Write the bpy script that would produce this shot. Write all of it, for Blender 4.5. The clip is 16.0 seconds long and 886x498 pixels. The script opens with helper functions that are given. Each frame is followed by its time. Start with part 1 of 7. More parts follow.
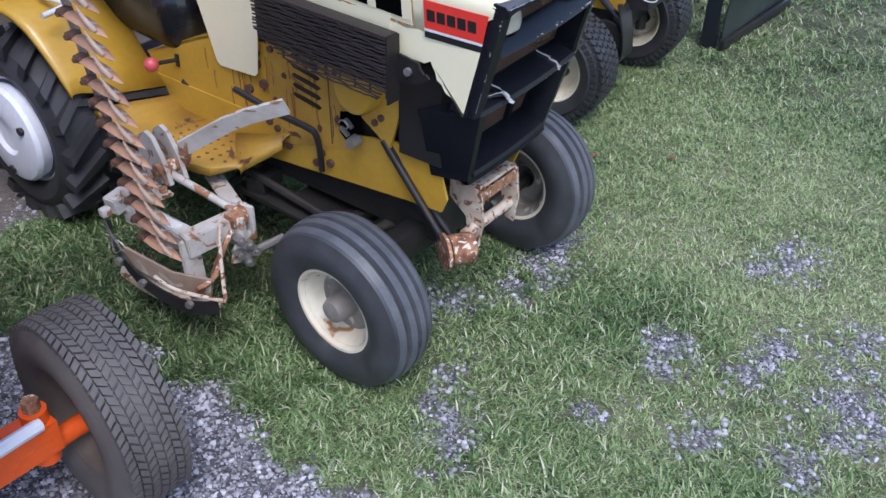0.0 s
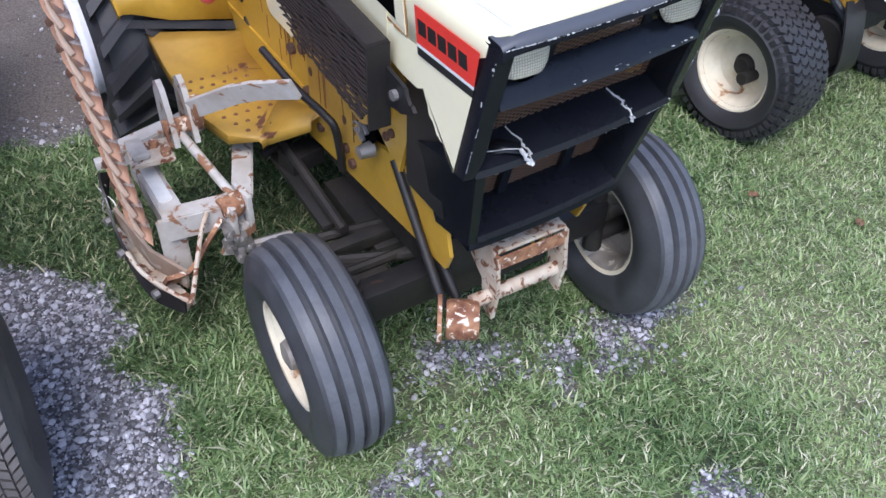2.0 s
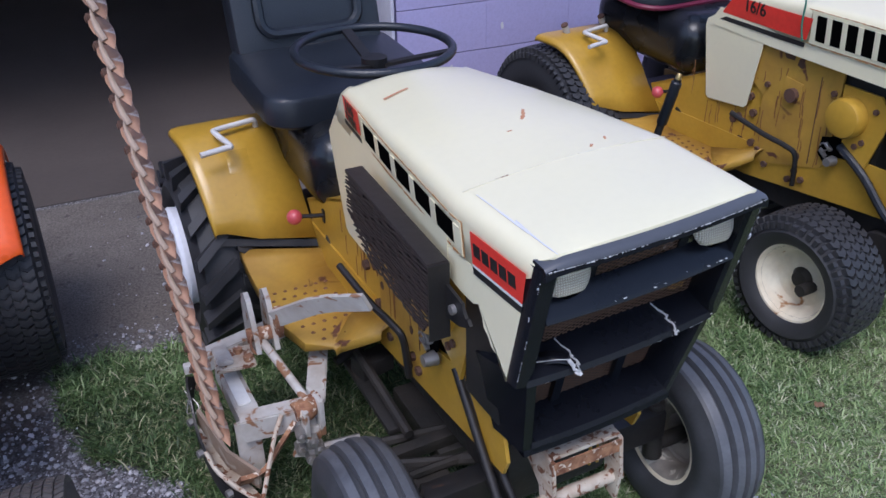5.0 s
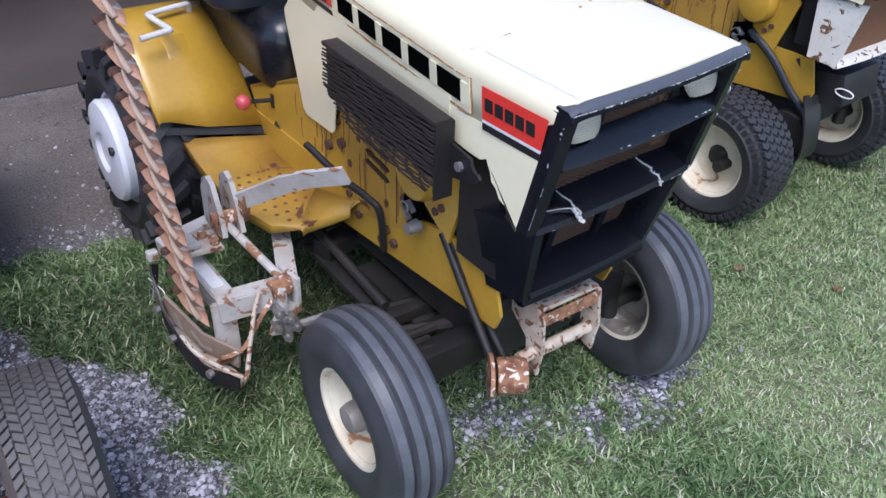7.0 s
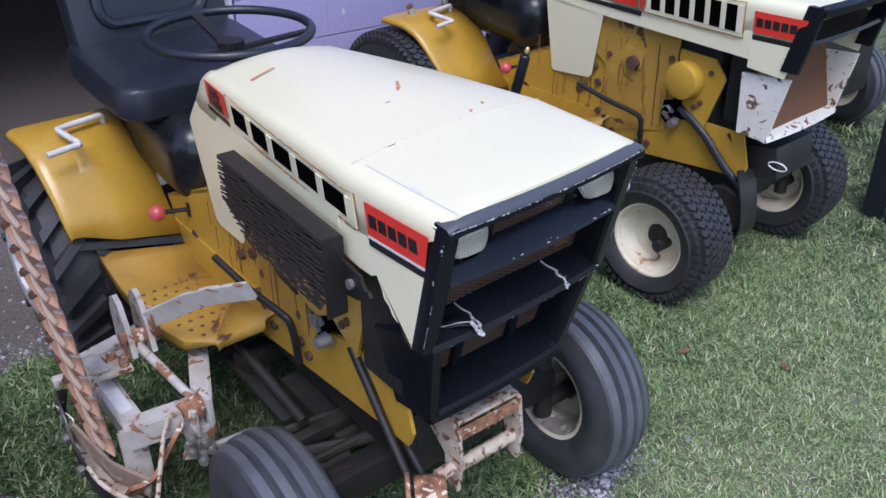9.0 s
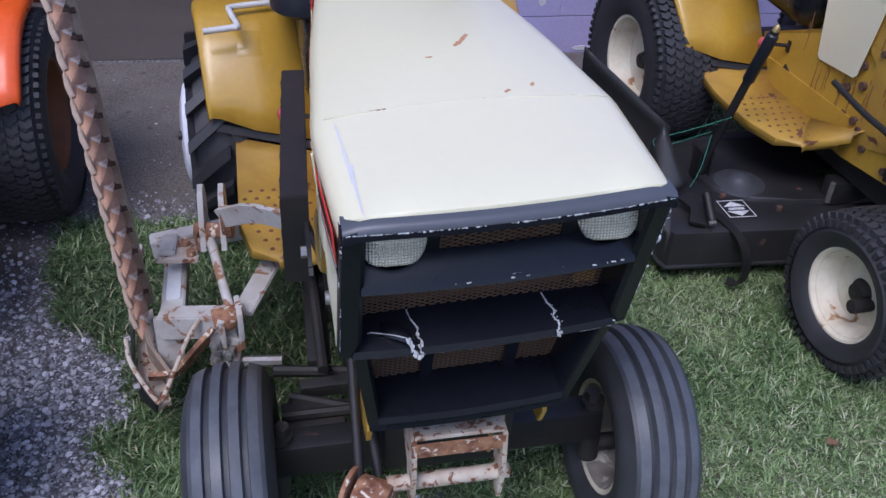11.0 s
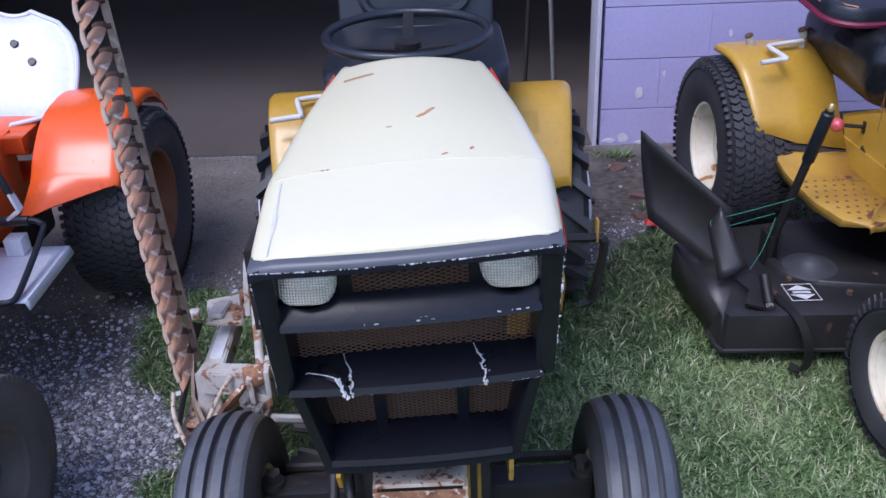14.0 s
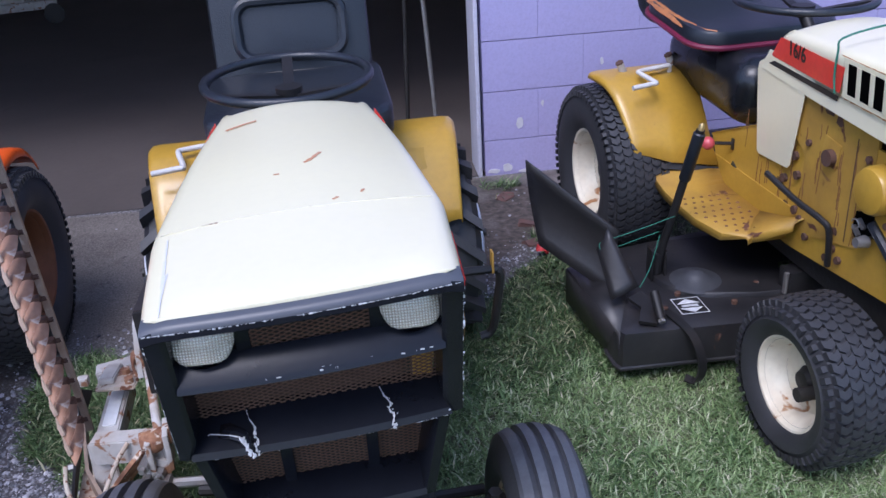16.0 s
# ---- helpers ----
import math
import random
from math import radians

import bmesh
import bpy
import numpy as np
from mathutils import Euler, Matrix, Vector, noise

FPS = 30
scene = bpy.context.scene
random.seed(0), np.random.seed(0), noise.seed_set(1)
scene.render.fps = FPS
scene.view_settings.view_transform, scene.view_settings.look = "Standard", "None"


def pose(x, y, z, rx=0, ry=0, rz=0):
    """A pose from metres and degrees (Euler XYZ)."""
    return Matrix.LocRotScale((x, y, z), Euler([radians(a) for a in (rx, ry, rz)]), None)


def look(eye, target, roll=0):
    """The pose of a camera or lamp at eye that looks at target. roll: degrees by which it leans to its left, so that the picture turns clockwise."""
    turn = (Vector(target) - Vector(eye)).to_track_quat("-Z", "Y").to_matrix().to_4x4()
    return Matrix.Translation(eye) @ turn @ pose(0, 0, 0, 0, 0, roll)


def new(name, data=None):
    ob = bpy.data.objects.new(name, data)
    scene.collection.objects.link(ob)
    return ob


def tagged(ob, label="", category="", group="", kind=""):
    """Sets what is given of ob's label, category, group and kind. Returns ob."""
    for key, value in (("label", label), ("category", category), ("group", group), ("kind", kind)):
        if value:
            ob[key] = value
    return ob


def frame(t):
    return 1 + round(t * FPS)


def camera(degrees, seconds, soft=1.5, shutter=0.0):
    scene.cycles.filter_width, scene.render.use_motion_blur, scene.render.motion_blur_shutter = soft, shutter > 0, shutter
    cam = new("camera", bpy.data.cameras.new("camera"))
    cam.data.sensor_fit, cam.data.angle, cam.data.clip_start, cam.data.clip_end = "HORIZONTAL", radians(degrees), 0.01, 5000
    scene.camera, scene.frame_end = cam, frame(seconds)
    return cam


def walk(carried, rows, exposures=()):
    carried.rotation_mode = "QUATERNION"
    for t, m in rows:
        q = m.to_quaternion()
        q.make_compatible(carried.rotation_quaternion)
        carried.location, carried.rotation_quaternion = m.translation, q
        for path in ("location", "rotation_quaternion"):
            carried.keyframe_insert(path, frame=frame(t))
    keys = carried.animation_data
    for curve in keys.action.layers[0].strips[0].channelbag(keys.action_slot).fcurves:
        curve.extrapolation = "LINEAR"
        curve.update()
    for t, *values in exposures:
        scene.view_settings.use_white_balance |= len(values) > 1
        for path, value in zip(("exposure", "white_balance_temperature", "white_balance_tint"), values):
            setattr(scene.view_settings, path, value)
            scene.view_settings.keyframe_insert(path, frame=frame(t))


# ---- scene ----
cam = camera(53.4, 16.0)
PATH = [
    (0, (-1.534, -1.205, 1.514), (-0.259, -0.172, 0.371), 1.3),
    (0.5, (-1.197, -1.186, 1.503), (-0.113, 0.008, 0.319), 1.0),
    (1, (-1.002, -1.097, 1.489), (-0.02, 0.108, 0.23), 2.7),
    (1.5, (-0.873, -1.038, 1.48), (0.022, 0.16, 0.152), 3.0),
    (2, (-0.77, -1.084, 1.488), (-0.006, 0.19, 0.148), 2.4),
    (2.5, (-0.694, -1.138, 1.482), (-0.009, 0.213, 0.175), 1.4),
    (3, (-0.658, -1.165, 1.513), (-0.001, 0.287, 0.304), -0.2),
    (3.5, (-0.682, -1.178, 1.573), (-0.02, 0.401, 0.539), -1.1),
    (3.7, (-0.692, -1.181, 1.589), (-0.026, 0.438, 0.621), -1.0),
    (5.8, (-0.904, -1.178, 1.526), (-0.073, 0.347, 0.533), -0.8),
    (6, (-0.948, -1.167, 1.516), (-0.071, 0.31, 0.491), -0.0),
    (6.5, (-1.021, -1.151, 1.5), (-0.073, 0.239, 0.419), 1.8),
    (7, (-1.045, -1.147, 1.492), (-0.087, 0.212, 0.381), 2.5),
    (7.5, (-1.04, -1.138, 1.497), (-0.058, 0.206, 0.388), 1.6),
    (8, (-1.028, -1.128, 1.524), (0.019, 0.218, 0.479), 0.3),
    (8.2, (-1.016, -1.125, 1.526), (0.045, 0.227, 0.503), -0.0),
    (10.3, (-0.455, -1.204, 1.508), (0.196, 0.408, 0.519), 0.4),
    (10.5, (-0.405, -1.177, 1.494), (0.138, 0.452, 0.469), 0.8),
    (11, (-0.262, -1.113, 1.512), (0.06, 0.491, 0.362), 3.4),
    (11.5, (-0.071, -1.182, 1.502), (0.002, 0.452, 0.35), 0.5),
    (12, (0.052, -1.214, 1.492), (-0.068, 0.47, 0.421), -2.8),
    (12.5, (0.079, -1.233, 1.498), (-0.076, 0.487, 0.49), -3.3),
    (13, (0.085, -1.248, 1.502), (-0.036, 0.5, 0.538), -2.5),
    (13.5, (0.083, -1.253, 1.493), (-0.008, 0.509, 0.55), -1.9),
    (14, (0.077, -1.253, 1.496), (0.012, 0.504, 0.544), -2.6),
    (14.5, (0.068, -1.258, 1.5), (0.034, 0.505, 0.556), -2.9),
    (15, (0.065, -1.256, 1.503), (0.128, 0.526, 0.596), -3.4),
    (15.5, (0.069, -1.25, 1.501), (0.21, 0.535, 0.61), -3.4),
    (16, (0.073, -1.242, 1.5), (0.253, 0.539, 0.608), -3.4),
]
walk(cam, [(t, look(eye, target, roll)) for t, eye, target, roll in PATH],
     exposures=[(0, 0.92, 5960, 15), (1.5, 1.15, 5980, 15), (2.5, 1.15, 6050, 15), (3.0, 1.13, 6050, 15), (3.5, 0.68, 5950, 17), (3.7, 0.64, 5950, 17), (5.8, 0.56, 5800, 17), (6.3, 0.67, 5800, 17), (7, 0.99, 5900, 16), (8.2, 0.92, 5900, 16), (10.5, 0.51, 5650, 20), (11.5, 0.57, 5700, 20), (12.5, 0.80, 5620, 20), (14.5, 0.83, 5620, 20), (16, 0.86, 5620, 20)])

# ---- light ----
world = bpy.data.worlds.new("sky")
scene.world = world
world.use_nodes = True
_n = world.node_tree.nodes
_sky = _n.new("ShaderNodeTexSky")
_sky.sky_type = "NISHITA"
_sky.sun_disc = False
_sky.sun_elevation = radians(58)
_sky.sun_rotation = radians(216)
_sky.dust_density = 1.5
world.node_tree.links.new(_sky.outputs[0], _n["Background"].inputs[0])
_n["Background"].inputs[1].default_value = 0.15
sun = new("sun", bpy.data.lights.new("sun", "SUN"))
sun.data.energy, sun.data.angle, sun.data.color = 1.25, radians(26), (1.0, 0.97, 0.93)
sun.matrix_world = look((-1.2, -1.65, 3.3), (0, 0, 0))

# ---- materials ----
def surface(name, color, rough=0.6, metal=0.0, second=None, blend=0.4, scale=6.0, fine=60.0, bump=0.15,
            spots=None, spot_scale=9.0, spot_cut=0.62, spot_rough=0.85, coat=0.0, grit=0.25, per_object=0.0, per_island=0.0, stretch=(1, 1, 1), spec=0.5):
    """A worn surface: base colour, a second tone in large patches, fine grain, and spots (rust, dirt, bare metal) with hard edges."""
    m = bpy.data.materials.new(name)
    m.use_nodes = True
    nodes, links = m.node_tree.nodes, m.node_tree.links
    b = nodes["Principled BSDF"]
    b.inputs["Roughness"].default_value, b.inputs["Metallic"].default_value = rough, metal
    b.inputs["Coat Weight"].default_value = coat
    b.inputs["Coat Roughness"].default_value = 0.15
    b.inputs["Specular IOR Level"].default_value = spec
    co = nodes.new("ShaderNodeTexCoord")
    mp = nodes.new("ShaderNodeMapping")
    mp.inputs["Scale"].default_value = stretch
    links.new(co.outputs["Object"], mp.inputs[0])

    def noise_tex(sc, detail, dist=0.0):
        t = nodes.new("ShaderNodeTexNoise")
        t.inputs["Scale"].default_value, t.inputs["Detail"].default_value, t.inputs["Distortion"].default_value = sc, detail, dist
        links.new(mp.outputs[0], t.inputs["Vector"])
        return t.outputs["Fac"]

    def ramp(fac, lo, hi, a=0.0, z=1.0):
        r = nodes.new("ShaderNodeMapRange")
        r.inputs[1].default_value, r.inputs[2].default_value, r.inputs[3].default_value, r.inputs[4].default_value = lo, hi, a, z
        links.new(fac, r.inputs[0])
        return r.outputs[0]

    def mix(fac, a, c):
        x = nodes.new("ShaderNodeMix")
        x.data_type = "RGBA"
        for sock, v in ((x.inputs[0], fac), (x.inputs[6], a), (x.inputs[7], c)):
            if isinstance(v, (tuple, list)):
                sock.default_value = (*v, 1)
            elif isinstance(v, float):
                sock.default_value = v
            else:
                links.new(v, sock)
        return x.outputs[2]

    big = noise_tex(scale, 5, 0.4)
    grain = noise_tex(fine, 4)
    second = second or tuple(c * 0.7 for c in color)
    col = mix(ramp(big, 0.35, 0.7, 0, blend), color, second)
    col = mix(ramp(grain, 0.4, 0.75, 0, grit), col, tuple(c * 0.6 for c in color))
    if per_object or per_island:
        if per_object:
            rnd = nodes.new("ShaderNodeObjectInfo").outputs["Random"]
        else:
            rnd = nodes.new("ShaderNodeNewGeometry").outputs["Random Per Island"]
        hsv = nodes.new("ShaderNodeHueSaturation")
        a = max(per_object, per_island)
        links.new(ramp(rnd, 0, 1, 1 - a, 1 + a), hsv.inputs["Value"])
        links.new(col, hsv.inputs["Color"])
        col = hsv.outputs[0]
    if spots:
        mask = ramp(noise_tex(spot_scale, 8, 0.8), spot_cut, spot_cut + 0.05)
        col = mix(mask, col, spots)
        rr = nodes.new("ShaderNodeMix")
        links.new(mask, rr.inputs[0])
        rr.inputs[2].default_value, rr.inputs[3].default_value = rough, spot_rough
        links.new(rr.outputs[0], b.inputs["Roughness"])
    else:
        links.new(ramp(big, 0.3, 0.7, max(rough - 0.08, 0.02), min(rough + 0.08, 1)), b.inputs["Roughness"])
    links.new(col, b.inputs["Base Color"])
    bp = nodes.new("ShaderNodeBump")
    bp.inputs["Strength"].default_value, bp.inputs["Distance"].default_value = bump, 0.004
    links.new(grain, bp.inputs["Height"])
    links.new(bp.outputs[0], b.inputs["Normal"])
    return m


RUST = (0.17, 0.065, 0.03)
M = {
    "cream": surface("cream_paint", (0.785, 0.722, 0.485), 0.30, second=(0.735, 0.682, 0.505), blend=0.5, scale=2.5, bump=0.012, spots=(0.36, 0.16, 0.07), spot_scale=18, spot_cut=0.80, coat=0.3, grit=0.05),
    "cream_worn": surface("cream_worn", (0.74, 0.70, 0.52), 0.45, second=(0.62, 0.50, 0.30), scale=7, bump=0.06, spots=RUST, spot_scale=20, spot_cut=0.62),
    "pitted": surface("pitted_cream", (0.76, 0.73, 0.66), 0.45, second=(0.66, 0.58, 0.46), scale=9, bump=0.1, spots=(0.16, 0.075, 0.035), spot_scale=34, spot_cut=0.59),
    "yellow": surface("mustard_paint", (0.50, 0.295, 0.035), 0.33, second=(0.40, 0.22, 0.025), blend=0.6, scale=5, bump=0.05, spots=(0.14, 0.05, 0.02), spot_scale=14, spot_cut=0.72, coat=0.25),
    "yellow_worn": surface("mustard_worn", (0.46, 0.27, 0.04), 0.5, second=(0.30, 0.155, 0.035), blend=0.7, scale=9, bump=0.12, spots=(0.12, 0.045, 0.025), spot_scale=11, spot_cut=0.64),
    "black": surface("black_plastic", (0.0070, 0.0080, 0.0115), 0.27, second=(0.014, 0.015, 0.020), scale=8, bump=0.06, spots=(0.62, 0.62, 0.62), spot_scale=24, spot_cut=0.81, spec=0.30),
    "grey_bar": surface("sky_sheen_trim", (0.062, 0.066, 0.078), 0.4, second=(0.125, 0.128, 0.145), scale=9, bump=0.1, spots=(0.55, 0.55, 0.55), spot_scale=30, spot_cut=0.72, stretch=(0.4, 1, 1)),
    "blackmetal": surface("black_metal", (0.015, 0.015, 0.016), 0.5, metal=0.3, second=(0.045, 0.035, 0.03), scale=10, bump=0.2, spots=(0.10, 0.05, 0.03), spot_scale=12, spot_cut=0.7),
    "greasy": surface("greasy_metal", (0.017, 0.016, 0.015), 0.6, second=(0.045, 0.034, 0.027), scale=14, bump=0.5),
    "rubber": surface("tyre_rubber", (0.026, 0.026, 0.029), 0.58, second=(0.052, 0.052, 0.057), scale=9, fine=140, bump=0.12),
    "rubber_rib": surface("rib_tyre_rubber", (0.036, 0.037, 0.041), 0.5, second=(0.082, 0.086, 0.096), blend=0.5, scale=12, fine=150, bump=0.12, stretch=(1, 1, 1)),
    "rim": surface("cream_rim", (0.74, 0.69, 0.55), 0.5, second=(0.54, 0.42, 0.27), blend=0.6, scale=9, bump=0.1, spots=(0.32, 0.15, 0.06), spot_scale=12, spot_cut=0.64),
    "rim_dark": surface("dusty_rim", (0.17, 0.15, 0.135), 0.5, second=(0.33, 0.30, 0.26), blend=0.8, scale=14, bump=0.2, spots=(0.58, 0.54, 0.46), spot_scale=17, spot_cut=0.60),
    "rim_rust": surface("rusty_orange_rim", (0.22, 0.075, 0.025), 0.7, second=(0.10, 0.045, 0.025), scale=12, bump=0.2),
    "white": surface("white_paint", (0.74, 0.75, 0.80), 0.4, second=(0.62, 0.63, 0.70), scale=5, bump=0.04),
    "white_worn": surface("white_worn", (0.52, 0.505, 0.475), 0.5, second=(0.34, 0.28, 0.225), blend=0.75, scale=16, bump=0.2, spots=(0.25, 0.125, 0.065), spot_scale=24, spot_cut=0.575),
    "rusty": surface("rusty_steel", (0.15, 0.055, 0.028), 0.8, second=(0.44, 0.23, 0.12), blend=0.9, scale=38, bump=0.5, spots=(0.62, 0.53, 0.43), spot_scale=60, spot_cut=0.58),
    "screen": surface("dark_rust_mesh", (0.165, 0.095, 0.062), 0.6, metal=0.2, second=(0.085, 0.045, 0.03), scale=20, bump=0.2),
    "blade": surface("rusty_blade", (0.33, 0.175, 0.105), 0.6, metal=0.3, second=(0.17, 0.075, 0.042), scale=20, bump=0.3, per_island=0.2),
    "steel": surface("dull_steel", (0.36, 0.35, 0.34), 0.45, metal=0.7, second=(0.22, 0.17, 0.13), scale=20, bump=0.15),
    "tank": surface("black_moulded_plastic", (0.007, 0.008, 0.010), 0.26, second=(0.014, 0.015, 0.018), scale=6, bump=0.04),
    "vinyl": surface("black_vinyl", (0.012, 0.015, 0.021), 0.36, second=(0.028, 0.033, 0.042), scale=4, fine=220, bump=0.25),
    "red": surface("red_decal", (0.78, 0.045, 0.03), 0.4, second=(0.70, 0.05, 0.035), bump=0.02),
    "ink_and_shade": surface("black_print_and_shade", (0.016, 0.016, 0.016), 0.45, bump=0.02),
    "chipped": surface("broken_plastic", (0.66, 0.66, 0.66), 0.7, second=(0.40, 0.40, 0.41), blend=0.8, scale=90, bump=0.3),
    "paper": surface("white_print", (0.75, 0.75, 0.73), 0.5, bump=0.02),
    "knob": surface("pink_red_knob", (0.58, 0.08, 0.09), 0.35, second=(0.5, 0.09, 0.10), bump=0.03, coat=0.3),
    "orange": surface("orange_paint", (0.84, 0.115, 0.015), 0.3, second=(0.74, 0.085, 0.012), scale=4, bump=0.03, coat=0.15),
    "lilac": surface("lilac_block_paint", (0.44, 0.40, 0.63), 0.75, second=(0.40, 0.345, 0.55), scale=3, fine=90, bump=0.35, spots=(0.62, 0.60, 0.68), spot_scale=7, spot_cut=0.76),
    "mortar": surface("lilac_joint", (0.38, 0.345, 0.55), 0.85, bump=0.3),
    "trim": surface("white_trim", (0.66, 0.64, 0.72), 0.5, second=(0.5, 0.48, 0.58), bump=0.1),
    "floor": surface("garage_concrete", (0.105, 0.088, 0.081), 0.55, second=(0.068, 0.057, 0.053), blend=0.7, scale=1.6, fine=40, bump=0.12, spots=(0.14, 0.12, 0.11), spot_scale=3, spot_cut=0.7),
    "dark_wall": surface("garage_wall", (0.34, 0.30, 0.28), 0.9, scale=2, bump=0.2),
    "brick": surface("broken_brick", (0.125, 0.062, 0.052), 0.85, second=(0.10, 0.080, 0.07), scale=20, bump=0.4),
    "dimple": surface("rusted_dimple", (0.16, 0.07, 0.03), 0.8, bump=0.2),
    "twine": surface("green_twine", (0.025, 0.17, 0.11), 0.7, bump=0.2),
    "stone": surface("gravel_stone", (0.33, 0.322, 0.345), 0.75, second=(0.125, 0.120, 0.128), scale=30, bump=0.2, per_island=0.8),
    "dry_leaf": surface("brown_leaf", (0.20, 0.11, 0.06), 0.7, bump=0.1),
    "chip": surface("bare_block", (0.66, 0.64, 0.66), 0.9, second=(0.5, 0.48, 0.5), scale=30, bump=0.4),
    "rusted_dark": surface("dark_rust", (0.085, 0.045, 0.032), 0.8, second=(0.16, 0.07, 0.035), scale=30, bump=0.3),
    "handle": surface("grimy_white", (0.64, 0.62, 0.59), 0.45, second=(0.46, 0.42, 0.37), blend=0.6, scale=14, bump=0.1, spots=(0.24, 0.13, 0.07), spot_scale=30, spot_cut=0.66),
    "flaking": surface("flaking_cream", (0.55, 0.49, 0.40), 0.6, second=(0.36, 0.24, 0.16), blend=0.9, scale=22, bump=0.35, spots=(0.17, 0.07, 0.035), spot_scale=52, spot_cut=0.55),
    "rubber_dusty": surface("dusty_tread", (0.072, 0.075, 0.085), 0.5, second=(0.140, 0.146, 0.162), blend=0.7, scale=14, fine=150, bump=0.12),
    "leaf": surface("red_leaf", (0.5, 0.04, 0.04), 0.6, bump=0.1),
    "seat_orange": surface("orange_tape", (0.46, 0.17, 0.05), 0.6, second=(0.20, 0.08, 0.04), blend=0.8, scale=25, bump=0.3),
    "rust_mark": surface("rust_scratch", (0.46, 0.19, 0.085), 0.8, second=(0.60, 0.36, 0.22), blend=0.8, scale=60, bump=0.1),
    "rust_edge": surface("creeping_rust", (0.46, 0.24, 0.085), 0.75, second=(0.30, 0.13, 0.05), blend=0.8, scale=40, bump=0.1),
    "scuff": surface("scuffed_paint", (0.64, 0.64, 0.70), 0.45, second=(0.76, 0.72, 0.60), blend=0.8, scale=60, bump=0.05),
    "hole_shade": surface("painted_hole_shade", (0.003, 0.003, 0.003), 1.0, bump=0.0, spec=0.0),
    "rubber_brown": surface("dusty_brown_rubber", (0.078, 0.071, 0.068), 0.65, second=(0.130, 0.116, 0.108), blend=0.7, scale=11, fine=140, bump=0.15),
    "shroud": surface("sooty_rust", (0.090, 0.052, 0.038), 0.8, second=(0.050, 0.030, 0.022), blend=0.9, scale=12, bump=0.2),
    "rim_brown": surface("dusty_brown_rim", (0.095, 0.080, 0.070), 0.6, second=(0.160, 0.125, 0.100), blend=0.8, scale=14, bump=0.2),
    "maroon": surface("maroon_piping", (0.16, 0.012, 0.04), 0.5, bump=0.05),
}

# ---- mesh helpers ----
def box(bm, center, size, turn=None, bevel=0.0):
    m = Matrix.Translation(center) @ (turn.to_4x4() if turn else Matrix()) @ Matrix.Diagonal((*size, 1))
    made = bmesh.ops.create_cube(bm, size=1, matrix=m)
    if bevel:
        edges = list({e for v in made["verts"] for e in v.link_edges})
        bmesh.ops.bevel(bm, geom=edges, offset=bevel, segments=2, profile=0.6, affect="EDGES")
    return bm


def rx(a):
    return Matrix.Rotation(radians(a), 3, "X")


def ry(a):
    return Matrix.Rotation(radians(a), 3, "Y")


def rz(a):
    return Matrix.Rotation(radians(a), 3, "Z")


def tube(bm, pts, r, seg=10, cap=True):
    pts = [Vector(p) for p in pts]
    rings, up = [], None
    for i, p in enumerate(pts):
        d = (pts[min(i + 1, len(pts) - 1)] - pts[max(i - 1, 0)]).normalized()
        if up is None:
            up = d.orthogonal().normalized()
        up = (up - d * up.dot(d)).normalized()
        side = d.cross(up)
        rad = r[i] if isinstance(r, (list, tuple)) else r
        rings.append([bm.verts.new(p + (up * math.cos(a) + side * math.sin(a)) * rad) for a in (2 * math.pi * k / seg for k in range(seg))])
    for a, b in zip(rings, rings[1:]):
        for k in range(seg):
            bm.faces.new((a[k], a[(k + 1) % seg], b[(k + 1) % seg], b[k]))
    if cap:
        bm.faces.new(rings[0][::-1])
        bm.faces.new(rings[-1])
    return bm


def curve_pts(pts, n=6):
    """Points of a smooth line through pts."""
    pts = [Vector(p) for p in pts]
    out = []
    for i in range(len(pts) - 1):
        p0, p1, p2, p3 = pts[max(i - 1, 0)], pts[i], pts[i + 1], pts[min(i + 2, len(pts) - 1)]
        for k in range(n):
            t = k / n
            out.append(0.5 * (2 * p1 + (p2 - p0) * t + (2 * p0 - 5 * p1 + 4 * p2 - p3) * t * t + (3 * p1 - p0 - 3 * p2 + p3) * t ** 3))
    return out + [pts[-1]]


def strap(bm, pts, width_dir, width, thick):
    """A flat bar that runs through pts, its width along width_dir."""
    pts = [Vector(p) for p in pts]
    w = Vector(width_dir).normalized()
    rings = []
    for i, p in enumerate(pts):
        d = (pts[min(i + 1, len(pts) - 1)] - pts[max(i - 1, 0)]).normalized()
        ww = (w - d * w.dot(d)).normalized()
        n = d.cross(ww)
        rings.append([bm.verts.new(p + ww * a * width / 2 + n * c * thick / 2) for a, c in ((-1, -1), (1, -1), (1, 1), (-1, 1))])
    for a, b in zip(rings, rings[1:]):
        for k in range(4):
            bm.faces.new((a[k], a[(k + 1) % 4], b[(k + 1) % 4], b[k]))
    bm.faces.new(rings[0][::-1])
    bm.faces.new(rings[-1])
    return bm


def prism(bm, poly, lo, hi, axis="x"):
    """A plate: the outline poly, in the two other axes, from lo to hi along the axis."""
    def place(p, v):
        return {"x": (v, p[0], p[1]), "y": (p[0], v, p[1]), "z": (p[0], p[1], v)}[axis]
    a = [bm.verts.new(place(p, lo)) for p in poly]
    b = [bm.verts.new(place(p, hi)) for p in poly]
    bm.faces.new(a)
    bm.faces.new(b[::-1])
    for i in range(len(poly)):
        j = (i + 1) % len(poly)
        bm.faces.new((a[j], a[i], b[i], b[j]))
    bmesh.ops.recalc_face_normals(bm, faces=bm.faces)
    return bm


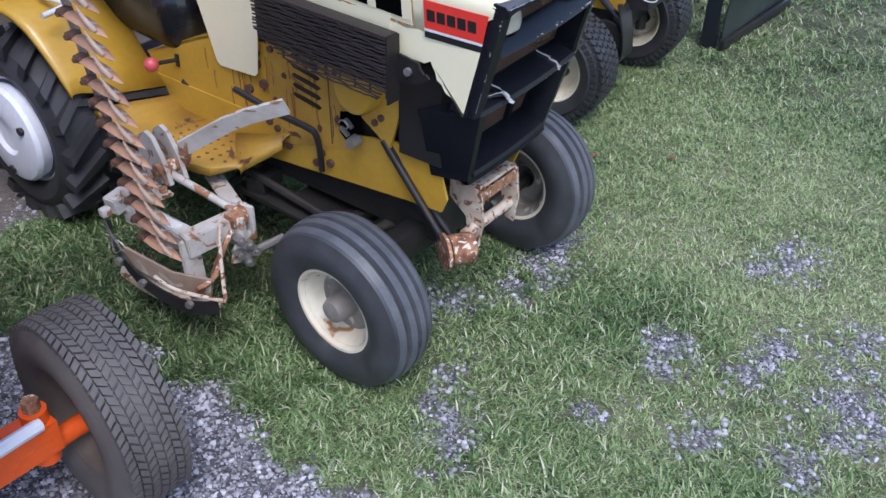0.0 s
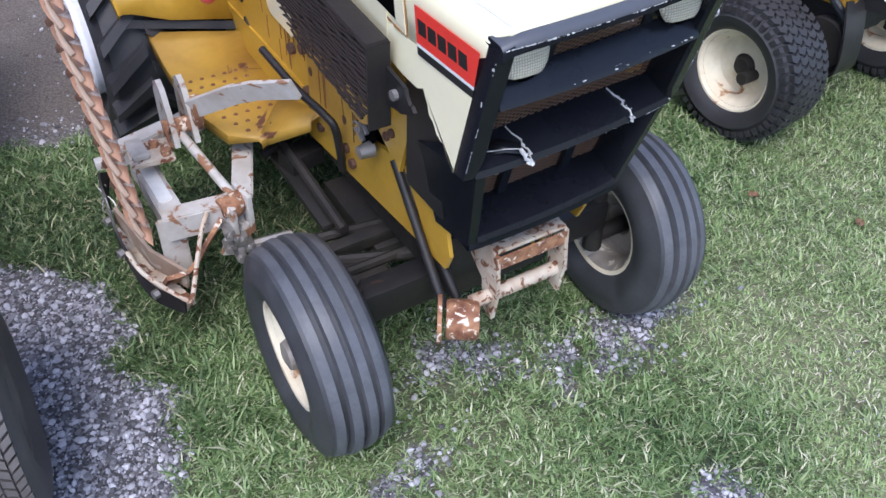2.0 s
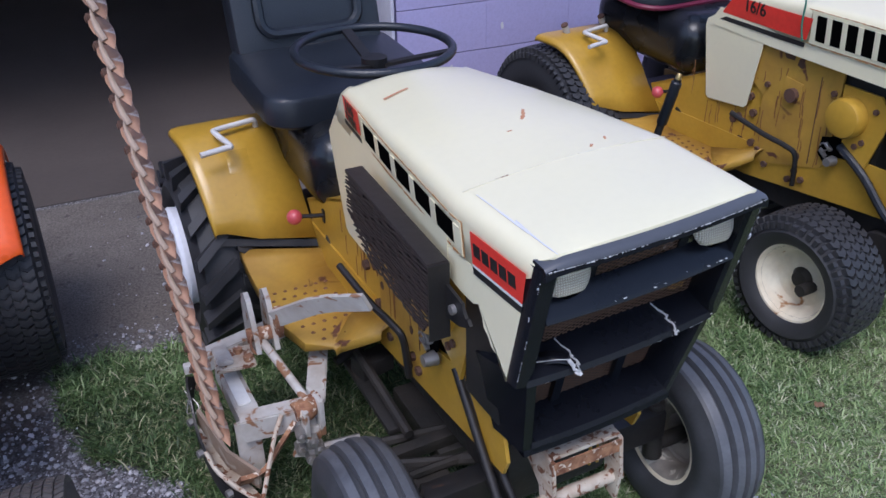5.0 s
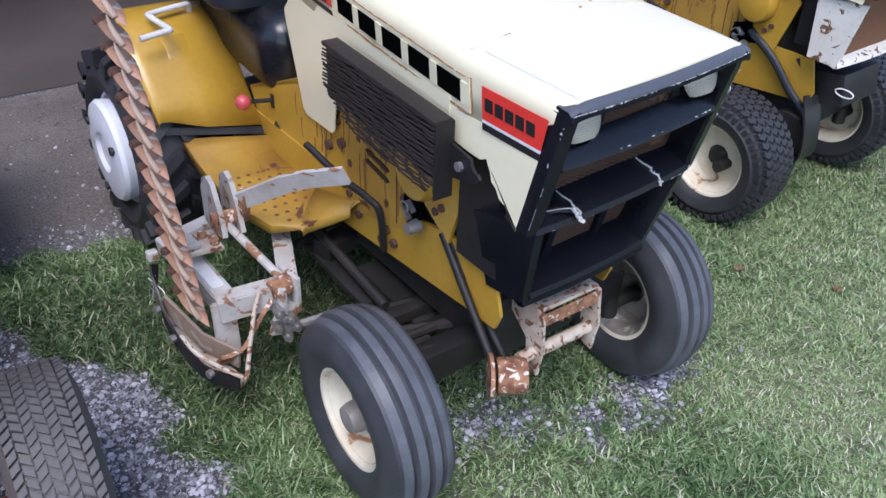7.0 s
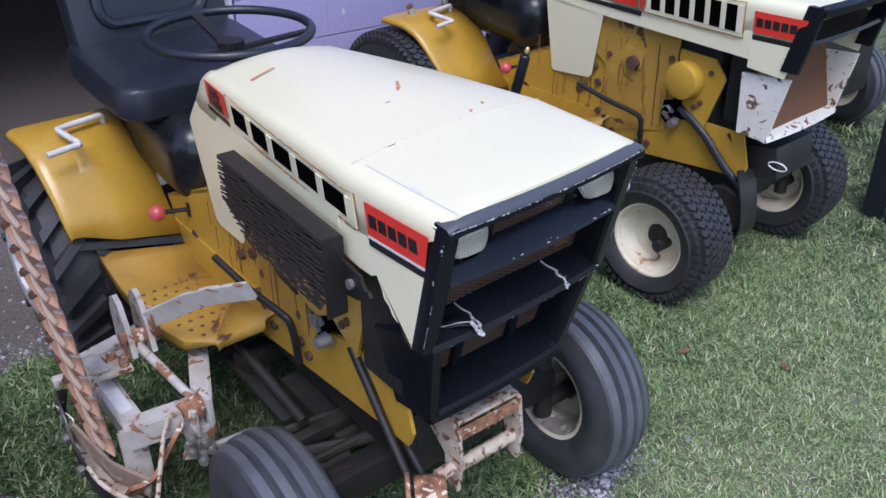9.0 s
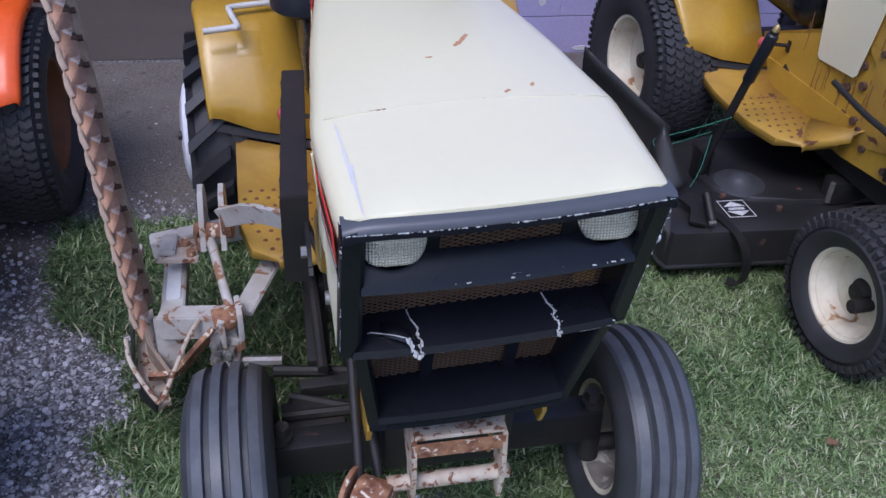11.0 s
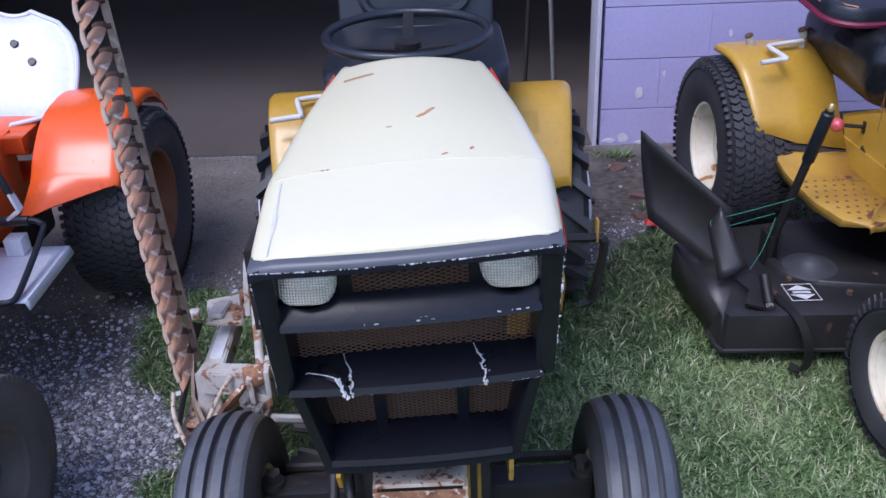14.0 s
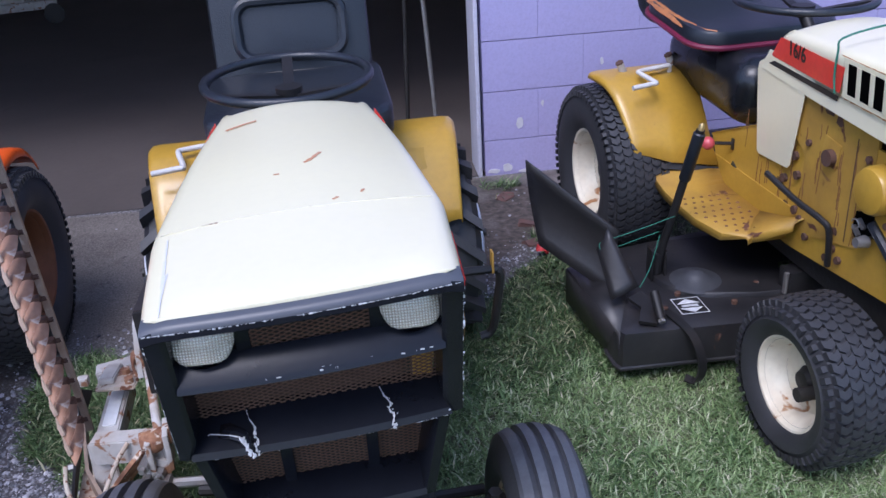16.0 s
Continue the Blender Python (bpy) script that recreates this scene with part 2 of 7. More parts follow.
def lathe(bm, profile, seg=48):
    """Turns the profile of (x, radius) round the x axis."""
    rings = []
    for x, r in profile:
        rings.append([bm.verts.new((x, r * math.cos(a), r * math.sin(a))) for a in (2 * math.pi * k / seg for k in range(seg))])
    for a, b in zip(rings, rings[1:]):
        for k in range(seg):
            bm.faces.new((a[k], b[k], b[(k + 1) % seg], a[(k + 1) % seg]))
    return bm


def loft(bm, rows, closed=False):
    grid = [[bm.verts.new(p) for p in row] for row in rows]
    for a, b in zip(grid, grid[1:]):
        n = len(a)
        for k in range(n if closed else n - 1):
            bm.faces.new((a[k], a[(k + 1) % n], b[(k + 1) % n], b[k]))
    return bm


def part(name, bm, material, parent=None, label="", thick=0.0, angle=38, at=None):
    mesh = bpy.data.meshes.new(name)
    if not thick:
        bmesh.ops.recalc_face_normals(bm, faces=bm.faces)
    bm.to_mesh(mesh)
    bm.free()
    mesh.materials.append(material)
    mesh.polygons.foreach_set("use_smooth", [True] * len(mesh.polygons))
    mesh.set_sharp_from_angle(angle=radians(angle))
    ob = new(name, mesh)
    if at is not None:
        ob.location = at
    if parent is not None:
        ob.parent = parent
    if label:
        tagged(ob, label)
    if thick:
        sol = ob.modifiers.new("thickness", "SOLIDIFY")
        sol.thickness, sol.offset = thick, 0
    return ob


def B():
    return bmesh.new()


def thing(name, label, category, m, group="", kind=""):
    ob = new(name)
    ob.matrix_world = m
    ob.empty_display_size = 0.1
    return tagged(ob, label, category, group, kind)


def lettering(name, text, size, m, material, parent):
    """Printed characters in the built-in font, as a flat mesh."""
    cu = bpy.data.curves.new(name, "FONT")
    cu.body, cu.size, cu.align_x, cu.align_y = text, size, "CENTER", "CENTER"
    cu.offset, cu.extrude = size * 0.012, 0.0006
    tmp = bpy.data.objects.new(name, cu)
    scene.collection.objects.link(tmp)
    mesh = bpy.data.meshes.new_from_object(tmp.evaluated_get(bpy.context.evaluated_depsgraph_get()))
    bpy.data.objects.remove(tmp)
    mesh.materials.clear()
    mesh.materials.append(material)
    ob = new(name, mesh)
    ob.parent = parent
    ob.matrix_local = m
    return ob

# ---- structure ----
# ---- ground ----
PATCHES = ((-0.06, 0.02, 0.14), (0.14, -0.12, 0.10), (0.30, -0.09, 0.13), (0.43, -0.08, 0.08), (-0.33, -0.25, 0.12), (-0.47, -0.36, 0.11),
           (0.15, -0.60, 0.08), (0.41, -0.78, 0.10), (0.25, -0.77, 0.08), (0.80, -0.68, 0.13), (0.64, -0.58, 0.07), (0.27, -1.03, 0.16),
           (-0.05, -0.77, 0.09), (-0.13, -0.54, 0.07), (0.22, -0.55, 0.09), (-0.74, 0.19, 0.12), (0.55, -0.95, 0.12), (0.0, -0.98, 0.10))


def fbm(x, y, k, seed):
    return noise.noise((x * k, y * k, seed))


def lane_edge(y):
    """Where the lawn ends towards the gravel lane beside the orange tractor."""
    return float(np.interp(y, [-1.2, -0.4, 0.05, 0.20, 0.33, 0.48, 0.57, 0.66, 0.76, 1.05], [-0.60, -0.63, -0.65, -0.63, -0.70, -0.60, -0.65, -0.73, -0.90, -0.96])) + 0.05 * fbm(0.3, y, 5.0, 1.0)


def dirt_edge(x):
    """Where the lawn ends towards the bare ground before the garage."""
    return float(np.interp(x, [-1.0, 0.35, 0.50, 0.62, 0.95, 1.10], [1.16, 1.20, 1.34, 1.50, 1.62, 1.95])) + 0.10 * fbm(x, 0.7, 3.1, 3.0) + 0.05 * fbm(x, 0.2, 11.0, 6.0)


def step01(v):
    return max(0.0, min(1.0, v))


def grass_amount(x, y):
    """How much grass grows at a place: 1 turf, 0 bare gravel or earth."""
    g = 0.95 + 0.22 * fbm(x, y, 2.3, 0.3) + 0.16 * fbm(x, y, 6.1, 4.2) + 0.12 * fbm(x, y, 15.0, 1.7)
    g -= 1.5 * step01((lane_edge(y) - x + 0.07 * fbm(x, y, 9.0, 8.0)) / 0.10) * step01((x + 2.7 + 0.2 * fbm(0.0, y, 2.0, 7.0)) / 0.3)
    rough = 0.75 + 0.8 * fbm(x, y, 17.0, 6.0) + 0.7 * fbm(x, y, 38.0, 5.0)
    for px, py, pr in PATCHES:
        d = ((x - px) ** 2 + ((y - py) * 1.25) ** 2) / (pr * pr)
        if d < 4:
            g -= 0.95 * math.exp(-d) * max(0.0, rough)
    g -= 1.6 * step01((y - dirt_edge(x)) / 0.16)
    return step01(g)


def dry_and_shade(x, y):
    """How bleached the lawn is: straw-pale out in the open; round the folded mower dark, lush and with shade painted
    in.
    """
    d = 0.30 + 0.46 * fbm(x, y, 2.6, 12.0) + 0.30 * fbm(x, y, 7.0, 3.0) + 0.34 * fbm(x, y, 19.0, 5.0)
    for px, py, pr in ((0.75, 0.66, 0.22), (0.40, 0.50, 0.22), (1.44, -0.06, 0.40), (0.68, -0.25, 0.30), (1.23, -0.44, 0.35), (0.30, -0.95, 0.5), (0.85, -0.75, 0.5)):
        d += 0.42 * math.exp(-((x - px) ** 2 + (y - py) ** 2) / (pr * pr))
    # darker spots; under the tractor and round the mower they paint in shade
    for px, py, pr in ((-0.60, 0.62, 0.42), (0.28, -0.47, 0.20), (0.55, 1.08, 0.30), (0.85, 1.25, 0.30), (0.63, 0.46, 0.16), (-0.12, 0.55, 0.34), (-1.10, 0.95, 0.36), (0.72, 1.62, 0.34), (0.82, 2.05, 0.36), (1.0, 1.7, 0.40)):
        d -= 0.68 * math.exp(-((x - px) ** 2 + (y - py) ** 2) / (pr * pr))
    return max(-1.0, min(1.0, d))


def ground_height(x, y):
    return 0.008 * noise.noise((x * 1.7, y * 1.7, 2)) + 0.004 * noise.noise((x * 9, y * 9, 5))


def build_ground():
    xs = np.concatenate([[-400, -60, -12, -5, -2.72, -2.66], np.arange(-2.6, 4.6, 0.030), [4.63, 5.5, 8, 14, 60, 400]])
    ys = np.concatenate([[-400, -60, -12, -5, -2.26], np.arange(-2.2, 2.44, 0.030), [2.445, 2.6, 8, 14, 60, 400]])
    verts, faces, mask, earth, dry = [], [], [], [], []
    for j, y in enumerate(ys):
        for i, x in enumerate(xs):
            x, y = float(x), float(y)
            near = -2.6 <= x <= 4.6 and -2.2 <= y <= 2.44
            verts.append((x, y, ground_height(x, y) if near else (-0.03 if y > 2.5 else 0.0)))
            mask.append(grass_amount(x, y) if near else (0.0 if -2.7 < x < -0.6 or y > 1.6 else 1.0))
            dry.append(dry_and_shade(x, y) if near else 0.32)
            track = step01((lane_edge(y) - x) / 0.10) * step01((y - 0.55) / 0.45) * 0.85
            earth.append(max(track, step01((y - dirt_edge(x) + 0.10) / 0.35)) if near else 0.0)
    w = len(xs)
    for j in range(len(ys) - 1):
        for i in range(w - 1):
            faces.append((j * w + i, j * w + i + 1, (j + 1) * w + i + 1, (j + 1) * w + i))
    mesh = bpy.data.meshes.new("ground")
    mesh.from_pydata(verts, [], faces)
    for nm, vals in (("turf", mask), ("earth", earth), ("dry", dry)):
        at = mesh.attributes.new(nm, "FLOAT", "POINT")
        at.data.foreach_set("value", vals)
    mesh.polygons.foreach_set("use_smooth", [True] * len(mesh.polygons))
    mesh.materials.append(ground_material())
    return tagged(new("ground", mesh), "patchy lawn with bare gravel and packed dirt before the garage", "ground", kind="structure")


def ground_material():
    m = bpy.data.materials.new("lawn_and_gravel")
    m.use_nodes = True
    nodes, links = m.node_tree.nodes, m.node_tree.links
    b = nodes["Principled BSDF"]
    b.inputs["Roughness"].default_value = 0.9
    co = nodes.new("ShaderNodeTexCoord")

    def tex(sc, det=6):
        t = nodes.new("ShaderNodeTexNoise")
        t.inputs["Scale"].default_value, t.inputs["Detail"].default_value = sc, det
        links.new(co.outputs["Object"], t.inputs["Vector"])
        return t.outputs["Fac"]

    def ramp(fac, *stops):
        r = nodes.new("ShaderNodeValToRGB")
        links.new(fac, r.inputs[0])
        el = r.color_ramp.elements
        while len(el) < len(stops):
            el.new(0.5)
        for e, (p, c) in zip(el, stops):
            e.position, e.color = p, (*c, 1)
        return r.outputs[0]

    def mix(fac, a, c):
        x = nodes.new("ShaderNodeMix")
        x.data_type = "RGBA"
        links.new(fac, x.inputs[0]), links.new(a, x.inputs[6]), links.new(c, x.inputs[7])
        return x.outputs[2]

    vor = nodes.new("ShaderNodeTexVoronoi")
    vor.inputs["Scale"].default_value = 170
    warp = nodes.new("ShaderNodeMix")
    warp.data_type = "VECTOR"
    warp.inputs[0].default_value = 0.006
    wn = nodes.new("ShaderNodeTexNoise")
    wn.inputs["Scale"].default_value = 60
    links.new(co.outputs["Object"], wn.inputs["Vector"])
    links.new(co.outputs["Object"], warp.inputs[4]), links.new(wn.outputs["Color"], warp.inputs[5])
    links.new(warp.outputs[1], vor.inputs["Vector"])
    pebble = ramp(vor.outputs["Color"], (0.15, (0.042, 0.040, 0.044)), (0.55, (0.105, 0.100, 0.106)), (0.95, (0.42, 0.415, 0.45)))
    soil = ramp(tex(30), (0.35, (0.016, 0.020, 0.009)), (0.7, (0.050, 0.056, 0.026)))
    thatch = ramp(tex(44), (0.35, (0.10, 0.105, 0.055)), (0.7, (0.24, 0.23, 0.14)))
    turf, earth, dry = (nodes.new("ShaderNodeAttribute") for _ in range(3))
    turf.attribute_name, earth.attribute_name, dry.attribute_name = "turf", "earth", "dry"
    # packed dirt: broad stains, fine grit, dark specks
    broad = ramp(tex(3.2, 6), (0.32, (0.085, 0.071, 0.062)), (0.55, (0.132, 0.113, 0.100)), (0.75, (0.195, 0.172, 0.156)))
    grit = ramp(tex(160, 3), (0.36, (0.058, 0.049, 0.043)), (0.50, (0.155, 0.135, 0.121)), (0.68, (0.275, 0.250, 0.230)))
    half = nodes.new("ShaderNodeValue")
    half.outputs[0].default_value = 0.42
    dirt = mix(half.outputs[0], broad, grit)
    speck = nodes.new("ShaderNodeMapRange")
    speck.inputs[1].default_value, speck.inputs[2].default_value, speck.inputs[4].default_value = 0.63, 0.70, 0.75
    links.new(tex(23, 5), speck.inputs[0])
    dark = nodes.new("ShaderNodeRGB")
    dark.outputs[0].default_value = (0.055, 0.046, 0.042, 1)
    dirt = mix(speck.outputs[0], dirt, dark.outputs[0])
    # dark brown earth by the weedy wall; also colours in shade beside the machines
    dark_earth = ramp(tex(38, 5), (0.35, (0.030, 0.023, 0.019)), (0.60, (0.085, 0.066, 0.054)), (0.78, (0.15, 0.13, 0.115)))
    dark_earth_mask = nodes.new("ShaderNodeMapRange")
    dark_earth_mask.inputs[1].default_value, dark_earth_mask.inputs[2].default_value, dark_earth_mask.inputs[3].default_value, dark_earth_mask.inputs[4].default_value = -0.35, 0.10, 0.9, 0.0
    links.new(dry.outputs["Fac"], dark_earth_mask.inputs[0])
    dirt = mix(dark_earth_mask.outputs[0], dirt, dark_earth)
    mr = nodes.new("ShaderNodeMapRange")
    mr.inputs[1].default_value, mr.inputs[2].default_value = 0.25, 0.6
    ragged = nodes.new("ShaderNodeMath")
    ragged.operation = "MULTIPLY_ADD"
    links.new(tex(45, 4), ragged.inputs[0])
    ragged.inputs[1].default_value = 1.1
    shift = nodes.new("ShaderNodeMath")
    shift.operation = "SUBTRACT"
    links.new(turf.outputs["Fac"], shift.inputs[0])
    shift.inputs[1].default_value = 0.55
    links.new(shift.outputs[0], ragged.inputs[2])
    links.new(ragged.outputs[0], mr.inputs[0])
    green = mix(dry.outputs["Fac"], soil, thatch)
    links.new(mix(mr.outputs[0], mix(earth.outputs["Fac"], pebble, dirt), green), b.inputs["Base Color"])
    bp = nodes.new("ShaderNodeBump")
    bp.inputs["Distance"].default_value = 0.005
    links.new(vor.outputs["Distance"], bp.inputs["Height"])
    loose = nodes.new("ShaderNodeMapRange")
    loose.inputs[3].default_value, loose.inputs[4].default_value = 0.35, 0.03
    links.new(earth.outputs["Fac"], loose.inputs[0])
    links.new(loose.outputs[0], bp.inputs["Strength"])
    bp2 = nodes.new("ShaderNodeBump")
    bp2.inputs["Strength"].default_value, bp2.inputs["Distance"].default_value = 0.35, 0.006
    links.new(tex(90), bp2.inputs["Height"])
    links.new(bp.outputs[0], bp2.inputs["Normal"])
    links.new(bp2.outputs[0], b.inputs["Normal"])
    return m


ground = build_ground()

# ---- garage ----
WALL = 2.46      # the front face of the lilac wall
JAMB = 0.66      # the door opening's edge


def build_garage():
    floor = B()
    box(floor, (-1.8, 5.45, -0.02), (6.4, 6.0, 0.05))
    tagged(part("floor", floor, M["floor"]), "dark oil-stained concrete garage floor", "floor", kind="structure")
    wall = B()
    # the pier beside the door, and the wall that goes on to the right
    box(wall, (JAMB + 2.8, WALL + 0.11, 1.4), (5.6 - 0.02, 0.19, 2.9))
    wall_ob = tagged(part("wall_front", wall, M["mortar"]), "lilac-painted concrete block garage wall", "wall", kind="structure")
    left = B()
    box(left, (-5.2, WALL + 0.11, 1.4), (2.2, 0.2, 2.9))
    tagged(part("wall_front_left", left, M["lilac"]), "lilac-painted block wall beyond the open door", "wall", kind="structure")
    head = B()
    box(head, (-1.72, WALL + 0.12, 2.6), (4.74, 0.2, 0.7))
    tagged(part("wall_over_door", head, M["lilac"]), "lilac-painted wall above the open garage door", "wall", kind="structure")
    for nm, c, s in (("wall_back", (-1.7, 8.4, 1.4), (6.6, 0.2, 2.9)), ("wall_left", (-5.0, 5.5, 1.4), (0.2, 5.8, 2.9)), ("wall_right", (1.5, 5.5, 1.4), (0.2, 5.8, 2.9))):
        w = B()
        box(w, c, s)
        tagged(part(nm, w, M["dark_wall"]), "dark unlit inner wall of the garage", "wall", kind="structure")
    c = B()
    box(c, (-1.7, 5.4, 2.92), (6.9, 6.2, 0.12))
    tagged(part("ceiling", c, M["dark_wall"]), "dark garage ceiling", "ceiling", kind="structure")
    t = B()
    box(t, (JAMB - 0.024, WALL + 0.07, 1.15), (0.018, 0.2, 2.3), bevel=0.004)
    tagged(part("door_trim", t, M["trim"]), "pale painted wooden door jamb trim", "trim", kind="structure")
    return wall_ob


wall_ob = build_garage()


def build_tripod():
    ob = thing("pole_stand", "thin pale metal poles leaning inside the dark garage", "stand", pose(0.52, 3.1, 0.006))
    tube(bm := B(), [(0.0, 0, 0.0), (-0.07, 0.1, 1.5)], 0.012)
    part("pole", bm, M["steel"], ob)
    tube(bm := B(), [(-0.14, 0.15, 0.0), (-0.085, 0.1, 1.45)], 0.012)
    part("pole", bm, M["greasy"], ob)


build_tripod()


# ---- wheels ----
def tyre_profile(r, w, rim, crown=0.012, grooves=0):
    """(x, radius) from the inner bead over the tread to the outer bead."""
    pts = [(-w * 0.36, rim), (-w * 0.47, rim + (r - rim) * 0.22), (-w * 0.5, rim + (r - rim) * 0.52), (-w * 0.46, r - 0.022 - crown), (-w * 0.40, r - crown)]
    if grooves:
        n = grooves + 1
        span = w * 0.80
        for i in range(n):
            a = -span / 2 + span * i / n
            b = a + span / n
            lift = lambda x: r - crown * (abs(x) / (w * 0.4)) ** 2
            pts += [(a + 0.007, lift(a + 0.007)), ((a + b) / 2, lift((a + b) / 2)), (b - 0.007, lift(b - 0.007))]
            if i < n - 1:
                pts += [(b - 0.0045, lift(b) - 0.013), (b + 0.0045, lift(b) - 0.013)]
    else:
        pts += [(-w * 0.2, r - crown * 0.25), (0, r), (w * 0.2, r - crown * 0.25)]
    pts += [(w * 0.40, r - crown), (w * 0.46, r - 0.022 - crown), (w * 0.5, rim + (r - rim) * 0.52), (w * 0.47, rim + (r - rim) * 0.22), (w * 0.36, rim)]
    return pts


def tread_block(bm, r, x0, x1, a0, a1, skew, h):
    """A raised rubber block on a tyre from x0 to x1 and angle a0 to a1, slanted by skew."""
    def p(x, a, rr):
        return (x, rr * math.cos(a), rr * math.sin(a))
    lo, hi = r - 0.012, r + h
    c = [(x0, a0), (x1, a0 + skew), (x1, a1 + skew), (x0, a1)]
    drop = lambda x: -0.010 * (abs(x) / 0.12) ** 2
    bot = [bm.verts.new(p(x, a, lo + drop(x) - 0.004)) for x, a in c]
    top = [bm.verts.new(p(x * 0.99, a + (0.004 if k < 2 else -0.004), hi + drop(x))) for k, (x, a) in enumerate(c)]
    bm.faces.new(top)
    for k in range(4):
        bm.faces.new((bot[k], bot[(k + 1) % 4], top[(k + 1) % 4], top[k]))


def make_tyre(kind, r, w, rim):
    """The carcass, and the raised tread blocks where it has them."""
    bm, body = B(), B()
    if kind == "rib":
        lathe(body, tyre_profile(r, w, rim, 0.016, 3), 64)
        for face in body.faces:
            c = face.calc_center_median()
            if math.hypot(c.y, c.z) > r - 0.013 and abs(c.x) < w * 0.39 and abs(face.normal.x) < 0.5:
                face.material_index = 1
        return body, None
    if kind == "zigzag":
        lathe(body, tyre_profile(r - 0.004, w, rim, 0.010, 0), 56)
        n, rows = 70, 7
        for i in range(n):
            a = 2 * math.pi * i / n
            step = 2 * math.pi / n
            for k in range(rows):
                x0 = -w * 0.42 + w * 0.84 * k / rows
                tread_block(bm, r - 0.004, x0 + 0.0015, x0 + w * 0.84 / rows - 0.0015, a, a + step * 0.80, step * (0.55 if k % 2 else -0.55), 0.004)
        return body, bm
    if kind == "turf":
        lathe(body, tyre_profile(r - 0.008, w, rim, 0.012, 0), 56)
        n = int(2 * math.pi * r / 0.029)
        rows = 5 if w < 0.2 else 6
        for i in range(n):
            a = 2 * math.pi * i / n
            step = 2 * math.pi / n
            for k in range(rows):
                cx = -w * 0.41 + w * 0.82 * (k + 0.5) / rows
                hw = w * 0.82 / rows * 0.475
                off = step * 0.5 * (k % 2)
                tread_block(bm, r - 0.010, cx - hw, cx, a + off, a + off + step * 0.74, step * 0.30, 0.0075)
                tread_block(bm, r - 0.010, cx, cx + hw, a + off + step * 0.30, a + off + step * 1.04, -step * 0.30, 0.0075)
            for s in (-1, 1):
                tread_block(bm, r - 0.020, s * w * 0.46 - 0.007, s * w * 0.46 + 0.006, a, a + step * 0.6, 0, 0.003)
        return body, bm
    # bar lugs
    lathe(body, tyre_profile(r - 0.028, w, rim, 0.014, 0), 56)
    n = 18
    for i in range(n):
        for s in (-1, 1):
            a = 2 * math.pi * (i + 0.5 * (s > 0)) / n
            tread_block(bm, r - 0.030, 0.004 * s if s > 0 else -w * 0.49, w * 0.49 if s > 0 else -0.004, a if s > 0 else a + 0.30, (a if s > 0 else a + 0.30) + 0.115, 0.30 * s, 0.030)
    return body, bm


def studs(name, parent, material, ends, r, seg=6):
    """Bolt heads, each a part of its own, from (start, end) pairs."""
    for p, q in ends:
        tube(bm := B(), [p, q], r, seg)
        part(name, bm, material, parent)


def make_rim(rim, w, side, dish=0.03, hub=0.035):
    """A pressed steel wheel; side is +1 or -1, the way its outer face looks."""
    s = side
    pr = [(-w * 0.38, rim + 0.010), (-w * 0.36, rim - 0.004), (-w * 0.22, rim - 0.022), (w * 0.02 , rim - 0.024),
          (w * 0.05, rim - 0.030), (w * 0.035, rim * 0.62), (w * 0.035, rim * 0.50), (w * 0.045, hub + 0.012), (w * 0.055, hub)]
    outer = [(w * 0.38, rim + 0.013), (w * 0.385, rim + 0.006), (w * 0.375, rim - 0.001), (w * 0.33, rim - 0.006), (w * 0.31, rim - 0.007)]
    barrel = [(w * 0.31, rim - 0.0075), (w * 0.24, rim - 0.016), (w * 0.08, rim - 0.026), (w * 0.055, rim - 0.031)]
    bm = B()
    lathe(bm, [(x * s, r) for x, r in pr], 40)
    return bm, lathe(B(), [(x * s, r) for x, r in outer], 40), lathe(B(), [(x * s, r) for x, r in barrel], 40)


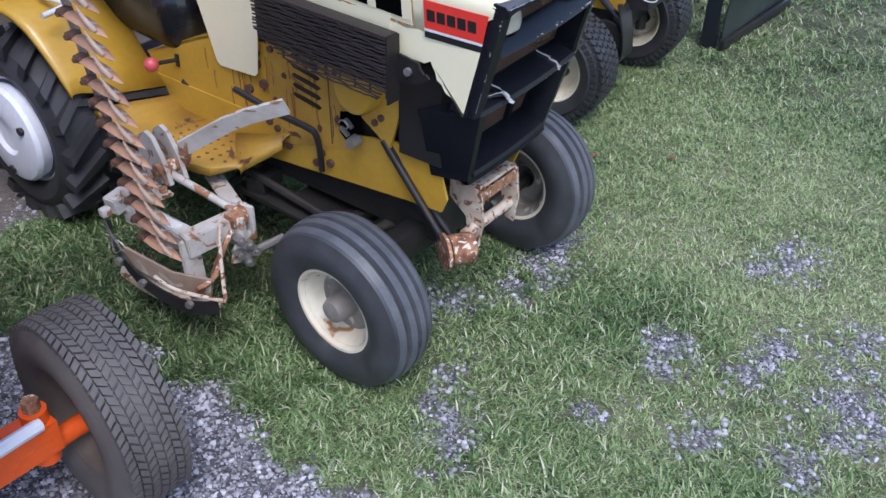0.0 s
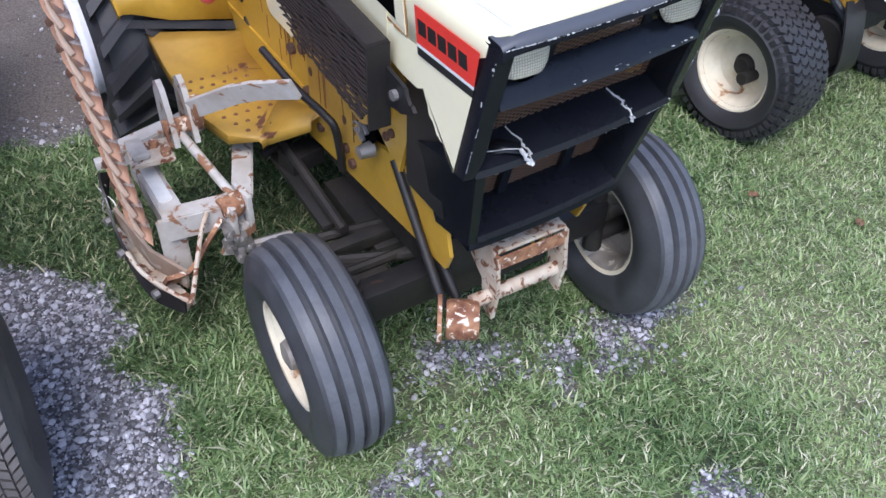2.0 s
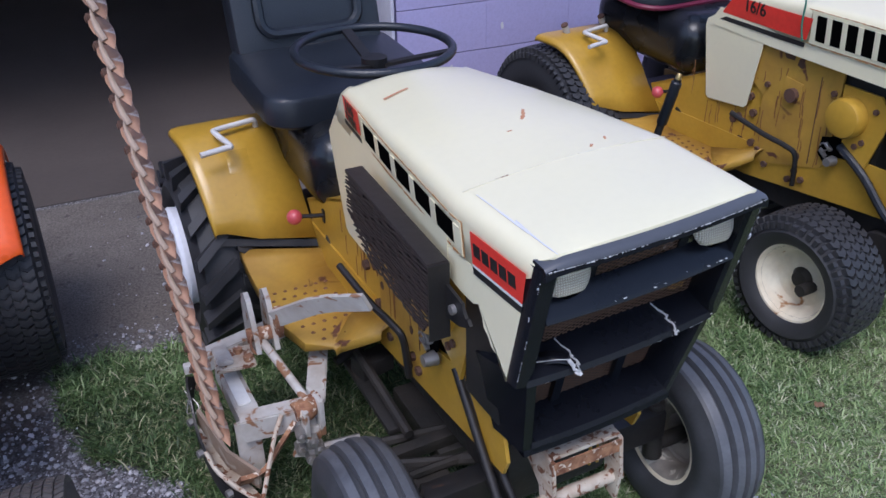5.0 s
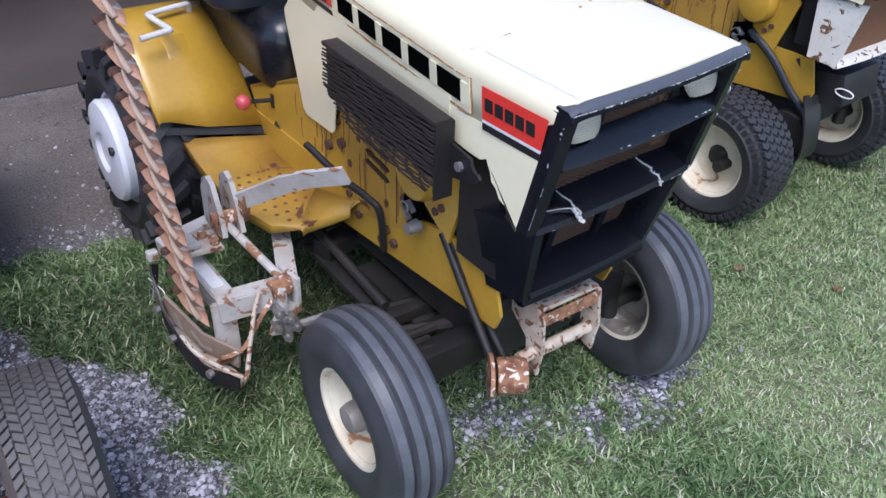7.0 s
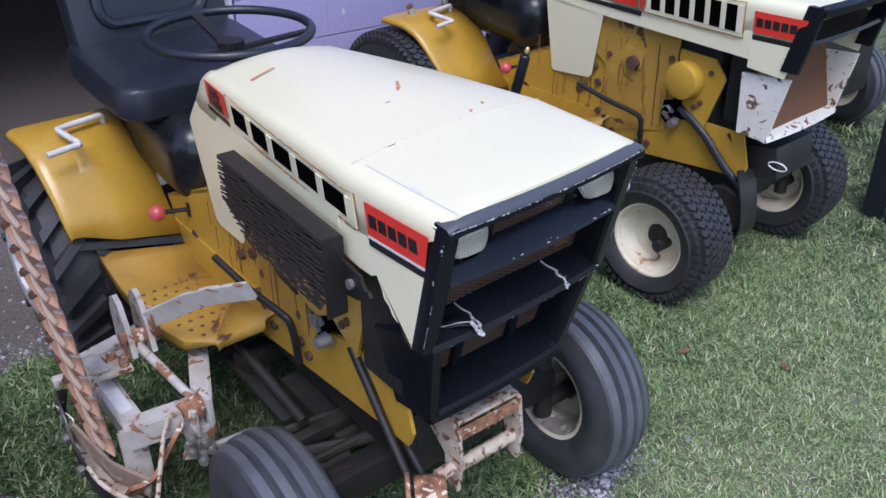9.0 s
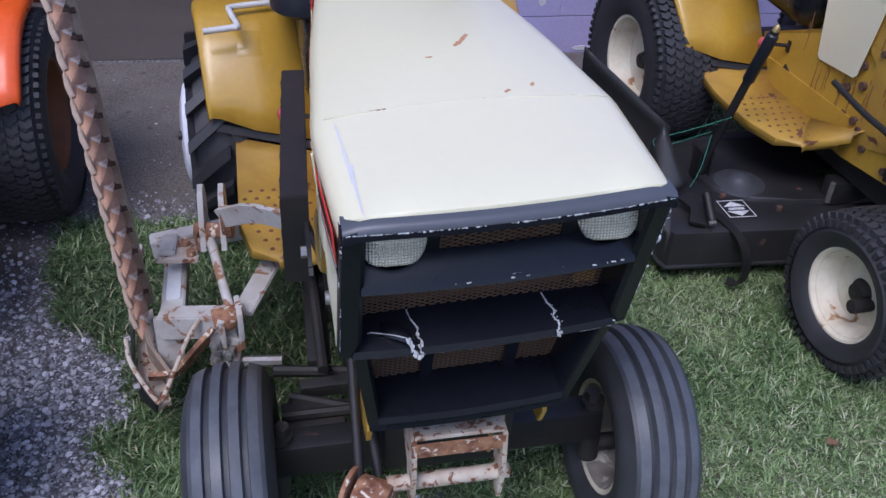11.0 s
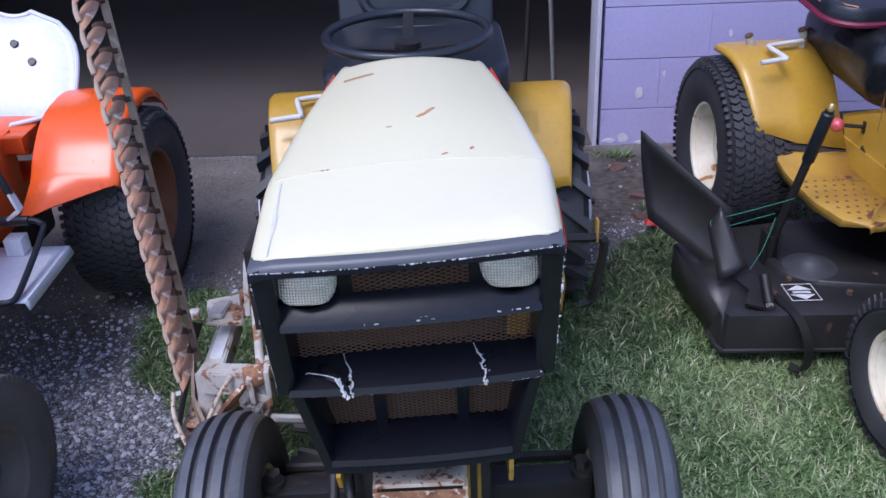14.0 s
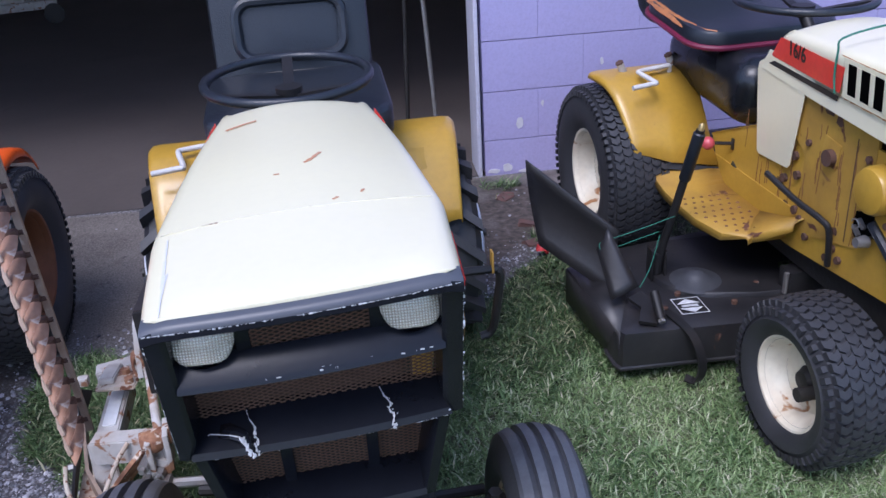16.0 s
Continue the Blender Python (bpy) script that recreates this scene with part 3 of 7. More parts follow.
def add_wheel(owner, at, r, w, rim, side, kind, rim_mat, tyre_mat, cap=None, steer=0.0, lean=0.0, label=""):
    inner, lip, barrel = make_rim(rim, w, side)
    wheel = part("wheel", inner, M["rim_dark" if cap else rim_mat], owner, label, at=at)
    part("rim_lip", lip, M[rim_mat], wheel)
    lathe(inside := B(), [(-side * w * 0.38, rim + 0.013), (-side * w * 0.385, rim + 0.004), (-side * w * 0.36, rim - 0.004), (-side * w * 0.30, rim - 0.010)], 40)
    part("inner_lip", inside, M[rim_mat], wheel)
    part("rim_barrel", barrel, M[rim_mat], wheel)
    wheel.rotation_euler = (0, radians(lean), radians(steer))
    carcass, blocks = make_tyre(kind, r, w, rim)
    if blocks:
        tagged(part("tread", blocks, M[tyre_mat], wheel), kind="stuff")
    tyre = part("tyre", carcass, M[tyre_mat], wheel, {"rib": "three-groove ribbed front tyre", "lug": "chevron bar-lug tractor tyre", "turf": "turf tyre with block tread", "zigzag": "zigzag-tread tyre"}[kind])
    tyre.data.materials.append(M["rubber_dusty"])
    if cap:
        bm = B()
        lathe(bm, [(side * w * 0.0, 0.036), (side * w * 0.30, 0.033), (side * w * 0.40, 0.028), (side * w * 0.43, 0.012), (side * w * 0.432, 0.0005)], 20)
        part("hub_cap", bm, M[cap], wheel)
    else:
        bm = B()
        lathe(bm, [(side * w * 0.02, 0.044), (side * w * 0.04, 0.034), (side * w * 0.16, 0.024), (side * w * 0.17, 0.0005)], 20)
        part("hub", bm, M["greasy"], wheel, "dark greasy hub")
    ring = [(0.058 * math.cos(2 * math.pi * k / 5), 0.058 * math.sin(2 * math.pi * k / 5)) for k in range(5)]
    if kind not in ("turf", "rib"):
        studs("wheel_bolt", wheel, M["steel"], [((side * w * 0.04, y, z), (side * w * 0.13, y, z)) for y, z in ring], 0.008)
    return wheel


# ---- the mustard and cream garden tractors ----
def half_width(y):
    """Half the hood's width along the tractor."""
    return float(np.interp(y, [-0.32, -0.02, 0.30, 0.66], [0.203, 0.219, 0.195, 0.158]))


def hood_top(y):
    return float(np.interp(y, [-0.30, -0.02, 0.2, 0.66], [0.964, 0.968, 0.964, 0.944]))


def hood_crown(y):
    return float(np.interp(y, [-0.30, -0.02, 0.2], [0.001, 0.012, 0.022]))


def skin(bm, poly, side, off, thick=0.003):
    """A sheet that follows the hood's side; poly of (y, z)."""
    lean = lambda z: 0.09 * max(0.0, min(0.09, 0.94 - z))
    poly = [(max(y, front_y(0.204, z) + 0.032), z) for y, z in poly]
    lo = [bm.verts.new((side * (half_width(y) + off - lean(z)), y, z)) for y, z in poly]
    hi = [bm.verts.new((side * (half_width(y) + off + thick - lean(z)), y, z)) for y, z in poly]
    n = len(poly)
    bm.faces.new(lo)
    bm.faces.new(hi[::-1])
    for i in range(n):
        bm.faces.new((lo[i], lo[(i + 1) % n], hi[(i + 1) % n], hi[i]))
    return bm


def rect(y0, y1, z0, z1):
    return [(y0, z0), (y1, z0), (y1, z1), (y0, z1)]


def lattice(bm, x0, x1, z0, z1, y_of, pitch, wire):
    """Expanded-metal mesh: slanted strands both ways, cut to the rectangle."""
    h, w = z1 - z0, x1 - x0
    slope = 2.1
    for s in (-1, 1):
        k = -h * slope
        while k < w + h * slope:
            xa, xb = (x0 + k, x0 + k + h * slope) if s > 0 else (x0 + k + h * slope, x0 + k)
            pts = []
            for i in range(2):
                x, z = (xa, z0) if i == 0 else (xb, z1)
                pts.append([x, z])
            (xa, za), (xb, zb) = pts
            def cut(x):
                return za + (zb - za) * (x - xa) / (xb - xa)
            lo, hi = sorted((xa, xb))
            lo, hi = max(lo, x0), min(hi, x1)
            if hi - lo > 0.004:
                p, q = Vector((lo, y_of(cut(lo)), cut(lo))), Vector((hi, y_of(cut(hi)), cut(hi)))
                tube(bm, [p, q], wire, 4, cap=False)
            k += pitch
    return bm


def front_y(x, z):
    """The grille surround's front face: it leans back towards the ground and bows forward in the middle."""
    return float(np.interp(z, [0.50, 0.70, 0.95], [-0.158, -0.208, -0.270])) - 0.012 * (1 - (x / 0.205) ** 2)


def bow_strip(bm, w, z_front, z_back, depth, thick, n=14):
    """A shelf with a bowed front lip."""
    rows = []
    for i in range(n + 1):
        x = -w + 2 * w * i / n
        yf = front_y(x, z_front)
        rows.append([(x, yf, z_front), (x, yf + 0.004, z_front + thick), (x, yf + depth, z_back + thick), (x, yf + depth, z_back), (x, yf + 0.010, z_front - 0.004)])
    loft(bm, rows, closed=True)
    return bm


def build_tractor(name, label, m, main):
    t = thing(name, label, "garden tractor", m, group="mustard garden tractors")
    # hood
    bm = B()
    rows = []
    for y in [-0.290, -0.278, -0.26, -0.2, -0.1, -0.03, -0.01, 0.1, 0.2, 0.3, 0.4, 0.5, 0.6, 0.635, 0.655]:
        w, z = half_width(y), hood_top(y)
        end = 0.006 if y in (-0.290, 0.655) else 0.0
        row = []
        for k in range(-8, 9):
            u = k / 8
            row.append((u * (w - 0.026), y, z + hood_crown(y) * (1 - u * u) - end))
        prof = [(-0.015, -0.0025), (-0.006, -0.009), (-0.001, -0.019), (0.0, -0.030), (-0.004, -0.06), (-0.009, -0.112)]
        row = [(-(w + dx), y, z + dz) for dx, dz in prof[::-1]] + row + [(w + dx, y, z + dz) for dx, dz in prof]
        row = [(px, py - (pz - 0.90) * max(0.0, (y - 0.45) / 0.205), pz) for px, py, pz in row]
        row = [(px, max(py, front_y(min(0.204, abs(px)), pz) + (0.0130 if y < -0.285 else 0.0155) + (0.012 if pz < z - 0.008 else 0)), pz) for px, py, pz in row]
        rows.append(row)
    loft(bm, rows)
    hood = part("hood", bm, M["cream"], t, "cream painted steel hood with small rust marks", thick=0.004, angle=50)
    # folded crease across the hood
    y = -0.022
    pts = [(u * (half_width(y) - 0.016), y, hood_top(y) + hood_crown(y) * (1 - u * u) + 0.0018) for u in np.linspace(-1, 1, 17)]
    strap(bm := B(), pts, (0, 1, 0), 0.0022, 0.0012)
    part("crease", bm, M["cream_worn"], hood)
    if main:
        rnd = random.Random(13)
        for x, y, l, a, w in ((0.030, 0.175, 0.050, 55, 0.010), (-0.105, 0.455, 0.060, 12, 0.007), (0.058, -0.004, 0.010, 40, 0.006), (0.100, 0.015, 0.012, 60, 0.006), (-0.03, 0.12, 0.010, 0, 0.003)):
            bm = B()
            pts = []
            for k in range(7):
                v = k / 6 - 0.5
                px, py = x + math.cos(radians(a)) * l * v + rnd.uniform(-0.002, 0.002), y + math.sin(radians(a)) * l * v
                u = px / (half_width(py) - 0.016)
                pts.append((px, py, hood_top(py) + hood_crown(py) * (1 - u * u) + 0.0026))
            for p, q in zip(pts, pts[1:]):
                strap(bm, [p, q], (-math.sin(radians(a)), math.cos(radians(a)), 0), w * rnd.uniform(0.4, 1.0), 0.0008)
            part("rust_mark", bm, M["rust_mark"], hood)
        bm = B()
        for k in range(11):
            x0, y0 = -0.196 + 0.022 * rnd.random() ** 1.6, rnd.uniform(-0.262, -0.09)
            ln = rnd.uniform(0.02, 0.09) * (1.0 if x0 < -0.18 else 0.6)
            pts = []
            for q in (0, 0.5, 1):
                py = min(y0 + ln * q, -0.04)
                w = half_width(py) - 0.016
                px = max(x0 + 0.002 * q, -w + 0.012)
                u = px / w
                pts.append((px, py, hood_top(py) + hood_crown(py) * (1 - u * u) + 0.0024))
            strap(bm, pts, (1, 0, 0), 0.0008 + 0.0040 * rnd.random() ** 2, 0.0006)
        tagged(part("scuff", bm, M["scuff"], hood, "grey scuffed paint at the hood's corner"), kind="stuff")
    for s in (-1, 1):
        bm = B()
        torn = [(0.030, 0.86), (0.030, 0.802), (-0.040, 0.796), (-0.078, 0.794), (-0.094, 0.802), (-0.100, 0.790), (-0.106, 0.781), (-0.110, 0.765), (-0.122, 0.758), (-0.132, 0.742), (-0.150, 0.735), (-0.165, 0.722), (-0.185, 0.708), (-0.200, 0.700), (-0.300, 0.76), (-0.300, 0.86)]
        skin(bm, torn, s, 0.0022, 0.003)
        if not main:
            bm = skin(B(), [(-0.078, 0.86), (-0.078, 0.772), (-0.300, 0.762), (-0.300, 0.86)], s, 0.0022, 0.003)
        part("front_side_panel", bm, M["cream"], hood, "cream side panel with a torn lower edge" if main else "")
        bm = B()
        if main:
            outline = [(0.655, 0.86), (0.705, 0.850), (0.752, 0.795), (0.748, 0.772), (0.680, 0.566), (0.666, 0.556), (0.515, 0.574), (0.502, 0.586), (0.470, 0.80), (0.470, 0.86)]
        else:
            outline = [(0.690, 0.86), (0.752, 0.825), (0.757, 0.800), (0.717, 0.570), (0.706, 0.562), (0.535, 0.580), (0.522, 0.592), (0.489, 0.80), (0.489, 0.86)]
        skin(bm, outline, s, 0.001, 0.003)
        part("rear_side_panel", bm, M["cream"], hood)
        bm = skin(B(), rect(0.012, 0.50, 0.715, 0.878) if main else [(-0.08, 0.795), (0.12, 0.800), (0.46, 0.802), (0.745, 0.812), (0.700, 0.872), (-0.08, 0.872)], s, 0.0016, 0.0024)
        part("middle_side_panel", bm, M["cream"], hood)
        # printed bands
        if main:
            for nm, poly, mt in (("red_band", [(-0.269, 0.872), (-0.080, 0.872), (-0.080, 0.932), (-0.286, 0.932)], "red"), ("white_line", [(-0.267, 0.866), (-0.080, 0.866), (-0.080, 0.872), (-0.269, 0.872)], "paper"), ("black_line", [(-0.263, 0.852), (-0.080, 0.852), (-0.080, 0.866), (-0.267, 0.866)], "ink_and_shade"),
                                 ("red_band", rect(0.485, 0.60, 0.880, 0.932), "red"), ("black_line", rect(0.485, 0.612, 0.862, 0.872), "ink_and_shade")):
                bm = B()
                skin(bm, poly, s, 0.0052, 0.0008)
                part(nm, bm, M[mt], hood)
        else:
            for nm, poly, mt in (("red_band", [(0.640, 0.920), (0.690, 0.858), (0.319, 0.857), (0.300, 0.924)], "red"), ("black_line", [(0.698, 0.848), (0.708, 0.834), (0.324, 0.834), (0.321, 0.848)], "ink_and_shade"), ("red_band", [(-0.269, 0.872), (-0.080, 0.872), (-0.080, 0.932), (-0.286, 0.932)], "red"), ("black_line", [(-0.263, 0.852), (-0.080, 0.852), (-0.080, 0.866), (-0.267, 0.866)], "ink_and_shade")):
                bm = B()
                skin(bm, poly, s, 0.0052, 0.0008)
                part(nm, bm, M[mt], hood)
        # the maker's name as plain blocks
        for k in range(5):
            bm = B()
            y0 = (-0.205 + 0.0245 * k) if s > 0 else (-0.107 - 0.0245 * k)
            skin(bm, [(y0, 0.890), (y0 + 0.0195, 0.890), (y0 + 0.0195, 0.914), (y0, 0.914)], s, 0.0062, 0.0006)
            part("name_block", bm, M["ink_and_shade"], hood)
        turn = Matrix(((0, 0, s, 0), (s, 0, 0, 0), (0, 1, 0, 0), (0, 0, 0, 1)))
        def on_side(y, z):
            slope = math.atan2(half_width(y + 0.02) - half_width(y - 0.02), 0.04)
            return Matrix.Translation((s * (half_width(y) + 0.0086 - 0.09 * (0.94 - z)), y, z)) @ Matrix.Rotation(s * 0.09, 4, "Y") @ Matrix.Rotation(-s * slope, 4, "Z") @ turn
        if main:
            lettering("model_number", "16/6", 0.036, on_side(0.545, 0.918), M["ink_and_shade"], hood)
            lettering("model_number", "TWIN", 0.030, on_side(0.545, 0.892), M["ink_and_shade"], hood)
        else:
            lettering("model_number", "16/6", 0.056, on_side(0.540, 0.903), M["ink_and_shade"], hood)
        # louvred vents
        bm = B()
        if main:
            z0, z1, ya, yb, n = 0.879, 0.921, -0.036, 0.466, 5
        else:
            z0, z1, ya, yb, n = 0.862, 0.938, -0.036, 0.296, 6
        pitch = (yb - ya) / n
        for i in range(n + 1):
            yy = ya + i * pitch
            hw = 0.012 if main else 0.009
            skin(bm, rect(yy - hw, yy + hw, z0, z1), s, 0.0025, 0.0030)
        skin(bm, rect(ya - 0.012, yb + 0.012, z1, z1 + 0.010), s, 0.0025, 0.0030)
        skin(bm, rect(ya - 0.012, yb + 0.012, z0 - 0.011, z0), s, 0.0025, 0.0030)
        part("vent_frame", bm, M["cream"], hood)
        # rust that creeps along the frame's outline
        rnd = random.Random(40 + s)
        bm = B()
        for k in range(46):
            yy = ya - 0.016 + (yb - ya + 0.032) * (k + rnd.uniform(0, 0.5)) / 46
            ln = rnd.uniform(0.006, 0.020)
            skin(bm, rect(yy, yy + ln, z1 + 0.0095, z1 + 0.0095 + rnd.uniform(0.0012, 0.0034)), s, 0.0024, 0.0012)
            skin(bm, rect(yy, yy + ln, z0 - 0.0125 - rnd.uniform(0.0, 0.0036), z0 - 0.0105), s, 0.0024, 0.0012)
        for k in range(14):
            zz = z0 - 0.012 + (z1 - z0 + 0.024) * k / 14
            for yy in (ya - 0.0145, yb + 0.0115):
                skin(bm, rect(yy, yy + rnd.uniform(0.0015, 0.0034), zz, zz + 0.006), s, 0.0024, 0.0012)
        tagged(part("rust_outline", bm, M["rust_edge"], hood), kind="stuff")
        # flat black slabs on the solid side paint the vents' inner shade
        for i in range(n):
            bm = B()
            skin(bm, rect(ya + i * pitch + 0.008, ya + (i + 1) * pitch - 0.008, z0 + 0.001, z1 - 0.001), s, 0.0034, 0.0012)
            part("vent_opening", bm, M["hole_shade"], hood)
    # grille surround
    if main:
        build_grille(t)
        settle([o for o in t.children if o.name.split(".")[0] in ("hood", "grille_surround")])
    else:
        hood.location.z = -0.020
        build_broken_front(t)
    build_body(t, main)
    build_seat(t, main)
    return t


def settle(roots):
    """The front of the hood sits a little askew: its left corner is higher than its right."""
    k = 0.054
    for ob in roots + [c for r in roots for c in r.children]:
        moved = ob.location.length > 1e-6
        at = ob.location
        if moved:
            ob.location = at + Vector((0, 0, k * at.x * max(0.0, min(1.0, (0.6 - at.y) / 0.85))))
            continue
        for v in ob.data.vertices:
            v.co.z += k * v.co.x * max(0.0, min(1.0, (0.6 - v.co.y) / 0.85))


def build_grille(t):
    lowz = (0.512, 0.705)
    low_x = lambda z: 0.159 + 0.027 * (z - lowz[0]) / (lowz[1] - lowz[0])
    # top bar, rounded over at the corners
    bm = B()
    rows = []
    for i in range(25):
        u = -1 + i / 12
        x = 0.2045 * u
        y = front_y(x, 0.945)
        drop = 0.007 * abs(u) ** 14 - 0.013
        rows.append([(x, y + 0.0125 + 0.0180 * max(0.0, abs(u) - 0.88) / 0.12, 0.9505 - drop), (x, y + 0.003, 0.9490 - drop), (x, y - 0.003, 0.944 - drop), (x, y - 0.0045, 0.9385 - drop), (x, y - 0.005, 0.930 - drop), (x, y - 0.001, 0.927 - drop), (x, y + 0.035, 0.930 - drop)])
    loft(bm, rows, closed=True)
    bm.verts.ensure_lookup_table()
    bm.faces.new(bm.verts[:7])
    bm.faces.new(bm.verts[-7:])
    # top faces stay greyer than the black front: sky sheen put into the colour
    for face in bm.faces:
        if face.calc_center_median().z < 0.9505:
            face.material_index = 1
    grille = part("grille_surround", bm, M["grey_bar"], t, "cracked black plastic grille surround with chipped paint", angle=50)
    grille.data.materials.append(M["black"])
    for s in (-1, 1):
        # broad front flange and the deep side wall of the upper part
        bm = B()
        zs = np.linspace(0.948, 0.703, 9)
        rows = []
        for z in zs:
            wi = 0.176 if z > 0.72 else 0.186
            y = front_y(0.19, z) + 0.010
            rows.append([(s * 0.2065, y + 0.030, z), (s * 0.2065, y, z), (s * 0.2045, y - 0.004, z), (s * (wi + 0.006), y - 0.008, z), (s * wi, y - 0.003, z), (s * (wi - 0.003), y + 0.065, z), (s * (wi + 0.012), y + 0.065, z)])
        loft(bm, rows, closed=True)
        bm.verts.ensure_lookup_table()
        bm.faces.new(bm.verts[:7])
        bm.faces.new(bm.verts[-7:])
        part("side_cheek", bm, M["black"], grille)
        # lower part, drawn in
        bm = B()
        rows = []
        for z, back in ((0.706, -0.038), (0.65, -0.042), (0.58, -0.050), (0.512, -0.058)):
            x = low_x(z)
            y = front_y(0.19, z) + 0.006
            rows.append([(s * (x + 0.001), back, z - (0.042 if z > 0.7 else 0.018)), (s * (x + 0.001), y + 0.002, z), (s * x, y - 0.003, z), (s * (x - 0.016), y - 0.005, z), (s * (x - 0.020), y, z), (s * (x - 0.024), y + 0.07, z), (s * (x - 0.010), y + 0.08, z), (s * (x - 0.004), back, z - (0.042 if z > 0.7 else 0.018))])
        loft(bm, rows, closed=True)
        bm.verts.ensure_lookup_table()
        bm.faces.new(bm.verts[:8])
        bm.faces.new(bm.verts[-8:])
        part("lower_cheek", bm, M["black"], grille, "flat black lower side panel")
    for w, zf, zb, d, nm in ((0.180, 0.838, 0.866, 0.036, ""), (0.188, 0.701, 0.732, 0.070, "black shelf with a jagged white crack"), (0.146, 0.524, 0.548, 0.075, "")):
        bm = B()
        bow_strip(bm, w, zf, zb, d, 0.010)
        part("grille_shelf", bm, M["black"], grille, nm)
    bm = B()
    bow_strip(bm, 0.158, 0.506, 0.512, 0.05, 0.018)
    part("bottom_lip", bm, M["black"], grille)
    # chipped pale edge marks
    rnd = random.Random(4)
    bm = B()
    for _ in range(16):
        w, zf, cl = rnd.choice(((0.176, 0.840, 0.05), (0.176, 0.840, -0.1), (0.184, 0.705, 0.16), (0.184, 0.705, -0.15), (0.20, 0.944, rnd.uniform(-0.2, 0.2)), (0.20, 0.944, -0.19)))
        x = max(-w, min(w, cl + rnd.gauss(0, 0.10)))
        l = 0.006 * rnd.random() ** 3
        box(bm, (x, front_y(x, zf) - (0.001 if zf < 0.9 else 0.0045), zf + 0.006), (l * 0.9 + 0.0007, 0.002, rnd.uniform(0.0004, 0.0012)), ry(rnd.uniform(-12, 12)))
    for _ in range(12):
        s = rnd.choice((-1, 1, 1))
        z = rnd.uniform(0.71, 0.93) if rnd.random() < 0.5 else rnd.uniform(0.86, 0.935)
        box(bm, (s * 0.2058, front_y(0.19, z) + 0.006 + rnd.uniform(-0.002, 0.007), z), (0.003, rnd.uniform(0.0005, 0.0012), rnd.uniform(0.002, 0.009)), rx(rnd.uniform(-30, 30)))
    # hairline worn edges: short runs with gaps, along the bar, the shelf lips and the cheeks
    def worn_run(place, n, keep, size):
        on = False
        for i in range(n):
            if rnd.random() < 0.22:
                on = rnd.random() < keep
            if on and rnd.random() < 0.85:
                c, e = place((i + rnd.uniform(-0.3, 0.3)) / n)
                k = size * (0.4 + 1.6 * rnd.random() ** 3)
                v = rnd.uniform(0.3, 1.0)
                box(bm, c, (max(e[0] * v, k), max(e[1], k), max(e[2] * v, k)), ry(rnd.uniform(-8, 8)) if e[0] else rx(rnd.uniform(-10, 10)))
    worn_run(lambda u: ((0.40 * u - 0.20, front_y(0.40 * u - 0.20, 0.945) - 0.0046, 0.9508), (0.0034, 0, 0)), 150, 0.88, 0.0010)
    worn_run(lambda u: ((0.35 * u - 0.175, front_y(0.35 * u - 0.175, 0.838) + 0.0035, 0.8480), (0.0026, 0, 0)), 140, 0.10, 0.0004)
    worn_run(lambda u: ((0.366 * u - 0.183, front_y(0.366 * u - 0.183, 0.701), 0.7005), (0.0026, 0, 0)), 140, 0.28, 0.0005)
    for s in (-1, 1):
        worn_run(lambda u: ((s * 0.2050, front_y(0.19, 0.71 + 0.22 * u) + 0.0065, 0.71 + 0.22 * u), (0, 0, 0.0028)), 80, 0.55, 0.0007)
    tagged(part("chipped_edge", bm, M["chipped"], grille), kind="stuff")
    # jagged cracks on the middle shelf
    for x0 in (-0.098, 0.098):
        bm = B()
        y, z = front_y(x0, 0.701) - 0.001, 0.7115
        pts = [(x0 + 0.006, y - 0.001, z - 0.012), (x0 + 0.002, y, z), (x0 + 0.006, y + 0.010, z + 0.005), (x0 - 0.001, y + 0.020, z + 0.010), (x0 + 0.003, y + 0.028, z + 0.014), (x0 - 0.006, y + 0.042, z + 0.021), (x0 - 0.010, y + 0.055, z + 0.027)]
        for p, q in zip(pts, pts[1:]):
            strap(bm, [p, q], (1, 0, 0), rnd.uniform(0.0004, 0.0013), 0.003)
        for _ in range(34):
            i = rnd.randrange(len(pts) - 1 - rnd.randrange(3))
            f = rnd.random()
            c = Vector(pts[i]).lerp(Vector(pts[i + 1]), f)
            g = rnd.uniform(0.0006, 0.0026) * (1.0 if i < 3 else 0.6)
            box(bm, (c.x + rnd.gauss(0, 0.0016), c.y + rnd.gauss(0, 0.0012), c.z + 0.0006), (g, g * rnd.uniform(0.6, 1.6), 0.0022), ry(rnd.uniform(-40, 40)))
        part("crack", bm, M["chipped"], grille)
    bm = B()
    x0 = -0.112
    y = front_y(x0, 0.695)
    loft(bm, [[(x0 - 0.052, y + 0.035, 0.714), (x0 - 0.048, y + 0.050, 0.722)], [(x0 - 0.020, y + 0.012, 0.724), (x0 - 0.018, y + 0.036, 0.733)], [(x0 + 0.004, y - 0.004, 0.722), (x0 + 0.004, y + 0.016, 0.730)], [(x0 + 0.012, y - 0.010, 0.708), (x0 + 0.012, y + 0.006, 0.716)]])
    flap = part("torn_flap", bm, M["black"], grille, "curled torn plastic flap with a white broken edge", thick=0.003)
    bm = B()
    edge = [(x0 - 0.053, y + 0.032, 0.713), (x0 - 0.048, y + 0.027, 0.719), (x0 - 0.034, y + 0.020, 0.721), (x0 - 0.020, y + 0.010, 0.7255), (x0 - 0.004, y + 0.002, 0.7255)]
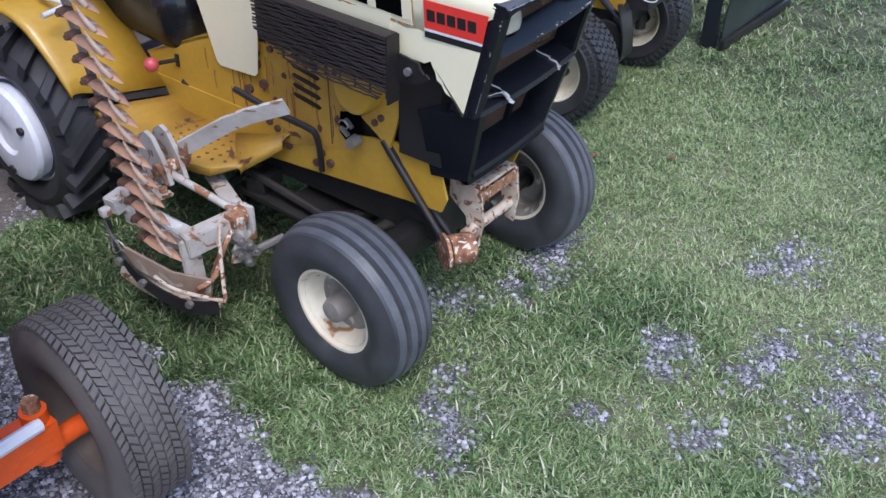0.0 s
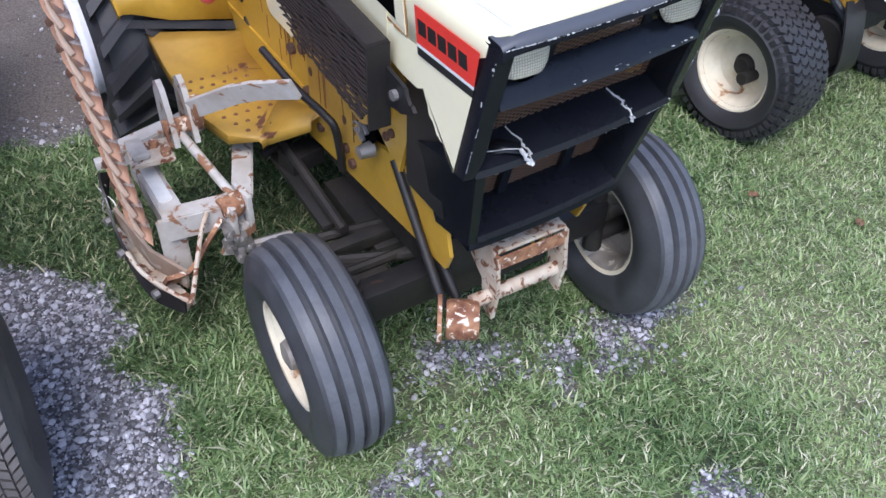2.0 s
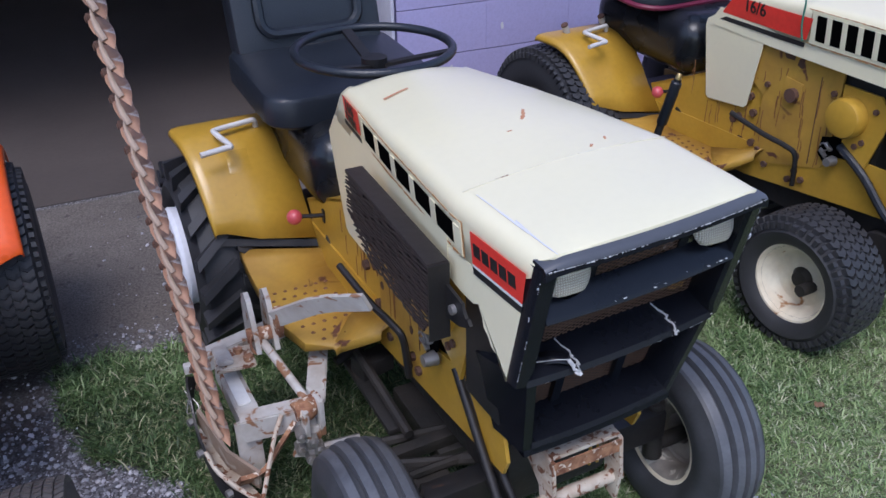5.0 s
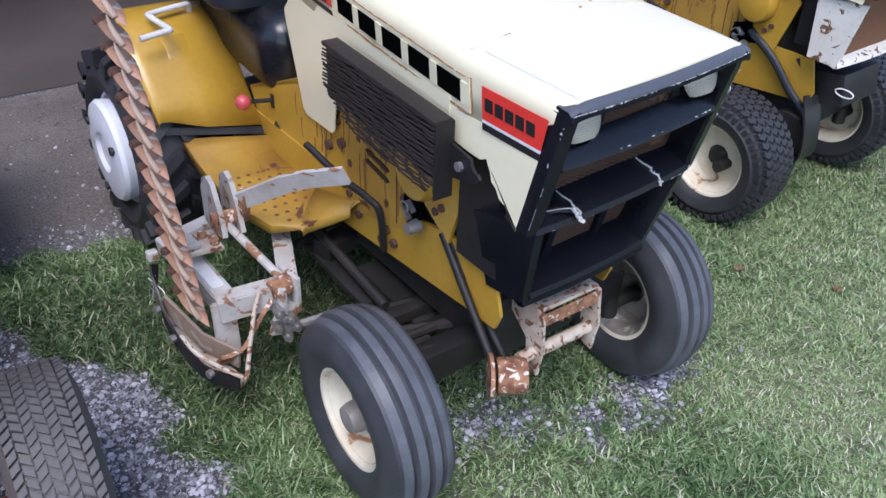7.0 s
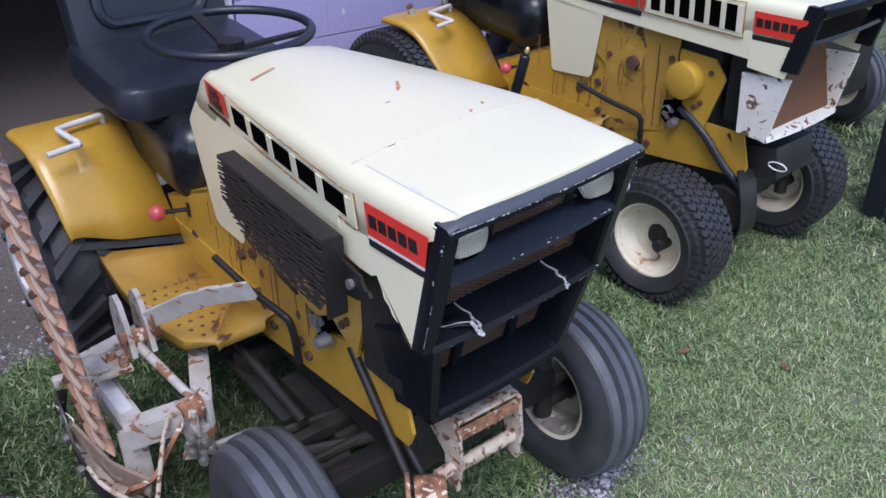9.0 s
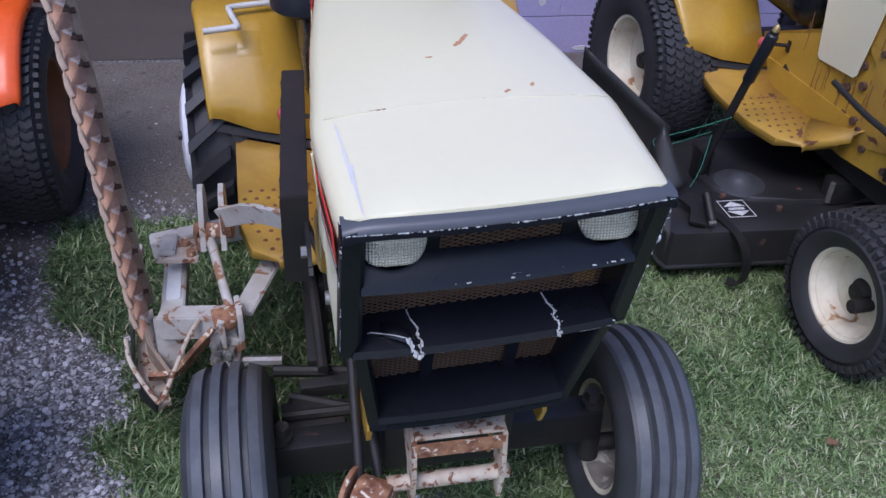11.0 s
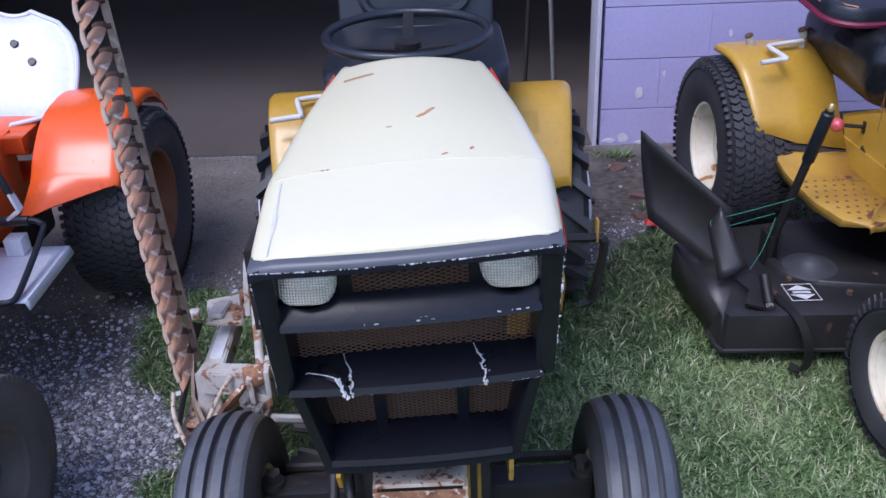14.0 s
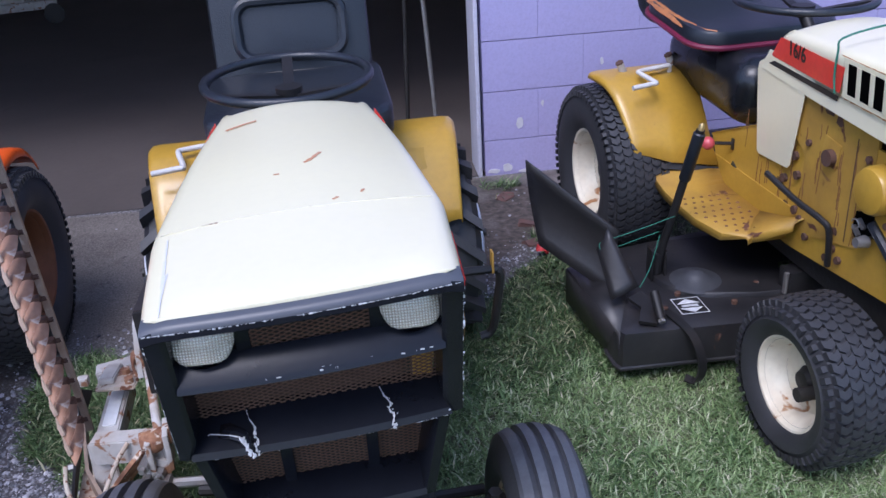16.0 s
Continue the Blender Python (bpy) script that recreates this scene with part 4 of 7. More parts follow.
    for p, q in zip(edge, edge[1:]):
        strap(bm, [p, q], (0, 0.5, 1), rnd.uniform(0.0006, 0.0014), 0.0015)
    for _ in range(30):
        f = rnd.random()
        g = rnd.uniform(0.0015, 0.0050)
        box(bm, (x0 - 0.002 + 0.013 * f + rnd.gauss(0, 0.002), y - 0.001 - 0.011 * f + rnd.gauss(0, 0.002), 0.724 - 0.022 * f + rnd.gauss(0, 0.002)), (g * 0.6, g, g * 1.3), ry(rnd.uniform(-50, 50)))
    part("broken_edge", bm, M["chipped"], flap)
    # screens
    for x0, x1, z0, z1, back in ((-0.078, 0.082, 0.872, 0.938, 0.038), (-0.174, 0.176, 0.732, 0.832, 0.060), (-0.150, -0.072, 0.548, 0.690, 0.072), (-0.055, 0.062, 0.548, 0.690, 0.072), (0.078, 0.150, 0.548, 0.690, 0.072)):
        bm = B()
        lattice(bm, x0, x1, z0, z1, lambda z: front_y(0.2, z) + back, 0.0150, 0.0009)
        part("screen", bm, M["screen"], grille, "rusty expanded-metal screen")
    for x in (-0.064, 0.070):
        bm = B()
        prism(bm, [(front_y(0.2, z) + d, z) for z, d in ((0.545, 0.060), (0.70, 0.060), (0.70, 0.085), (0.545, 0.085))], x - 0.009, x + 0.009)
        part("screen_post", bm, M["black"], grille)
    # rusty fan shroud close behind the middle screen
    bm = B()
    prism(bm, [(front_y(0.2, 0.732) + 0.078, 0.732), (front_y(0.2, 0.832) + 0.078, 0.832), (front_y(0.2, 0.832) + 0.082, 0.832), (front_y(0.2, 0.732) + 0.082, 0.732)], -0.176, 0.128)
    part("fan_shroud", bm, M["shroud"], grille, "rust-brown sheet behind the screen")
    # the panel round the lamps
    yb = lambda z: front_y(0.2, z) + 0.034
    for x0, x1, z0, z1 in ((-0.096, 0.100, 0.862, 0.871), (-0.097, -0.078, 0.869, 0.940), (0.082, 0.100, 0.869, 0.940), (-0.180, 0.180, 0.932, 0.944)):
        bm = B()
        prism(bm, [(yb(z0), z0), (yb(z1), z1), (yb(z1) + 0.012, z1), (yb(z0) + 0.012, z0)], x0, x1)
        part("lamp_panel", bm, M["black"], grille)
    # black box paints the unlit radiator space; a mustard bracket seen through the screen
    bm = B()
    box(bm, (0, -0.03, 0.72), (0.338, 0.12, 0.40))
    part("radiator_shroud", bm, M["ink_and_shade"], t)
    bm = B()
    prism(bm, [(front_y(0.2, z) + d, z) for z, d in ((0.740, 0.070), (0.828, 0.070), (0.828, 0.075), (0.740, 0.075))], 0.140, 0.170)
    part("support_bracket", bm, M["yellow"], t)
    for s in (-1, 1):
        bm = B()
        rows = []
        for i in range(9):
            a = i / 8 * math.pi / 2
            rows.append([(0.043 * math.sin(a) * math.cos(f), -0.015 * math.cos(a), max(-0.033, min(0.015, 0.043 * math.sin(a) * math.sin(f)))) for f in np.linspace(0, 2 * math.pi, 32, endpoint=False)])
        loft(bm, rows[1:], closed=True)
        bm.verts.ensure_lookup_table()
        bm.faces.new(bm.verts[:32])
        lamp = part("headlight", bm, headlamp_glass(), grille, "round headlight with ribbed clear lens", at=(s * 0.139, -0.228, 0.909))
        lamp.rotation_euler = (radians(-20), 0, 0)
        bm = B()
        lathe(bm, [(0, 0.041), (0.03, 0.035), (0.045, 0.0005)], 24)
        refl = part("reflector", bm, M["black"], lamp)
        refl.rotation_euler = (0, 0, radians(90))


def headlamp_glass():
    if "ribbed_lens" in bpy.data.materials:
        return bpy.data.materials["ribbed_lens"]
    m = bpy.data.materials.new("ribbed_lens")
    m.use_nodes = True
    nodes, links = m.node_tree.nodes, m.node_tree.links
    b = nodes["Principled BSDF"]
    b.inputs["Base Color"].default_value = (0.96, 0.93, 0.84, 1)
    b.inputs["Roughness"].default_value = 0.15
    b.inputs["Metallic"].default_value = 0.15
    b.inputs["Coat Weight"].default_value = 1.0
    co = nodes.new("ShaderNodeTexCoord")
    wv = []
    for d in ("X", "Z"):
        w = nodes.new("ShaderNodeTexWave")
        w.bands_direction = d
        w.inputs["Scale"].default_value = 78
        links.new(co.outputs["Object"], w.inputs["Vector"])
        wv.append(w.outputs["Fac"])
    mx = nodes.new("ShaderNodeMath")
    mx.operation = "MULTIPLY"
    links.new(wv[0], mx.inputs[0]), links.new(wv[1], mx.inputs[1])
    bp = nodes.new("ShaderNodeBump")
    bp.inputs["Strength"].default_value, bp.inputs["Distance"].default_value = 0.9, 0.004
    links.new(mx.outputs[0], bp.inputs["Height"])
    links.new(bp.outputs[0], b.inputs["Normal"])
    # pale warm beads over darker valleys: the reflector's glow painted into the lens
    bead_glow = nodes.new("ShaderNodeMix")
    bead_glow.data_type = "RGBA"
    bead_glow.inputs[6].default_value, bead_glow.inputs[7].default_value = (0.60, 0.53, 0.40, 1), (1.0, 0.96, 0.84, 1)
    rm = nodes.new("ShaderNodeMapRange")
    rm.inputs[1].default_value, rm.inputs[2].default_value = 0.05, 0.35
    links.new(mx.outputs[0], rm.inputs[0])
    links.new(rm.outputs[0], bead_glow.inputs[0])
    links.new(bead_glow.outputs[2], b.inputs["Base Color"])
    return m


def build_broken_front(t):
    """The neighbour's worn front: black bezel above, a bare rusty cream chin below."""
    bm = B()
    rows = []
    for i in range(13):
        x = -0.207 + 0.414 * i / 12
        y = front_y(x, 0.945)
        rows.append([(x, y + 0.012, 0.955), (x, y - 0.004, 0.945), (x, y - 0.004, 0.925), (x, y + 0.03, 0.925)])
    loft(bm, rows, closed=True)
    grille = part("grille_surround", bm, M["black"], t)
    for s in (-1, 1):
        bm = B()
        outer = [(front_y(0.207, z) - 0.004, z) for z in np.linspace(0.95, 0.765, 6)]
        prism(bm, outer + [(y + 0.05, z) for y, z in outer[::-1]], s * 0.196, s * 0.212)
        part("side_cheek", bm, M["black"], grille)
        bm = B()
        prism(bm, [(-0.204, 0.738), (-0.056, 0.728), (-0.068, 0.550), (-0.162, 0.545)], s * 0.182, s * 0.196)
        part("chin_side", bm, M["pitted"], grille, "rust-pitted cream lower front panel")
    bm = B()
    bow_strip(bm, 0.196, 0.545, 0.560, 0.07, 0.012)
    part("chin_lip", bm, M["pitted"], grille)
    for zf in (0.845,):
        bm = B()
        bow_strip(bm, 0.196, zf, zf + 0.02, 0.07, 0.010)
        part("grille_shelf", bm, M["black"], grille)
    # solid black box in place of the shade inside the open front
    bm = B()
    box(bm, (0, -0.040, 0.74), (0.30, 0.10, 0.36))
    part("radiator_shroud", bm, M["ink_and_shade"], t)
    bm = B()
    box(bm, (0, -0.118, 0.66), (0.372, 0.006, 0.20), rx(-14))
    part("inner_sheet", bm, M["dimple"], grille, "rust-brown sheet inside the open front")


def build_body(t, main):
    # frame rails
    for s in (-1, 1):
        bm = B()
        prism(bm, [(-0.085, 0.392), (-0.10, 0.43), (-0.07, 0.53), (0.06, 0.53), (0.50, 0.45), (1.25, 0.45), (1.25, 0.36), (0.50, 0.335), (0.26, 0.36), (0.02, 0.385)], s * 0.146, s * 0.154)
        rail = part("frame_rail", bm, M["yellow"], t, "mustard frame rail with rust spots")
        studs("rail_bolt", rail, M["rusted_dark"], [((s * 0.152, y, z), (s * 0.164, y, z)) for y, z in ((0.30, 0.42), (0.32, 0.385), (0.27, 0.40), (0.42, 0.40))], 0.011)
        # engine side shield
        bm = B()
        top = 0.80 if not main else 0.74
        prism(bm, [(0.19, top), (0.19, 0.50), (0.215, 0.46), (0.44, 0.40), (0.47, 0.42), (0.47, 0.62), (0.47 if main else 0.53, 0.66), (0.47 if main else 0.53, 0.80)], s * 0.150, s * 0.158)
        sh = part("engine_shield", bm, M["yellow_worn"], t, "mustard engine side shield with cooling slots and rust stains")
        # slots are raised black bars; the dark inside them is painted
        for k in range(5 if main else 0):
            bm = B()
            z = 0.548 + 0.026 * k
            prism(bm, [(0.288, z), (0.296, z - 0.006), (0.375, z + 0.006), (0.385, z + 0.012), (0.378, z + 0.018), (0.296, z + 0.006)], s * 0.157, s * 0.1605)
            part("cooling_slot", bm, M["ink_and_shade"], sh)
        studs("shield_bolt", sh, M["rusted_dark"], [((s * 0.156, y, z), (s * 0.166, y, z)) for y, z in ((0.455, 0.66), (0.455, 0.44), (0.21, 0.55), (0.21, 0.70))], 0.010)
        # round engine cover and angled plate ahead of it
        bm = B()
        prism(bm, [(0.178, 0.738), (0.055, 0.735), (0.010, 0.680), (0.062, 0.516), (0.178, 0.590)], s * 0.158, s * 0.166)
        pl = part("engine_plate", bm, M["yellow"], t, "mustard plate with a round engine cover")
        bm = B()
        lathe(bm, [(s * 0.0, 0.060), (s * 0.030, 0.060), (s * 0.042, 0.054), (s * 0.046, 0.042), (s * 0.046, 0.0005)], 30)
        part("round_cover", bm, M["yellow"], pl, at=(s * 0.164, 0.140, 0.652))
        # black plate: the hole's dark inside is painted, nothing is cut out
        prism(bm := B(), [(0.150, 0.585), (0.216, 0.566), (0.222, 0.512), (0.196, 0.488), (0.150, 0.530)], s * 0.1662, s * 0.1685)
        part("opening", bm, M["hole_shade"], pl)
        tube(bm := B(), [(s * 0.166, 0.165, 0.506), (s * 0.196, 0.165, 0.506)], [0.017, 0.013], 12)
        part("fuel_fitting", bm, M["steel"], pl, "grimy round metal fitting")
        for py, pz in ((0.185, 0.545), (0.200, 0.520)):
            box(bm := B(), (s * 0.172, py, pz), (0.012, 0.030, 0.010), rx(35), bevel=0.002)
            part("linkage_bit", bm, M["steel"], pl)
        studs("plate_bolt", pl, M["rusted_dark"], [((s * 0.16, y, z), (s * 0.172, y, z)) for y, z in ((0.060, 0.690), (0.085, 0.590), (0.105, 0.572))], 0.009, 8)
        bm = B()
        ring = [(s * 0.184, 0.192 + 0.014 * math.cos(a), 0.545 + 0.011 * math.sin(a)) for a in np.linspace(0, 5.6, 14)]
        tube(bm, ring, 0.0022, 5)
        part("wire_clip", bm, M["steel"], pl)
        # pedestal beside the step
        bm = B()
        prism(bm, [(0.46, 0.66), (0.46, 0.36), (0.84, 0.36), (0.95, 0.42), (1.0, 0.508), (0.77, 0.606), (0.60, 0.672)], s * 0.140, s * 0.149)
        pd = part("pedestal_side", bm, M["yellow"], t)
        # black bar coloured as the slot's shaded inside
        bm = B()
        box(bm, (s * 0.152, 0.860, 0.517), (0.004, 0.014, 0.036))
        part("lever_slot", bm, M["ink_and_shade"], pd)
        bm = B()
        box(bm, (s * 0.1515, 0.835, 0.43), (0.004, 0.06, 0.045), rx(30), bevel=0.0015)
        part("bracket", bm, M["greasy"], pd)
        if s < 0:
            studs("pedestal_bolt", pd, M["rusted_dark"], [((s * 0.147, y, z), (s * 0.160, y, z)) for y, z in ((0.52, 0.60), (0.50, 0.55), (0.56, 0.52), (0.49, 0.45))], 0.013, 8)
    bm = B()
    prism(bm, [(0.60, 0.665), (0.60, 0.672), (0.77, 0.607), (1.0, 0.510), (1.0, 0.503)], -0.149, 0.149)
    part("tunnel_top", bm, M["yellow"], t)
    bm = B()
    prism(bm, [(0.64, 0.6575), (0.64, 0.6595), (0.73, 0.6255), (0.73, 0.6235)], -0.13, -0.05)
    part("warning_label", bm, M["ink_and_shade"], t)
    bm = B()
    box(bm, (0, 0.52, 0.72), (0.26, 0.12, 0.36), bevel=0.01)
    part("dash", bm, M["greasy"], t)
    bm = B()
    box(bm, (0, 0.25, 0.66), (0.26, 0.40, 0.44), bevel=0.02)
    part("engine_block", bm, M["greasy"], t, "dark greasy engine")
    bm = B()
    box(bm, (0, 0.55, 0.34), (0.24, 1.2, 0.16), bevel=0.02)
    box(bm, (0, 1.12, 0.32), (0.36, 0.22, 0.24), bevel=0.03)
    tube(bm, [(-0.40, 1.12, 0.30), (0.40, 1.12, 0.30)], 0.045, 14)
    part("gearbox", bm, M["greasy"], t)
    # lift lever with knob
    bm = B()
    tube(bm, [(-0.150, 0.862, 0.518), (-0.215, 0.876, 0.523)], 0.006, 8)
    lv = part("lever", bm, M["blackmetal"], t)
    bm = B()
    bmesh.ops.create_uvsphere(bm, u_segments=16, v_segments=10, radius=0.021, matrix=Matrix.Translation((-0.226, 0.878, 0.523)))
    part("knob", bm, M["knob"], lv, "faded red ball knob")
    # side lever, bent black rod
    bm = B()
    tube(bm, curve_pts([(-0.235, 0.52, 0.56), (-0.215, 0.40, 0.525), (-0.195, 0.315, 0.505), (-0.185, 0.285, 0.48), (-0.175, 0.285, 0.38)]), 0.0085, 8)
    part("pedal_rod", bm, M["blackmetal"], t)
    # front axle
    bm = B()
    box(bm, (0, 0.015, 0.275), (0.62, 0.055, 0.075), bevel=0.008)
    box(bm, (0, 0.015, 0.33), (0.16, 0.09, 0.10), bevel=0.01)
    ax = part("front_axle", bm, M["blackmetal"], t, "black front axle beam")
    for s in (-1, 1):
        bm = B()
        tube(bm, [(s * 0.305, 0.015, 0.17), (s * 0.295, 0.015, 0.325)], 0.022, 12)
        tube(bm, [(s * 0.292, 0.015, 0.325), (s * 0.292, 0.015, 0.345)], 0.014, 6)
        tube(bm, [(s * 0.30, 0.015, 0.20), (s * 0.40, 0.015, 0.20)], 0.018, 10)
        part("king_pin", bm, M["greasy"], ax)
    bm = B()
    tube(bm, [(-0.29, 0.12, 0.26), (0.29, 0.12, 0.26)], 0.011, 8)
    part("tie_rod", bm, M["greasy"], ax)
    # front wheels
    if main:
        add_wheel(t, (-0.376, 0.014, 0.217), 0.219, 0.155, 0.108, -1, "rib", "rim", "rubber_rib", cap="rim_dark", steer=-1, lean=-2)
        add_wheel(t, (0.376, 0.014, 0.217), 0.219, 0.155, 0.108, 1, "rib", "rim", "rubber_rib", cap="rim_dark", steer=-1, lean=2)
    else:
        add_wheel(t, (-0.340, 0.050, 0.213), 0.215, 0.185, 0.117, -1, "turf", "rim", "rubber", steer=3)
        add_wheel(t, (0.350, 0.050, 0.213), 0.215, 0.185, 0.117, 1, "turf", "rim", "rubber", steer=3)
    # rear wheels
    kind = "lug" if main else "turf"
    for s in (-1, 1):
        wh = add_wheel(t, (s * (0.366 if main else 0.395), 1.250 if main else 1.262, 0.290 if main else 0.314), 0.295 if main else 0.316, 0.225, 0.158 if main else 0.150, s, kind, "rim" if not main else "white", "rubber")
        if main:
            bm = B()
            lathe(bm, [(s * 0.085, 0.145), (s * 0.118, 0.150), (s * 0.130, 0.142), (s * 0.140, 0.105), (s * 0.139, 0.060), (s * 0.128, 0.050), (s * 0.126, 0.0005)], 40)
            wt = part("wheel_weight", bm, M["white"], wh, "white painted cast wheel weight")
            studs("weight_bolt", wt, M["greasy"], [((s * 0.13, 0.112 * math.cos(a), 0.112 * math.sin(a)), (s * 0.146, 0.112 * math.cos(a), 0.112 * math.sin(a))) for a in (0.6, 2.7, 4.8)], 0.013)
    # fenders and foot rests
    for s in (-1, 1):
        side = [(1.30, 0.668), (1.27, 0.672), (1.22, 0.671), (1.17, 0.660), (1.12, 0.632), (1.07, 0.582), (1.035, 0.540), (1.012, 0.508)]
        side = [(p.y, p.z) for p in curve_pts([(0, *q) for q in side], 3)]
        bm = B()
        rows = []
        for y, z in side:
            fl = max(0.0, min(1.0, (y - 0.98) / 0.27)) * (0.030 if main else 0.055)
            row = [(s * x, y, z + dz) for x, dz in ((0.155, 0.0), (0.30, 0.0), (0.385 + fl, 0.0), (0.405 + fl, -0.003), (0.413 + fl, -0.010), (0.415 + fl, -0.022))]
            rows.append(row)
        # the front edge hangs lower towards the tunnel
        rows.append([(s * x, y, z) for x, y, z in ((0.155, 0.932, 0.420), (0.30, 0.966, 0.436), (0.385, 0.988, 0.462), (0.405, 0.990, 0.464), (0.413, 0.991, 0.462), (0.415, 0.992, 0.452))])
        loft(bm, rows)
        fd = part("fender", bm, M["yellow"], t, "mustard pressed-steel rear fender", thick=0.004, angle=60)
        bm = B()
        rows = []
        for y, z in ((1.00, 0.400), (0.96, 0.388), (0.91, 0.374), (0.86, 0.365), (0.80, 0.362), (0.66, 0.362), (0.545, 0.362), (0.503, 0.361), (0.498, 0.357), (0.496, 0.340)):
            edge = float(np.interp(y, [0.496, 0.503, 0.545, 0.66, 0.85], [0.266, 0.270, 0.326, 0.352, 0.354]))
            rows.append([(s * x, y - max(0.0, y - 0.86) * 0.7 * (0.354 - min(x, 0.354)) / 0.2, z + dz) for x, dz in ((0.150, 0.0), (edge * 0.6 + 0.06, 0.0), (edge - 0.008, 0.0), (edge, -0.004), (edge + 0.002, -0.006 - 0.022 * step01((y - 0.49) / 0.06)))])
        loft(bm, rows)
        # the front inner corner folds up to the frame
        loft(bm, [[(s * 0.151, 0.640, 0.363), (s * 0.151, 0.500, 0.405), (s * 0.151, 0.405, 0.442)], [(s * 0.20, 0.590, 0.363), (s * 0.200, 0.520, 0.378), (s * 0.168, 0.418, 0.430)], [(s * 0.262, 0.512, 0.363), (s * 0.250, 0.492, 0.365), (s * 0.180, 0.422, 0.420)], [(s * 0.262, 0.510, 0.345), (s * 0.250, 0.488, 0.345), (s * 0.182, 0.420, 0.398)]])
        fr = part("foot_rest", bm, M["yellow_worn"], t, "mustard stamped foot rest worn to rust", thick=0.004)
        if not main:
            fr.location = (0, 0.022, 0.010)
        bm = B()
        rnd = random.Random(7)
        for i in range(6):
            for j in range(9):
                x, y = 0.185 + 0.028 * i + (0.014 if j % 2 else 0), 0.50 + 0.036 * j
                if x < float(np.interp(y, [0.50, 0.545, 0.66], [0.25, 0.31, 0.34])) and y > 0.52 and (x > 0.22 or y > 0.60):
                    tube(bm, [(s * x, y, 0.3635), (s * x, y, 0.3660)], [0.0065, 0.004], 6)
        tagged(part("grip_dimples", bm, M["dimple"], fr), kind="stuff")
        if main:
            rows = []
            for y, lift in ((1.075, 0.0), (1.080, 0.0035), (1.125, 0.0035), (1.130, 0.0)):
                z = float(np.interp(y, [1.035, 1.07, 1.12, 1.17], [0.540, 0.582, 0.632, 0.660])) + 0.0015
                rows.append([(s * x, y - 0.6 * (lift - ins), z + 0.8 * (lift - ins)) for x, ins in ((0.268, lift), (0.274, 0.0), (0.332, 0.0), (0.338, lift))])
            loft(bm := B(), rows)
            part("pressed_pad", bm, M["yellow"], fd)
        bm = B()
        strap(bm, [(s * 0.405, 1.006, 0.432), (s * 0.15, 0.928, 0.404)], (0, 0.4, 0.8), 0.020, 0.004)
        part("fender_strap", bm, M["blackmetal"], fd)
        # white grab handle
        if s > 0:
            continue
        bm = B()
        tube(bm, curve_pts([(s * 0.410, 1.050, 0.672), (s * 0.340, 1.060, 0.676), (s * 0.326, 1.068, 0.677), (s * 0.345, 1.150, 0.688), (s * 0.335, 1.168, 0.690), (s * 0.250, 1.185, 0.692), (s * 0.225, 1.19, 0.690), (s * 0.22, 1.20, 0.66)], 4), 0.0082, 10)
        part("grab_handle", bm, M["handle"], t, "bent white-painted grab handle")
    if not main:
        for x, y, z in ((-0.36, 1.245, 0.66), (-0.178, 1.262, 0.665)):
            tube(bm := B(), [(x, y, z), (x - 0.022, y - 0.006, z + 0.044)], 0.013, 12)
            post = part("rail_stub", bm, M["white_worn"], t, "cut-off white pipe with a rusty end")
            tube(bm := B(), [(x - 0.0215, y - 0.006, z + 0.043), (x - 0.024, y - 0.0065, z + 0.048)], 0.0135, 12)
            part("pipe_end", bm, M["rusted_dark"], post)
    # fuel tank
    bm = B()
    box(bm, (0, 1.045, 0.648) if main else (0, 1.065, 0.695), (0.36, 0.49, 0.225) if main else (0.37, 0.56, 0.215), rx(3))
    bmesh.ops.bevel(bm, geom=list(bm.edges), offset=0.085, segments=7, profile=0.5, affect="EDGES")
    part("fuel_tank", bm, M["tank"], t, "black plastic fuel tank under the seat")
    # steering wheel
    bm = B()
    tilt = Matrix.Rotation(radians(1), 3, "X")
    c = Vector((-0.012, 0.79, 0.965))
    ring = [c + tilt @ Vector((0.19 * math.cos(a), 0.19 * math.sin(a), 0)) for a in np.linspace(0, 2 * math.pi, 49)]
    tube(bm, ring, 0.0110, 10, cap=False)
    sw = part("steering_wheel", bm, M["vinyl"], t, "thin black steering wheel")
    for a in (-35, 90, 215):
        bm = B()
        d = Vector((math.cos(radians(a)), math.sin(radians(a)), 0))
        strap(bm, [c + tilt @ (d * 0.185), c + tilt @ (d * 0.09 - Vector((0, 0, 0.022))), c + tilt @ (d * 0.02 - Vector((0, 0, 0.04)))], tilt @ Vector((-d.y, d.x, 0)), 0.026, 0.008)
        part("spoke", bm, M["blackmetal"], sw)
    bm = B()
    tube(bm, [c - Vector((0, 0, 0.035)), (0, 0.62, 0.74)], 0.018, 12)
    tube(bm, [c - Vector((0, 0, 0.05)), c - Vector((0, 0.0, 0.02))], 0.032, 14)
    part("steering_column", bm, M["blackmetal"], sw)


def rounded(w, h, r, n=5):
    """Outline of a rounded rectangle."""
    pts = []
    for cx, cz, a0 in ((w - r, h - r, 0), (-w + r, h - r, 90), (-w + r, -h + r, 180), (w - r, -h + r, 270)):
        for k in range(n + 1):
            a = radians(a0 + 90 * k / n)
            pts.append((cx + r * math.cos(a), cz + r * math.sin(a)))
    return pts


